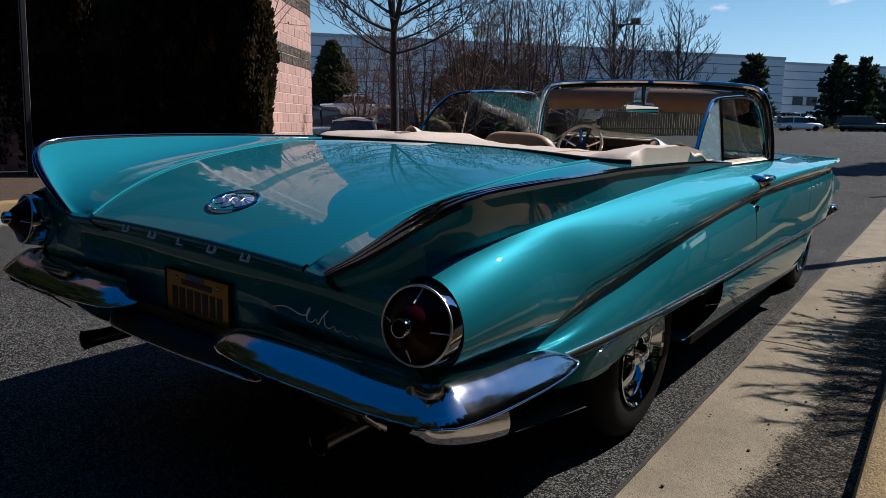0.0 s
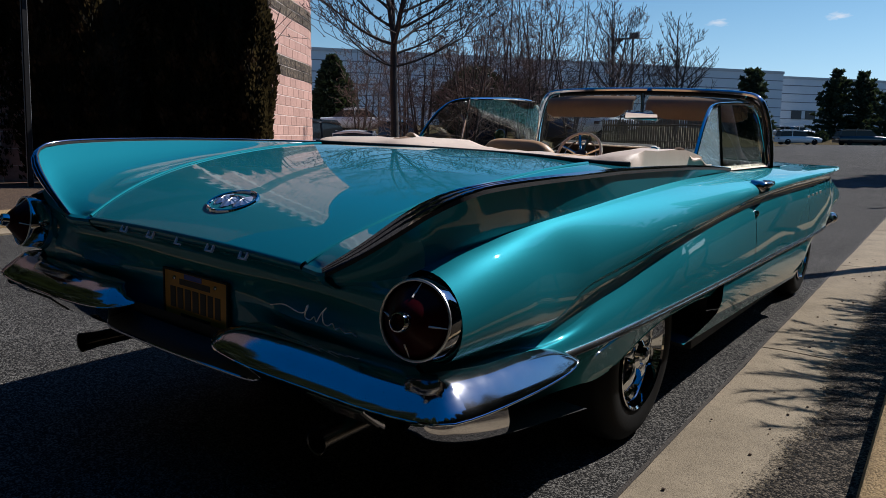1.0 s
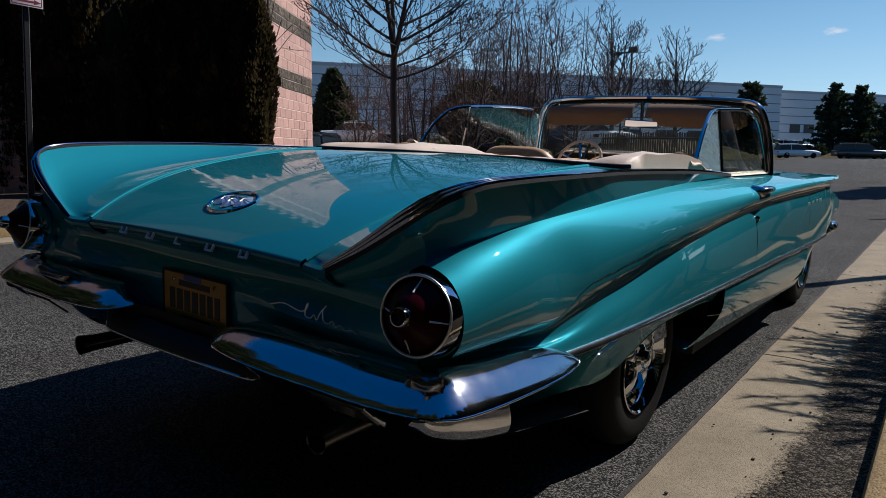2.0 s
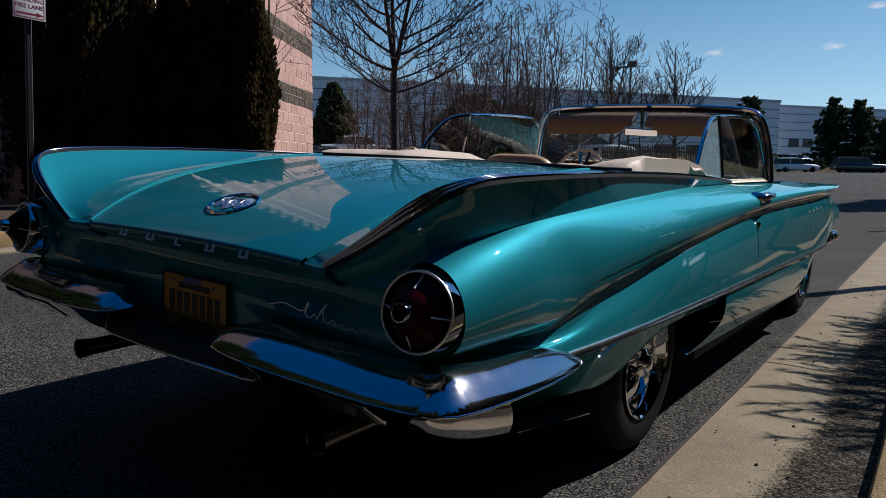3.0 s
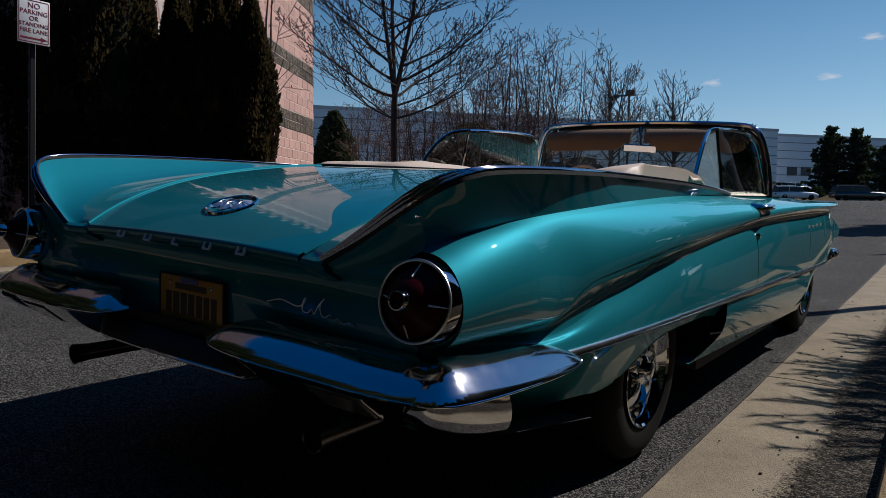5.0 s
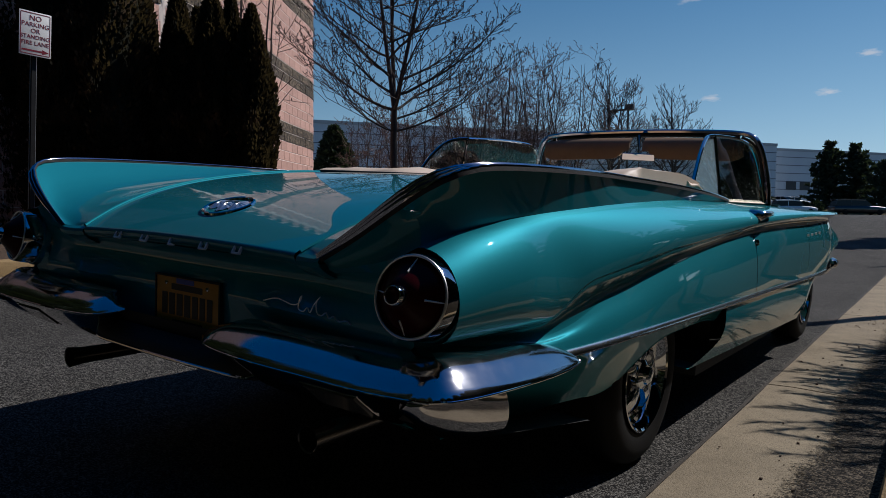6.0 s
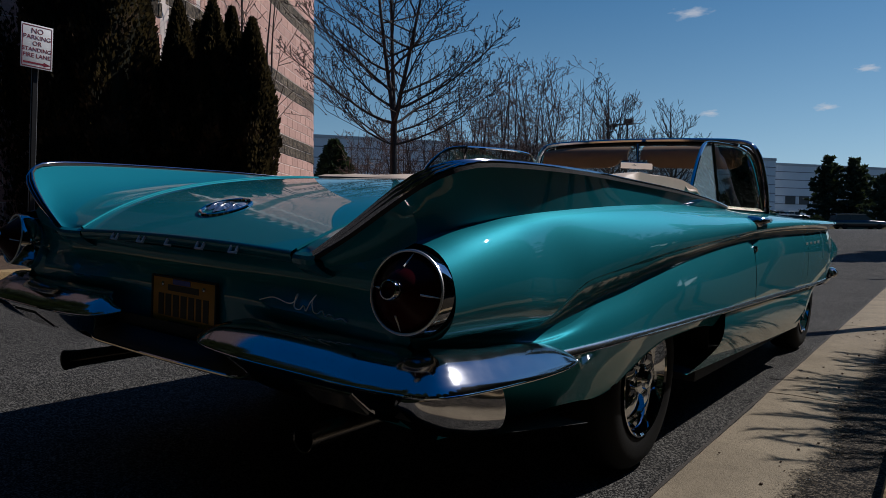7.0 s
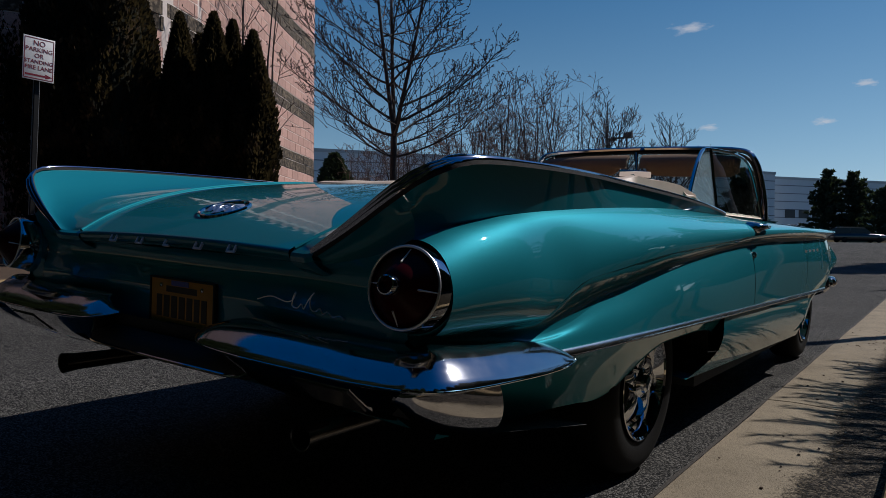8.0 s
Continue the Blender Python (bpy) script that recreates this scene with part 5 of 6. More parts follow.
# lower edge of the rear quarter: low behind the wheel, then up over it to the moulding
QUARTER_FOOT = pchip([0.12, 0.40, 0.70, 0.95, 1.05, 1.12, 1.20, 1.30, 1.40, 1.72, 1.90, 2.02], [0.338, 0.334, 0.336, 0.336, 0.338, 0.354, 0.400, 0.470, 0.500, 0.506, 0.492, 0.472])


def quarter():
    m = Mesh()
    m.sheet(fin_outer())
    m.sheet(fin_inner_rows())
    s = body_side(0.112, 2.552, 70)
    base = len(m.v)
    m.v += s.v
    m.f += [tuple(base + k for k in f) for f in s.f]
    # lower quarter below the side moulding, ahead of and behind the wheel opening
    rows = []
    for y in np.linspace(0.255, 2.02, 72):
        bx, bz = BELT(y)
        bot = float(QUARTER_FOOT(y))
        full = bz - 0.326
        tuck = full * (0.78 - 0.24 * smooth(0.80, 1.18, y))
        skin = bez((bx, bz), (bx - 0.004 - 0.36 * tuck, bz - full * 0.30), (bx - 0.004 - 0.70 * tuck, bz - full * 0.67), (bx - 0.004 - tuck, bz - full), 24)
        deep = [bz - p[1] for p in skin]
        q = [(float(np.interp(g, deep, [p[0] for p in skin])), bz - g) for g in np.linspace(0, bz - bot, 7)]
        ex = q[-1][0]
        rake = 0.115 * (1 - smooth(0.26, 0.95, y))
        rows.append([(p[0], y + rake * k / 6, p[1]) for k, p in enumerate(q)] + [(ex - 0.018 * (1 - smooth(0.85, 1.05, y)), y + rake, bot - 0.004 + 0.010 * (1 - smooth(0.85, 1.05, y)))])
    m.sheet(rows)
    # rolled lower lip of the fin's inner face, round to the rear panel
    edge = space([(0.509, 0.110, 0.802), (0.545, 0.101, 0.802), (0.585, 0.090, 0.803), (0.612, 0.086, 0.808)], 14)
    m.sheet([[(x + 0.10 * dz, y + dy, z + dz) for x, y, z in edge] for dy, dz in ((0.004, 0.0), (-0.006, -0.007), (-0.009, -0.016), (-0.004, -0.028), (0.012, -0.040), (0.034, -0.052), (0.060, -0.062))])
    return m


q = quarter()
q.ob("rear_quarter_panel", PAINT, car, "teal metallic paint", sharp=30)
q.mirror().ob("rear_quarter_panel", PAINT, car, "teal metallic paint", sharp=30)


def lower_run(y0, y1, rear_cut):
    """Sill under the doors; its rear end sweeps back at the foot."""
    m = Mesh()
    rows = []
    for v in np.linspace(0, 1, 9):
        row = []
        for u in np.linspace(0, 1, 40):
            zb = 0.294 - 0.05 * u
            y = y0 + (y1 - y0) * u
            bx, bz = BELT(y)
            z = bz + (zb - bz) * v
            back = np.interp(z, [0.29, 0.30, 0.34, 0.39, 0.44, 0.50], [1.80, 1.83, 1.985, 2.065, 2.055, 2.02])
            y = back + (y1 - back) * u if rear_cut else y
            x = bx + (0.930 - bx) * v ** 1.5 + 0.012 * math.sin(math.pi * v)
            row.append((x, y, z))
        rows.append(row)
    m.sheet(rows)
    m.sheet([rows[-1], [(x - 0.10, y, z + 0.01) for x, y, z in rows[-1]]])
    return m


sill = lower_run(2.02, 4.02, True)
sill.ob("sill_panel", PAINT, car)
sill.mirror().ob("sill_panel", PAINT, car)

m = Mesh()
for y0 in (2.549, 3.927):
    for sheet_no in range(3):
        m.sheet([[(p[0] - 0.007, y, p[1]) for p in side_section(y0)[sheet_no]] for y in (y0, y0 + 0.018)])
m.ob("door_gap", BLACK, car, "dark shut lines round the door")
m.mirror().ob("door_gap", BLACK, car, "dark shut lines round the door")
door = body_side(2.561, 3.928, 30)
door.ob("door", PAINT, car)
door.mirror().ob("door", PAINT, car)
NOSE = pchip([0.40, 0.52, 0.58, 0.62, 0.66, 0.70, 0.74, 0.80, 0.835, 0.865, 0.90, 0.925, 0.99], [4.70, 4.76, 4.92, 5.12, 5.42, 5.54, 5.47, 5.26, 5.12, 5.09, 5.17, 5.25, 5.20])
fender = Mesh()
for sheet_no in range(3):
    rows = []
    count = len(side_section(5.0)[sheet_no])
    for u in np.linspace(0, 1, 34):
        row = []
        for k in range(count):
            ref = side_section(5.05)[sheet_no][k]
            y = 3.936 + (NOSE(ref[1]) - 3.936) * u
            p = side_section(y)[sheet_no][k]
            pull = 0.015 * smooth(4.95, 5.22, y)
            row.append((p[0] - pull * (0.3 if p[1] > 0.90 else 1.0), y, p[1]))
        rows.append(row)
    fender.sheet(rows)
    fender.sheet([rows[-1], [(x - 0.06, y + 0.01, z) for x, y, z in rows[-1]], [(x - 0.16, y - 0.01, z) for x, y, z in rows[-1]]])
rows = []
for y in np.linspace(4.02, 4.76, 26):
    bx, bz = BELT(y)
    bot = np.interp(y, [4.02, 4.10, 4.2, 4.35, 4.53, 4.76], [0.245, 0.30, 0.40, 0.475, 0.495, 0.505])
    rows.append([(bx - 0.03 * t * t, y, bz + (bot - bz) * t) for t in np.linspace(0, 1, 6)])
fender.sheet(rows)
fender.ob("front_fender", PAINT, car)
fender.mirror().ob("front_fender", PAINT, car)

# lid over the boot, with a rolled rear lip and a bowed front edge
rows = []
lys = list(np.linspace(0.112, 1.15, 53))
for y in lys:
    ex, ez = lid_edge(y)
    ex -= 0.004
    bow = 0.36 * smooth(0.30, 1.30, y) / smooth(0.30, 1.30, 1.15)
    rows.append([(ex * u, y + bow * (1 - u * u), lid_edge(min(1.35, y + bow * (1 - u * u)))[1] * 0.55 + ez * 0.45 + 0.010 * (1 - u * u)) for u in np.linspace(-1, 1, 49)])
lip = []
for dz, dy in ((0.0, 0.0), (-0.004, -0.007), (-0.012, -0.010), (-0.022, -0.006), (-0.032, 0.004), (-0.036, 0.02)):
    lip.append([(x, y + dy, z + dz) for x, y, z in rows[0]])
m = Mesh().sheet(list(reversed(lip[1:])) + rows)
m.ob("boot_lid", PAINT, car, "teal boot lid mirroring sky and trees", sharp=60)
lid_front = rows[-1]
# dark gaps under the lid's seams
for s in (1, -1):
    m = Mesh().sheet([[(s * (lid_edge(y)[0] - 0.02), y + 0.004, lid_edge(y)[1] - 0.012) for y in lys[3:]], [(s * (lid_edge(y)[0] + 0.02), y + 0.004, lid_edge(y)[1] - 0.012) for y in lys[3:]]])
    m.ob("lid_gutter", BLACK, car)
    Mesh().tube([(s * (lid_edge(y)[0] + 0.007), y, lid_edge(y)[1] + 0.001) for y in np.linspace(0.112, 1.30, 50)], 0.0055, 8).ob("lid_edge_bead", PAINT, car, "rolled paint edge beside the lid seam")

# deck ahead of the lid, up to the folded hood
rows = []
for v in np.linspace(0, 1, 12):
    row = []
    for k, (x, y, z) in enumerate(lid_front):
        u = -1 + 2 * k / 48
        y0 = y + 0.006
        row.append((x + (0.012 * u) + 0.02 * u * v, y0 + (2.25 - y0) * v, z - 0.002 + (1.000 - z) * v * v))
    rows.append(row)
Mesh().sheet(rows).ob("deck_panel", PAINT, car)

# rear panel under the lid
rows = []
for u in np.linspace(-1, 1, 41):
    x = 0.80 * u
    a = abs(u)
    over = max(0.0, (a - 0.36) / 0.64)
    brow = math.exp(-((a - 0.62) / 0.22) ** 2)
    prof = [(0.150, 0.772 + 0.012 * over), (0.165, 0.760), (0.172, 0.735), (0.168, 0.705), (0.160 - 0.018 * brow, 0.676), (0.158 - 0.034 * brow, 0.655), (0.158 - 0.02 * brow, 0.640), (0.162, 0.60), (0.160, 0.56), (0.165, 0.50), (0.20, 0.44), (0.26, 0.40)]
    rows.append([(x, y - 0.03 * over, z) for y, z in prof])
m = Mesh().sheet(rows)
# faces that carry the panel round to the lamp pods
for s in (1, -1):
    inner = [(s * 0.80, p[1], p[2]) for p in rows[-1]][:9]
    pod = []
    for k in range(9):
        w = math.radians(118 + k * 18)
        pod.append((s * (0.890 + 0.098 * math.cos(w)), 0.118, 0.742 + 0.100 * math.sin(w)))
    m.sheet([inner, [((p[0] + q2[0]) / 2, min(p[1], q2[1]) + 0.012, (p[2] + q2[2]) / 2) for p, q2 in zip(inner, pod)], pod])
    # fill below the fin blade
    m.sheet([[tuple(v * (s if i == 0 else 1) for i, v in enumerate(p)) for p in fin_foot[:int(NF * 0.10)]],
             [(s * min(0.80, p[0]), 0.128, min(0.775, p[2] - 0.01)) for p in fin_foot[:int(NF * 0.10)]]])
m.ob("rear_panel", PAINT, car, "shaded teal rear panel", sharp=60)


def sweep(path, tang_out, profile):
    """profile rows (out, up) carried along a plan path of (x, y, base z, size)."""
    rows = []
    for (x, y, z, s), (ox, oy) in zip(path, tang_out):
        rows.append([(x + ox * o * s, y + oy * o * s, z + h * s) for o, h in profile])
    return rows


# rear bumper halves
bp = space([(0.205, 0.075, 0.572, 0.10), (0.235, 0.038, 0.566, 0.55), (0.30, 0.006, 0.560, 0.9), (0.46, -0.012, 0.558, 1.0), (0.65, -0.008, 0.556, 1.0), (0.82, -0.006, 0.556, 1.0),
            (0.93, 0.006, 0.558, 1.0), (0.98, 0.016, 0.560, 1.0), (1.012, 0.042, 0.561, 1.0), (1.026, 0.090, 0.559, 1.0), (1.034, 0.16, 0.556, 0.95), (1.038, 0.25, 0.552, 0.88), (1.038, 0.40, 0.546, 0.84),
            (1.032, 0.53, 0.543, 0.68), (1.022, 0.600, 0.543, 0.40), (1.010, 0.634, 0.545, 0.05)], 60)
outs = []
for i, p in enumerate(bp):
    d = bp[min(i + 1, len(bp) - 1)][:2] - bp[max(i - 1, 0)][:2]
    d /= np.linalg.norm(d)
    outs.append((d[1], -d[0]))
blade = [(-0.125, 0.062), (-0.10, 0.060), (-0.078, 0.054), (-0.055, 0.044), (-0.032, 0.030), (-0.014, 0.014), (-0.003, 0.003), (0.0, -0.003), (-0.004, -0.010), (-0.012, -0.014)]
under = [(-0.012, -0.014), (-0.030, -0.034), (-0.055, -0.056), (-0.080, -0.078), (-0.105, -0.095), (-0.14, -0.113), (-0.18, -0.128), (-0.23, -0.138)]
round_blade = [(-0.096, 0.072), (-0.078, 0.066), (-0.061, 0.056), (-0.044, 0.043), (-0.028, 0.028), (-0.014, 0.014), (-0.003, 0.003), (0.0, -0.003), (-0.004, -0.010), (-0.012, -0.014)]
top_rows = []
for p, o in zip(bp, outs):
    w = smooth(0.97, 1.036, p[0])
    prof = [(a[0] * (1 - w) + b[0] * w, a[1] * (1 - w) + b[1] * w) for a, b in zip(blade, round_blade)]
    top_rows += sweep([p], [o], prof)
top_sheet = Mesh().sheet(top_rows)
low_rows = []
for p, o in zip(bp, outs):
    if p[0] > 0.8 and p[1] > 0.03:
        continue
    fade = (1.0 if p[0] > 0.4 else max(0.1, (p[0] - 0.2) / 0.2)) * (1 - 0.62 * smooth(0.78, 0.93, p[0]))
    low_rows.append([(p[0] + o[0] * a * p[3], p[1] + o[1] * a * p[3], p[2] + h * p[3] * fade) for a, h in under])
# round bucket that hangs under the outer corner
corner = space([p[:3] - np.array([o[0], o[1], 0.6]) * 0.018 for p, o in zip(bp, outs) if p[0] > 0.90 and p[1] < 0.262], 24)
foot = space([(0.868, 0.080, 0.520), (0.874, 0.125, 0.462), (0.880, 0.195, 0.418), (0.892, 0.280, 0.393), (0.905, 0.370, 0.380)], 24)
bucket = []
for k, (a, b) in enumerate(zip(corner, foot)):
    t = k / 23
    out = np.array([0.35 + 0.65 * t, -0.95 + 0.75 * t, -0.35])
    bucket.append([a * (1 - v) + b * v + out * 0.034 * math.sin(math.pi * v) ** 0.8 for v in np.linspace(0, 1, 15)])
for side in (1, -1):
    bm_ob = (top_sheet if side > 0 else top_sheet.mirror()).ob("rear_bumper", CHROME, car, "polished chrome bumper half", sharp=50)
    lo = Mesh().sheet(low_rows)
    (lo if side > 0 else lo.mirror()).ob("bumper_underside", CHROME, bm_ob, sharp=60)
    lo = Mesh().sheet(bucket)
    (lo if side > 0 else lo.mirror()).ob("corner_bucket", CHROME, bm_ob, "chrome corner bucket under the bumper", sharp=60)
    bead = Mesh().tube([(p[0] + o[0] * 0.001, p[1] + o[1] * 0.001, p[2] - 0.006 * p[3]) for p, o in zip(bp[2:-2], outs[2:-2])], 0.0026, 8)
    (bead if side > 0 else bead.mirror()).ob("rolled_edge", BRIGHT, bm_ob, "bright rolled edge")
    # reversing lamp let into the underside
    c = Mesh()
    a0, a1 = np.array([0.625, 0.020, 0.524]), np.array([0.792, 0.022, 0.524])
    dn = np.array([0.0, 0.068, -0.058])
    quad = lambda g, o: [[a0 + np.array([-g, 0, 0]) - dn * g * 8 + o, a1 + np.array([g, 0, 0]) - dn * g * 8 + o], [a0 + np.array([-g, 0, 0]) + dn * (1 + g * 8) + o, a1 + np.array([g, 0, 0]) + dn * (1 + g * 8) + o]]
    c.slab(quad(0.004, np.array([0, -0.001, -0.001])), (0, -0.015, -0.015))
    f2 = Mesh().slab(quad(-0.006, np.array([0, -0.003, -0.003])), (0, -0.01, -0.01))
    lamp = (c if side > 0 else c.mirror()).ob("reversing_lamp", STEEL, bm_ob, smooth=False)
    (f2 if side > 0 else f2.mirror()).ob("lens", mat("clear_ribbed_lens", (0.06, 0.062, 0.066), rough=0.2, coat=0.6, vary=0.3, vscale=60), bm_ob, smooth=False)

# lower centre bar and apron
bar = space([(-0.42, 0.120, 0.520), (-0.385, 0.090, 0.482), (-0.35, 0.072, 0.468), (-0.2, 0.062, 0.468), (0.0, 0.058, 0.468), (0.2, 0.062, 0.468), (0.35, 0.072, 0.468), (0.385, 0.090, 0.482), (0.42, 0.120, 0.520)], 40)
rows = [[(p[0], p[1] + a, p[2] + h) for a, h in ((0.06, 0.055), (0.025, 0.045), (0.006, 0.025), (0.0, 0.006), (0.004, 0.0), (0.03, -0.008), (0.09, -0.012))] for p in bar]
lower_bar = Mesh().sheet(rows).ob("lower_bumper_bar", BLACK, car, "dark lower bar between the bumper halves", sharp=60)
Mesh().tube([(p[0], p[1] + 0.001, p[2] + 0.004) for p in bar], 0.005, 8).ob("bar_edge", STEEL, lower_bar, "thin bright edge")
Mesh().sheet([[(x, 0.12, 0.56), (x, 0.15, 0.45), (x, 0.30, 0.40), (x, 0.9, 0.30)] for x in np.linspace(-0.93, 0.93, 9)]).ob("rear_apron", BLACK, car)

# exhaust tips
for side in (1, -1):
    x = 0.575 * side
    m = Mesh().lathe([(0.62, 0.024), (0.30, 0.025), (0.10, 0.028), (0.055, 0.033), (0.050, 0.034), (0.052, 0.030), (0.10, 0.024), (0.30, 0.022)], (x, 0.042, 0.362), "y", 24)
    m.ob("exhaust_tip", EXHAUST, car, "round sooty exhaust tip")

# tail lamps
for side in (1, -1):
    base = empty("tail_lamp")
    base.parent = car
    base.matrix_local = pose(0.890 * side, 0.124, 0.737, -9, 0, 6 * side)
    base["label"] = "round dark red tail lamp with a chrome bezel"
    Mesh().lathe([(0.03, 0.0915), (-0.012, 0.0920), (-0.055, 0.0905), (-0.062, 0.088), (-0.064, 0.084), (-0.058, 0.081), (-0.045, 0.080)], (0, 0, 0), "y", 48).ob("bezel", BRIGHT, base, "chrome bezel", sharp=25)
    Mesh().tube([(0.0855 * math.cos(2 * math.pi * k / 56), -0.063, 0.0855 * math.sin(2 * math.pi * k / 56)) for k in range(57)], 0.0032, 8, cap=False).ob("bezel_ring", SATIN, base, "pale bright ring")
    Mesh().lathe([(-0.048, 0.082), (-0.058, 0.079), (-0.074, 0.062), (-0.092, 0.044), (-0.108, 0.028), (-0.112, 0.0)], (0, 0, 0), "y", 48).ob("lens", REDLENS, base, "dark red cone lens")
    Mesh().lathe([(-0.098, 0.0225), (-0.124, 0.0215), (-0.129, 0.0200), (-0.130, 0.0175), (-0.127, 0.0162), (-0.114, 0.0155)], (0, 0, 0), "y", 28).ob("centre_cap", BRIGHT, base, "chrome centre cap", sharp=25)
    Mesh().lathe([(-0.116, 0.0158), (-0.119, 0.009), (-0.120, 0.0)], (0, 0, 0), "y", 20).ob("cap_lens", REDLENS, base, "dark red centre lens")
    for k in range(4):
        w = math.radians(-3 + 90 * k)
        c, s = math.cos(w), math.sin(w)
        Mesh().tube([(0.050 * c, -0.088, 0.050 * s), (0.064 * c, -0.074, 0.064 * s), (0.080 * c, -0.060, 0.080 * s)], [0.0022, 0.0018, 0.0012], 6).ob("chrome_rib", WHITEPAINT, base)
    Mesh().lathe([(-0.003, 0.0918), (-0.004, 0.0935), (0.004, 0.0960), (0.02, 0.0965)], (0, 0, 0), "y", 48).ob("pod_lip", PAINT, base)

# fin trim: thin bright ribs on a dark base along the edge
for side in (1, -1):
    base_rows, ribs = [], [[], [], []]
    for i, p in enumerate(fin_top):
        w = np.interp(p[1], [0.08, 0.12, 0.2, 0.5, 2.7], [0.019, 0.018, 0.013, 0.009, 0.006]) * min(1.0, 0.40 + i * 0.10)
        blend = np.interp(p[1], [0.10, 0.20], [0, 1])
        axis = np.array([0.50, -0.35, -0.62]) * (1 - blend) + np.array([1.0, 0.0, -0.12]) * blend
        up = np.array([-0.42, -0.62, 0.60]) * (1 - blend) + np.array([0.0, 0.0, 1.0]) * blend
        base_rows.append([p + axis * t * w + up * h for t, h in ((-1.1, -0.010), (-1.0, 0.001), (0.0, 0.003), (1.0, 0.0), (1.1, -0.010))])
        for k, t in enumerate((-0.78, 0.0, 0.78)):
            ribs[k].append([p + axis * (t + a) * w + up * h for a, h in ((-0.24, 0.0), (-0.16, 0.004), (0.0, 0.006), (0.16, 0.004), (0.24, 0.0))])
    m = Mesh().sheet(base_rows)
    trim = (m if side > 0 else m.mirror()).ob("fin_trim", BLACK, car, "ribbed bright trim along the fin", sharp=40)
    for rows in ribs:
        m = Mesh().sheet(rows)
        (m if side > 0 else m.mirror()).ob("rib", STEEL, trim, "thin bright rib", sharp=60)

# side mouldings
for side in (1, -1):
    rows = []
    for y in np.linspace(0.60, 4.75, 60):
        x, z = BELT(y)
        rows.append([(x + dx, y, z + dz) for dx, dz in ((-0.004, 0.0125), (0.0020, 0.0115), (0.0044, 0.0090), (0.0066, 0.0060), (0.0086, 0.0025), (0.0102, -0.0010), (0.0108, -0.0040), (0.0070, -0.0085), (-0.0040, -0.0130))])
    m = Mesh().sheet(rows)
    (m if side > 0 else m.mirror()).ob("side_moulding", TRIM_STEEL, car, "thin chrome side moulding", sharp=30)

# door handle, lock and front fender badge
for side in (1, -1):
    hy = 2.57
    x = 0.962
    m = Mesh().tube([(x - 0.02, hy, 0.912), (x + 0.030, hy + 0.02, 0.918), (x + 0.042, hy + 0.08, 0.922), (x + 0.034, hy + 0.19, 0.924), (x - 0.015, hy + 0.23, 0.922)], [0.020, 0.019, 0.014, 0.013, 0.014], 10)
    m.lathe([(-0.02, 0.030), (0.03, 0.026), (0.042, 0.020), (0.045, 0.0)], (x - 0.005, hy + 0.02, 0.914), "x", 16)
    (m if side > 0 else m.mirror()).ob("door_handle", CHROME, car, "chrome door handle")
    m = Mesh().lathe([(-0.01, 0.016), (0.008, 0.015), (0.012, 0.010), (0.012, 0.0)], (0.978, 2.575, 0.785), "x", 16)
    (m if side > 0 else m.mirror()).ob("door_lock", CHROME, car)
    for k in range(4):
        y = 3.86 + 0.14 * k
        ux, uz = UNDER(y)
        m = Mesh().box((ux - 0.008, y, uz - 0.065), (ux + 0.012, y + 0.075, uz - 0.035))
        (m if side > 0 else m.mirror()).ob("fender_badge", SATIN, car, smooth=False)

# lid emblem: an oval ring round a raised crest
eb = empty("lid_emblem")
eb.parent = car
slope = math.degrees(math.atan2(lid_edge(0.325)[1] - lid_edge(0.245)[1], 0.08))
eb.matrix_local = pose(0.0, 0.285, lid_edge(0.285)[1] + 0.0105, slope, 0, 0)
eb["label"] = "oval chrome emblem with a raised crest"
ring = []
for k in range(48):
    w = 2 * math.pi * k / 48
    c, s = math.cos(w), math.sin(w)
    ring.append([((0.086 + o) * c, (0.070 + o) * s, h) for o, h in ((-0.007, -0.002), (-0.005, 0.004), (0.0, 0.006), (0.004, 0.004), (0.006, -0.002))])
Mesh().sheet(ring, closed_u=True).ob("ring", BRIGHT, eb)
for k, (cx, cy, a, b) in enumerate(((-0.045, 0.004, 0.03, 0.028), (0.0, -0.006, 0.028, 0.030), (0.045, 0.004, 0.03, 0.028), (0.0, 0.02, 0.06, 0.012))):
    rows = []
    for t in np.linspace(0.02, 1, 5):
        rows.append([(cx + a * t * math.cos(2 * math.pi * q3 / 20), cy + b * t * math.sin(2 * math.pi * q3 / 20) * (1 - 0.3 * math.cos(4 * math.pi * q3 / 20)), 0.009 * math.cos(t * 1.5) + 0.002 * ((q3 + k) % 2)) for q3 in range(20)])
    Mesh().sheet(rows, closed_v=True).ob("crest", SATIN, eb, sharp=20)

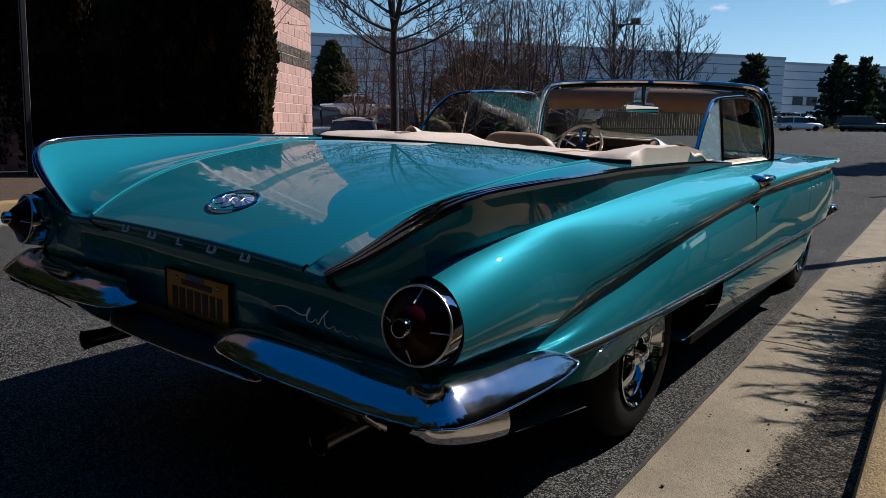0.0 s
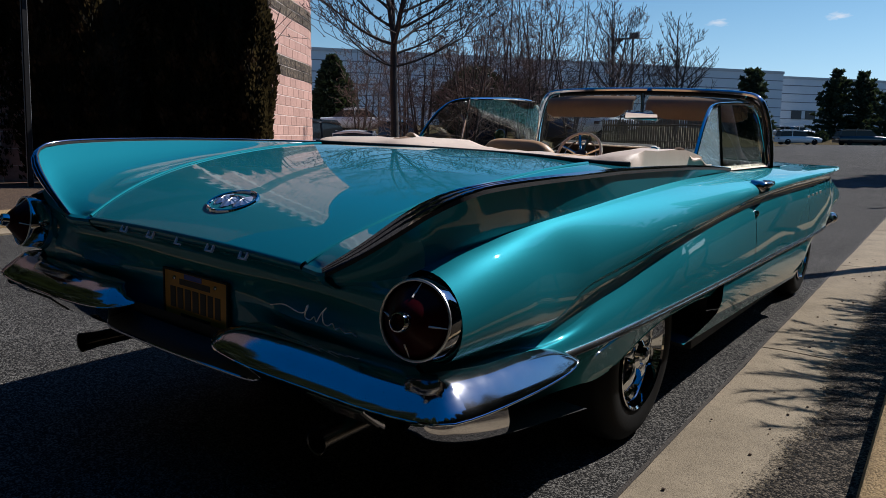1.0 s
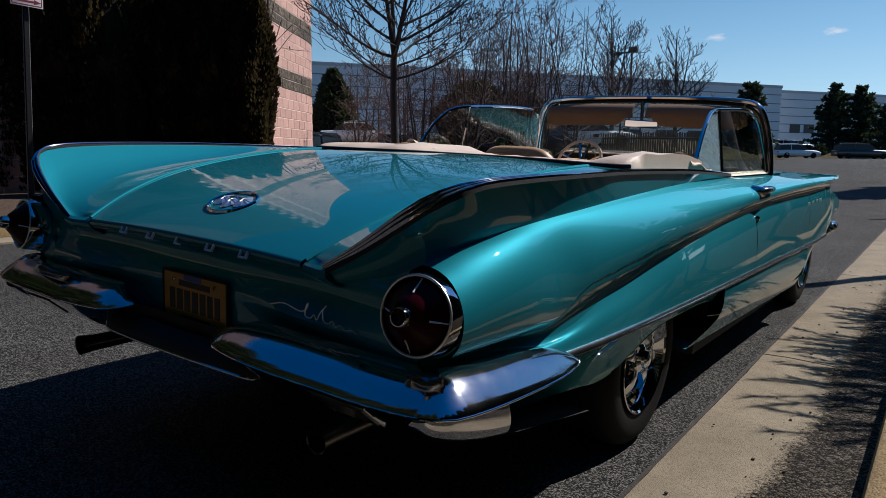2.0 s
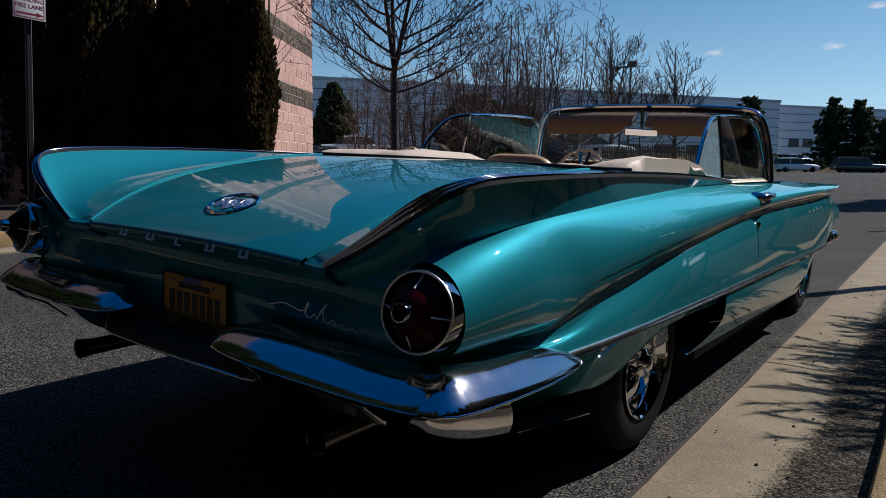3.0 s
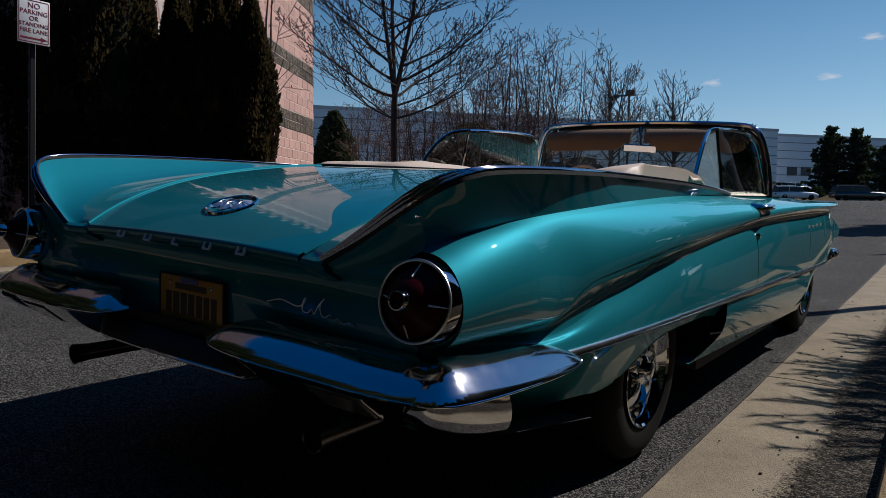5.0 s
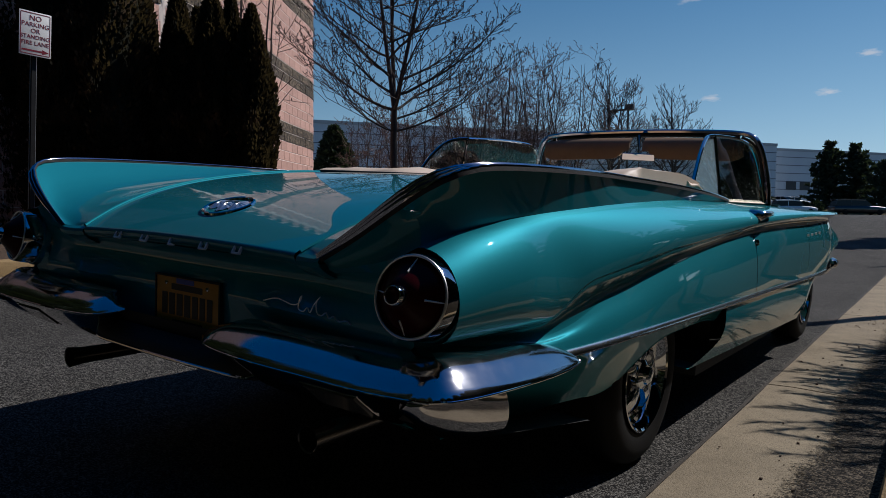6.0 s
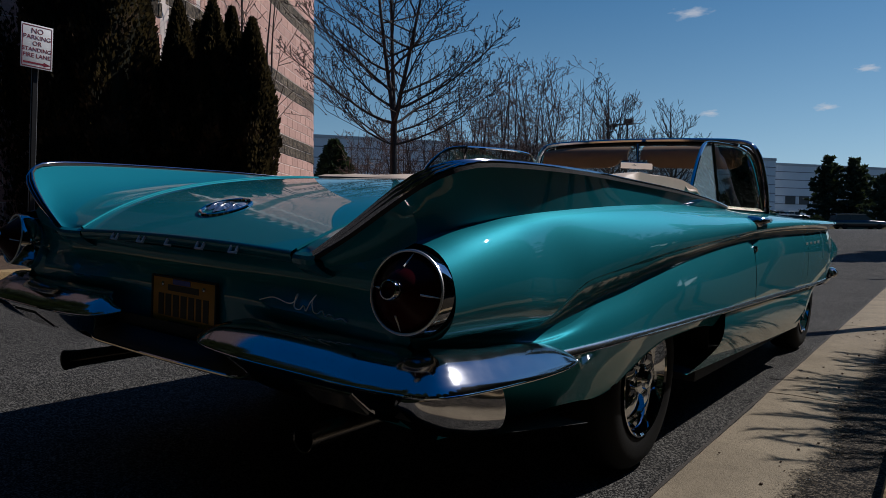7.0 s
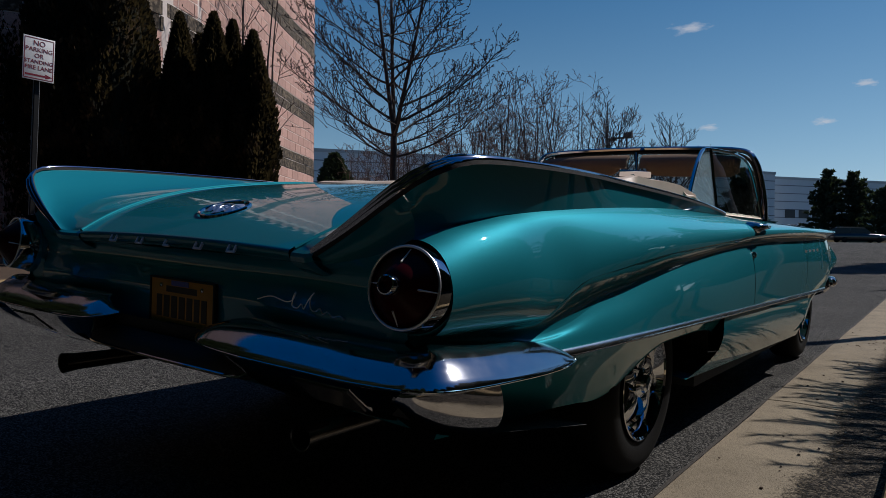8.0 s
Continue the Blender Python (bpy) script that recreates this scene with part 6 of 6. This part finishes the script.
# five plain bright blocks on the lid's lip, and a bright stroke on the rear panel
for k in range(5):
    x = -0.288 + 0.144 * k
    e = empty("lip_badge")
    e.parent = car
    e.matrix_local = pose(x, 0.1, 0.790, 62, 0, 0)
    m = Mesh()
    m.box((-0.017, -0.011, -0.002), (-0.011, 0.011, 0.004)).box((-0.017, -0.011, -0.002), (0.012, -0.006, 0.004))
    if k != 2:
        m.box((0.010, -0.011, -0.002), (0.016, 0.011, 0.004))
    m.ob("plate", WHITEPAINT, e, smooth=False)
m = Mesh()
pts = space([(0.318, 0.148, 0.650), (0.38, 0.14, 0.664), (0.445, 0.132, 0.660), (0.472, 0.13, 0.668), (0.482, 0.13, 0.684), (0.474, 0.13, 0.676), (0.470, 0.13, 0.655), (0.488, 0.13, 0.652), (0.502, 0.13, 0.662), (0.510, 0.13, 0.652),
             (0.525, 0.13, 0.672), (0.545, 0.13, 0.690), (0.532, 0.13, 0.676), (0.535, 0.13, 0.655), (0.550, 0.13, 0.652), (0.565, 0.13, 0.66), (0.575, 0.13, 0.65), (0.59, 0.13, 0.656), (0.605, 0.132, 0.648), (0.625, 0.134, 0.652), (0.64, 0.136, 0.646)], 120)
m.tube([(p[0] + 0.038, p[1] - 0.016, 0.664 + (p[2] - 0.654) * 1.15 - 0.035 * (p[0] - 0.5)) for p in pts], 0.0018, 6)
m.ob("rear_script_ornament", SATIN, car, "thin bright flowing ornament")

# number plate with plain bars
pl = empty("number_plate")
pl.parent = car
pl.matrix_local = pose(0.0, 0.150, 0.604, 90, 0, 0)
pl["label"] = "yellow number plate in a thin dark frame"
b = bevel_box((-0.153, -0.077, -0.002), (0.153, 0.077, 0.003), 0.0015, 2)
part("sheet", b, PLATE, pl, "yellow plate")
m = Mesh()
for a0, a1, b0, b1 in ((-0.158, 0.158, 0.077, 0.082), (-0.158, 0.158, -0.082, -0.077), (-0.158, -0.152, -0.077, 0.077), (0.152, 0.158, -0.077, 0.077)):
    m.box((a0, b0, -0.004), (a1, b1, 0.006))
m.ob("plate_frame", BLACK, pl, "dark frame", smooth=False)
for a0, a1 in ((-0.122, -0.096), (-0.086, -0.058), (-0.048, -0.020), (-0.010, 0.018), (0.028, 0.054), (0.064, 0.088), (0.098, 0.122)):
    Mesh().box((a0, -0.034, 0.002), (a1, 0.030, 0.0045)).ob("bar", PLATEINK, pl, smooth=False)
Mesh().box((-0.075, 0.040, 0.002), (0.075, 0.058, 0.0042)).ob("bar", PLATEINK, pl, smooth=False)
Mesh().box((-0.07, -0.062, 0.002), (0.075, -0.048, 0.0042)).ob("bar", PLATEINK, pl, smooth=False)
Mesh().box((-0.05, 0.060, 0.002), (0.035, 0.075, 0.0044)).ob("sticker", BLUEINK, pl, smooth=False)
for x in (-0.10, 0.10):
    Mesh().lathe([(0.002, 0.007), (0.006, 0.006), (0.008, 0.0)], (x, 0.058, 0), "z", 12).ob("bolt", CHROME, pl)


# wheels
def wheel(x, y, side):
    w = empty("wheel")
    w.parent = car
    w.matrix_local = pose(x * side, y, 0.335, 0, 0, 0 if side > 0 else 180)
    w["label"] = "chrome wheel on a black tyre"
    R = 0.333
    Mesh().lathe([(-0.21, 0.205), (-0.215, 0.25), (-0.205, 0.30), (-0.185, 0.325), (-0.16, R), (-0.06, R), (-0.035, 0.325), (-0.012, 0.30), (-0.004, 0.268), (-0.008, 0.235), (-0.016, 0.212), (-0.03, 0.204)], (0, 0, 0), "x", 56).ob("tyre", RUBBER, w, "black tyre")
    Mesh().lathe([(-0.20, 0.200), (-0.05, 0.196), (-0.012, 0.204), (-0.006, 0.2065), (-0.004, 0.202), (-0.010, 0.194), (-0.030, 0.188), (-0.060, 0.180), (-0.075, 0.165)], (0, 0, 0), "x", 56).ob("rim", BRIGHT, w, "polished chrome rim", sharp=25)
    Mesh().lathe([(-0.095, 0.185), (-0.095, 0.0)], (0, 0, 0), "x", 32).ob("brake_drum", BLACK, w)
    for k in range(5):
        a = 2 * math.pi * k / 5 + 0.3
        rows = []
        for r, hw, d in ((0.045, 0.030, -0.030), (0.075, 0.026, -0.024), (0.11, 0.026, -0.026), (0.145, 0.031, -0.040), (0.178, 0.040, -0.062)):
            c, s = math.cos(a), math.sin(a)
            row = []
            for t, h in ((-1, -0.018), (-0.85, 0.0), (0, 0.006), (0.85, 0.0), (1, -0.018)):
                row.append((d + h, r * c - hw * t * s, r * s + hw * t * c))
            rows.append(row)
        Mesh().sheet(rows).ob("spoke", BRIGHT, w, sharp=50)
    Mesh().lathe([(-0.05, 0.058), (-0.022, 0.054), (-0.012, 0.036), (-0.002, 0.033), (0.004, 0.024), (0.006, 0.0)], (0, 0, 0), "x", 32).ob("hub_cap", BRIGHT, w, sharp=25)


for side in (1, -1):
    wheel(0.912, 1.433, side)
    wheel(0.875, 4.65, side)

# underbody, wheel wells and cabin shell
for lo, hi in (((-0.78, 0.45, 0.34), (0.78, 1.05, 0.42)), ((-0.66, 1.0, 0.24), (0.66, 2.0, 0.42)), ((-0.92, 1.95, 0.24), (0.92, 4.05, 0.34)), ((-0.66, 4.0, 0.24), (0.66, 5.1, 0.45))):
    Mesh().box(lo, hi).ob("underbody_panel", BLACK, car, smooth=False)
for s in (1, -1):
    for y0, y1 in ((0.98, 2.08), (4.06, 5.00)):
        m = Mesh().sheet([[(s * 0.66, y, z) for z in (0.3, 0.74)] for y in (y0, y1)])
        m.sheet([[(s * x, y, 0.74) for x in (0.66, 0.96)] for y in (y0, y1)])
        for y in (y0, y1):
            m.sheet([[(s * 0.66, y, z) for z in (0.3, 0.74)], [(s * (0.90 if y > 4.5 else 0.78 if y < 1.0 and z < 0.5 else 0.93), y, z) for z in (0.46 if y > 4.5 else 0.3, 0.74)]])
        m.ob("wheel_well", BLACK, car, smooth=False)
m = Mesh()
m.sheet([[(x, y, 0.36) for x in (-0.78, 0.78)] for y in (2.2, 4.0)])
for s in (1, -1):
    m.sheet([[(s * 0.76, y, 0.36), (s * 0.775, y, 0.96), (s * 0.80, y, 0.972)] for y in np.linspace(2.2, 3.95, 8)])
m.sheet([[(x, 2.2, z) for z in (0.36, 1.0)] for x in (-0.78, 0.78)])
m.sheet([[(x, 3.98, z) for z in (0.36, 0.96)] for x in (-0.78, 0.78)])
m.ob("cabin_lining", DARK, car, smooth=False)
# door cappings, cream
for s in (1, -1):
    rows = []
    for y in np.linspace(2.25, 3.6, 16):
        rows.append([(s * 0.800, y, 0.975), (s * 0.775, y, 0.990), (s * 0.735, y, 0.988), (s * 0.715, y, 0.965), (s * 0.715, y, 0.90)])
    Mesh().sheet(rows).ob("door_capping", VINYL, car, "cream vinyl door capping", sharp=60)

# folded hood under its cream cover
rows = []
for u in np.linspace(-1, 1, 61):
    x = 0.800 * u
    a = abs(u)
    fold = 0.006 * math.sin(9.0 * u + 1.0) + 0.004 * math.sin(23 * u)
    h = 0.004 + fold * 0.25 + 0.026 * smooth(-0.15, -0.6, u) + 0.050 * smooth(0.72, 0.95, u) + 0.018 * math.exp(-((u + 0.50) / 0.05) ** 2)
    y_back = 1.560 - 0.34 * u * u + 0.18 * a ** 8
    y_front = 2.26 - 0.04 * (1 - u * u)
    prof = []
    for t, k in ((0.0, 0.0), (0.02, 0.30), (0.06, 0.55), (0.15, 0.78), (0.3, 0.92), (0.5, 1.0), (0.7, 1.0), (0.85, 0.9), (0.95, 0.6), (1.0, -0.3), (0.99, -1.6)):
        y = y_back + (y_front - y_back) * t
        zb = np.interp(y, [1.2, 1.5, 2.3], [1.034, 1.036, 1.012])
        prof.append((x, y, zb + 0.004 + h * k + 0.003 * math.sin(31 * u + 14 * t) * max(k, 0) + 0.003 * math.sin(70 * u * (0.4 + t)) * max(k, 0)))
    rows.append(prof)
closed = [[(x, y, min(z, 1.0)) for x, y, z in rows[0]]] + rows + [[(x, y, min(z, 1.0)) for x, y, z in rows[-1]]]
Mesh().sheet(closed).ob("hood_cover", VINYL, car, "creased cream vinyl cover over the folded hood", sharp=80)
# a dark crumpled fold of lining on the cover
fold = []
for t in np.linspace(0, 1, 16):
    cx, cy = -0.50 + 0.16 * t, 1.64 + 0.05 * t
    hh = 0.030 * math.sin(math.pi * min(1, t * 1.6 + 0.08)) ** 0.6 + 0.006 * math.sin(17 * t)
    fold.append([(cx + 0.03 * math.sin(9 * t + a), cy + 0.055 * math.cos(a), 1.046 + max(0.0, hh * math.sin(a)) + 0.004 * math.sin(5 * a + 12 * t)) for a in np.linspace(0, math.pi, 9)])
Mesh().sheet(fold).ob("lining_fold", VISOR, car, "dark brown crumpled lining fold")
# dark welt along the cover's edge, and a seam
m = Mesh().tube([(r[0][0], r[0][1] - 0.008, r[0][2] - 0.002) for r in rows], 0.008, 8)
m.ob("cover_welt", BLACK, car, "dark welt along the cover")
Mesh().tube([(p[0] + 0.004, p[1], p[2] + 0.001) for p in rows[46][1:9]], 0.004, 6).ob("cover_seam", TAN, car)
# loose ends of the cover beside the windows
for s in (1, -1):
    fl = [[(s * (0.70 + 0.11 * t), 2.05 + 0.30 * v, 1.050 + 0.035 * (1 - v) * (1 - (2 * t - 1) ** 2) - 0.038 * v + 0.008 * math.sin(9 * v + 4 * t)) for t in np.linspace(0, 1, 7)] for v in np.linspace(0, 1, 10)]
    Mesh().slab(fl, (0, 0, 0.006)).ob("cover_flap", VINYL, car, "loose end of the cream cover")

# front bench seat
seat = empty("front_seat")
seat.parent = car
seat["label"] = "tan leather bench seat"
for k, (x0, x1) in enumerate(((-0.655, -0.165), (0.10, 0.62))):
    rows = []
    for u in np.linspace(-1, 1, 25):
        x = (x0 + x1) / 2 + (x1 - x0) / 2 * u
        a = abs(u)
        top = 1.072 - 0.075 * a ** 5 - (0.16 if k else 0.0)
        fade = 1 - 0.5 * a ** 10
        prof = [(2.62, 0.55), (2.60, 0.85), (2.585, top - 0.06), (2.60, top - 0.015), (2.63, top), (2.67, top - 0.01), (2.70, top - 0.05), (2.74, 0.80), (2.80, 0.62), (3.1, 0.60), (3.16, 0.55)]
        rows.append([(x, 2.68 + (y - 2.68) * fade, z) for y, z in prof])
    Mesh().sheet(rows).ob("backrest", TAN, seat, "tan leather backrest", sharp=60)
# dashboard with a padded top
rows = []
for u in np.linspace(-1, 1, 33):
    x = 0.77 * u
    y = 3.45 + 0.25 * (1 - u * u)
    z = 0.995
    rows.append([(x, y + 0.40, z - 0.02), (x, y + 0.1, z + 0.0), (x, y + 0.02, z - 0.005), (x, y - 0.01, z - 0.03), (x, y + 0.03, z - 0.07), (x, y + 0.06, z - 0.22)])
Mesh().sheet(rows).ob("dashboard", DARK, car, "dark padded dashboard", sharp=60)
# instrument hood, a long dark binnacle
m = Mesh()
rows = []
for u in np.linspace(0, 1, 22):
    x = -0.62 + 0.80 * u
    hgt = 0.075 * min(1, (1 - u) * 12 + 0.03) * min(1, u * 10 + 0.1)
    rows.append([(x, 3.50, 0.99), (x, 3.47, 0.985 + hgt * 0.7), (x, 3.50, 0.99 + hgt), (x, 3.62, 0.992 + hgt * 0.6), (x, 3.75, 0.985)])
m.sheet(rows)
m.ob("instrument_hood", DARK, car, "dark instrument hood with a pale rim", sharp=60)
Mesh().tube([(r[1][0], r[1][1] - 0.004, r[1][2] + 0.006) for r in rows[2:]], 0.006, 6).ob("hood_rim", VINYL, car)
Mesh().lathe([(0.0, 0.034), (-0.012, 0.036), (-0.016, 0.030), (-0.010, 0.026), (-0.010, 0.0)], (0.12, 3.462, 1.018), "y", 24).ob("dash_clock", STEEL, car)
# steering wheel
sw = empty("steering_wheel")
sw.parent = car
sw.matrix_local = pose(-0.29, 3.22, 0.985, 62, 0, 0)
sw["label"] = "pale steering wheel with bright spokes"
circ = [(0.150 * math.cos(2 * math.pi * k / 40), 0.150 * math.sin(2 * math.pi * k / 40), 0) for k in range(41)]
Mesh().tube(circ, 0.010, 10, cap=False).ob("wheel_rim", VINYL, sw, "pale rim")
Mesh().tube([(0.110 * math.cos(2 * math.pi * k / 40), 0.110 * math.sin(2 * math.pi * k / 40), -0.02) for k in range(21)], 0.004, 6).ob("horn_ring", CHROME, sw)
for w in (20, 160, 75, 105):
    a = math.radians(w)
    Mesh().tube([(0.03 * math.cos(a), 0.03 * math.sin(a), -0.03), (0.145 * math.cos(a), 0.145 * math.sin(a), -0.004)], 0.010, 6).ob("spoke", STEEL, sw)
Mesh().lathe([(-0.05, 0.05), (-0.02, 0.045), (-0.012, 0.0)], (0, 0, 0), "z", 20).ob("hub", DARK, sw)
Mesh().tube([(0, 0, -0.04), (0, 0, -0.45)], 0.025, 10).ob("column", DARK, sw)

# windscreen frame, glass, visors and mirror
frame_pts = [(-0.802, 3.56, 0.965), (-0.792, 3.545, 1.10), (-0.765, 3.53, 1.24), (-0.735, 3.52, 1.325), (-0.69, 3.515, 1.375), (-0.60, 3.52, 1.394), (-0.45, 3.535, 1.404), (-0.2, 3.55, 1.412), (0, 3.555, 1.414)]
full = frame_pts + [(-x, y, z) for x, y, z in reversed(frame_pts[:-1])]
fr = space(full, 90)
rows = []
for i, p in enumerate(fr):
    d = fr[min(i + 1, 89)] - fr[max(i - 1, 0)]
    d /= np.linalg.norm(d)
    fwd = np.array([0, 1.0, 0])
    o = np.cross(d, fwd)
    o /= np.linalg.norm(o)
    if (o @ (p - np.array([0, 3.5, 1.0]))) < 0:
        o = -o
    ring = []
    for a, b in ((-0.018, -0.006), (-0.022, 0.006), (-0.010, 0.016), (0.008, 0.018), (0.030, 0.012), (0.040, 0.0), (0.030, -0.012), (0.0, -0.014)):
        ring.append(p + fwd * a + o * b)
    rows.append(ring)
Mesh().sheet(rows, closed_v=True).ob("windscreen_frame", STEEL, car, "bright curved windscreen frame", sharp=40)
m = Mesh()
for s in (1, -1):
    m.tube(space([(s * 0.775, 3.575, 0.97), (s * 0.745, 3.56, 1.22), (s * 0.70, 3.545, 1.33), (s * 0.63, 3.54, 1.368)], 20), 0.011, 6)
m.tube([(x, 3.535 + 0.02 * (1 - (x / 0.62) ** 2), 1.372 + 0.02 * (1 - (x / 0.62) ** 2)) for x in np.linspace(-0.62, 0.62, 20)], 0.010, 6)
m.ob("header_lining", BLACK, car, "dark inner header")
rows_g = []
for v in np.linspace(0, 1, 12):
    row = []
    for u in np.linspace(-1, 1, 25):
        xt, yt, zt = 0.70 * u, 3.54 + 0.03 * (1 - u * u), 1.385 + 0.022 * (1 - u * u) - 0.035 * u ** 8
        xb, yb, zb = 0.785 * u, 3.60 + 0.42 * (1 - abs(u) ** 2.6), 0.962
        row.append((xt + (xb - xt) * v, yt + (yb - yt) * v, zt + (zb - zt) * v))
    rows_g.append(row)
g = Mesh().slab(rows_g, (0, -0.005, 0)).ob("windscreen_glass", GLASS, car, "clear curved windscreen")
g.visible_shadow = False
for s in (1, -1):
    rows = []
    for u in np.linspace(0, 1, 22):
        x = s * (0.045 + 0.62 * u)
        bot = 1.232 - 0.012 * u + 0.075 * math.exp(-(u / 0.10) ** 2) + 0.03 * max(0, (u - 0.93) / 0.07)
        rows.append([(x, 3.47 + 0.02 * (1 - u), 1.372 - 0.025 * u ** 3), (x, 3.445, 1.33), (x, 3.435, 1.28), (x, 3.44, bot)])
    m = Mesh().slab(rows, (0, -0.02, 0))
    m.ob("sun_visor", VISOR, car, "brown vinyl sun visor folded down", sharp=60)
Mesh().tube([(0.0, 3.49, 1.385), (0.012, 3.47, 1.33), (0.025, 3.45, 1.265)], [0.016, 0.010, 0.007], 8).ob("mirror_stem", STEEL, car)
# round mirror on the far door
dm = Mesh().lathe([(0.03, 0.0), (0.028, 0.02), (0.012, 0.038), (-0.004, 0.044), (-0.006, 0.043), (-0.002, 0.039)], (0, 0, 0), "y", 28)
dm.tube([(0, 0.015, -0.022), (0.01, 0.04, -0.07), (0.02, 0.06, -0.11)], [0.008, 0.009, 0.016], 8)
dm = dm.ob("door_mirror", BRIGHT, car, "round chrome door mirror")
dm.matrix_local = pose(-0.868, 3.158, 1.078, -16, 0, 0)
Mesh().lathe([(-0.003, 0.041), (-0.0035, 0.0)], (0, 0, 0), "y", 28).ob("mirror_face", mat("blue_mirror_face", (0.80, 0.83, 0.86), rough=0.05, metal=1.0), dm)
MIRROR = mat("mirror_face", (0.85, 0.85, 0.86), rough=0.01, metal=1.0)
b = bevel_box((-0.108, -0.012, -0.026), (0.108, 0.012, 0.024), 0.010, 3)
mo = part("interior_mirror", b, STEEL, car, "bright interior mirror")
mo.matrix_local = pose(0.028, 3.43, 1.243, 5.6, 2, 14)
Mesh().box((-0.100, -0.0145, -0.020), (0.100, -0.012, 0.018)).ob("mirror_face", MIRROR, mo, smooth=False)

# side windows, raised, with bright frames
for s in (1, -1):
    rear = space([(0.790, 2.12, 0.975), (0.784, 2.19, 1.08), (0.773, 2.28, 1.18), (0.759, 2.39, 1.255), (0.749, 2.48, 1.283), (0.742, 2.585, 1.296)], 24)
    div_top, div_bot = np.array([0.742, 2.590, 1.296]), np.array([0.793, 2.585, 0.975])
    rows = []
    for k, p in enumerate(rear):
        t = k / 23
        q4 = div_bot * (1 - t) + div_top * t
        rows.append([p * (1 - w) + q4 * w for w in np.linspace(0, 1, 8)])
    pane = Mesh().slab(rows, (0.005, 0, 0))
    if s < 0:
        pane = pane.mirror()
    # only the right pane carries the painted sky reflection
    pane = pane.ob("quarter_window", SKYPALEGLASS if s > 0 else SIDEGLASS, car, "raised rear quarter window")
    pane.visible_shadow = False
    fm = Mesh().tube(rear, 0.009, 8)
    (fm if s > 0 else fm.mirror()).ob("window_frame", BRIGHT, pane, "bright frame")
    fm = Mesh().tube([div_bot, div_top], 0.010, 8)
    (fm if s > 0 else fm.mirror()).ob("divider_bar", STEEL, pane, "dark divider bar")
    top = space([(0.742, 2.600, 1.297), (0.738, 2.75, 1.306), (0.732, 3.0, 1.318), (0.724, 3.22, 1.320), (0.722, 3.36, 1.306), (0.735, 3.455, 1.24), (0.765, 3.50, 1.10), (0.790, 3.51, 0.975)], 40)
    rows = []
    for k, p in enumerate(top):
        y = 2.597 + (3.51 - 2.597) * k / 39
        base = np.array([0.793, y, 0.975])
        rows.append([p * (1 - w) + base * w for w in np.linspace(0, 1, 8)])
    pane = Mesh().slab(rows, (0.005, 0, 0))
    if s < 0:
        pane = pane.mirror()
    pane = pane.ob("door_window", SIDEGLASS, car, "raised door window")
    pane.visible_shadow = False
    fm = Mesh().tube(top, 0.009, 8)
    (fm if s > 0 else fm.mirror()).ob("window_frame", BRIGHT, pane, "bright frame")

# bonnet, cowl, grille and front bumper
rows = []
for y in np.linspace(3.62, 5.2, 18):
    cx, cz = CREASE(max(y, 3.94))
    cx -= 0.006
    cy0 = 0.40 * max(0.0, 1 - (y - 3.62) / 0.45)
    rows.append([(cx * u, y + cy0 * (1 - abs(u) ** 2.6), cz + 0.018 * (1 - u * u)) for u in np.linspace(-1, 1, 21)])
Mesh().sheet(rows).ob("bonnet", PAINT, car)
m = Mesh()
m.box((-0.72, 5.16, 0.58), (0.72, 5.19, 0.86))
m.ob("grille_backing", BLACK, car, smooth=False)
for k in range(9):
    z = 0.60 + 0.03 * k
    Mesh().box((-0.70, 5.19, z), (0.70, 5.205, z + 0.012)).ob("grille_bar", CHROME, car, smooth=False)
for s in (1, -1):
    for dx, dz in ((0.80, 0.80), (0.68, 0.745)):
        Mesh().lathe([(-0.05, 0.085), (0.02, 0.085), (0.03, 0.078), (0.018, 0.07), (0.03, 0.0)], (s * dx, 5.2, dz), "y", 28).ob("headlight", CHROME, car)
fb = space([(0.0, 5.30, 0.50, 1), (0.5, 5.28, 0.50, 1), (0.80, 5.24, 0.51, 1), (0.90, 5.17, 0.52, 0.9), (0.925, 5.11, 0.525, 0.7), (0.93, 5.06, 0.53, 0.5)], 40)
fb = [np.array([q[0], q[1] + 0.14, q[2], q[3]]) for q in fb]
rows = []
for i, p in enumerate(fb):
    d = fb[min(i + 1, 39)][:2] - fb[max(i - 1, 0)][:2]
    d /= np.linalg.norm(d)
    o = np.array([-d[1], d[0]])
    o = o if o @ np.array([p[0], p[1] - 4.6]) > 0 else -o
    rows.append([(p[0] + o[0] * a * p[3], p[1] + o[1] * a * p[3], p[2] + h * p[3]) for a, h in ((-0.05, 0.075), (-0.01, 0.065), (0.02, 0.03), (0.025, 0.0), (0.015, -0.05), (-0.02, -0.09), (-0.06, -0.10))])
m = Mesh().sheet(rows)
m2 = m.mirror()
base = len(m.v)
m.v += m2.v
m.f += [tuple(base + k for k in f) for f in m2.f]
m.ob("front_bumper", CHROME, car, "chrome front bumper", sharp=60)
for s in (1, -1):
    mm = Mesh().lathe([(-0.03, 0.0), (-0.028, 0.028), (0.0, 0.040), (0.06, 0.044), (0.12, 0.036), (0.15, 0.018), (0.155, 0.0)], (s * 0.935, 5.22, 0.535), "y", 20)
    mm.ob("bumper_guard", BRIGHT, car)
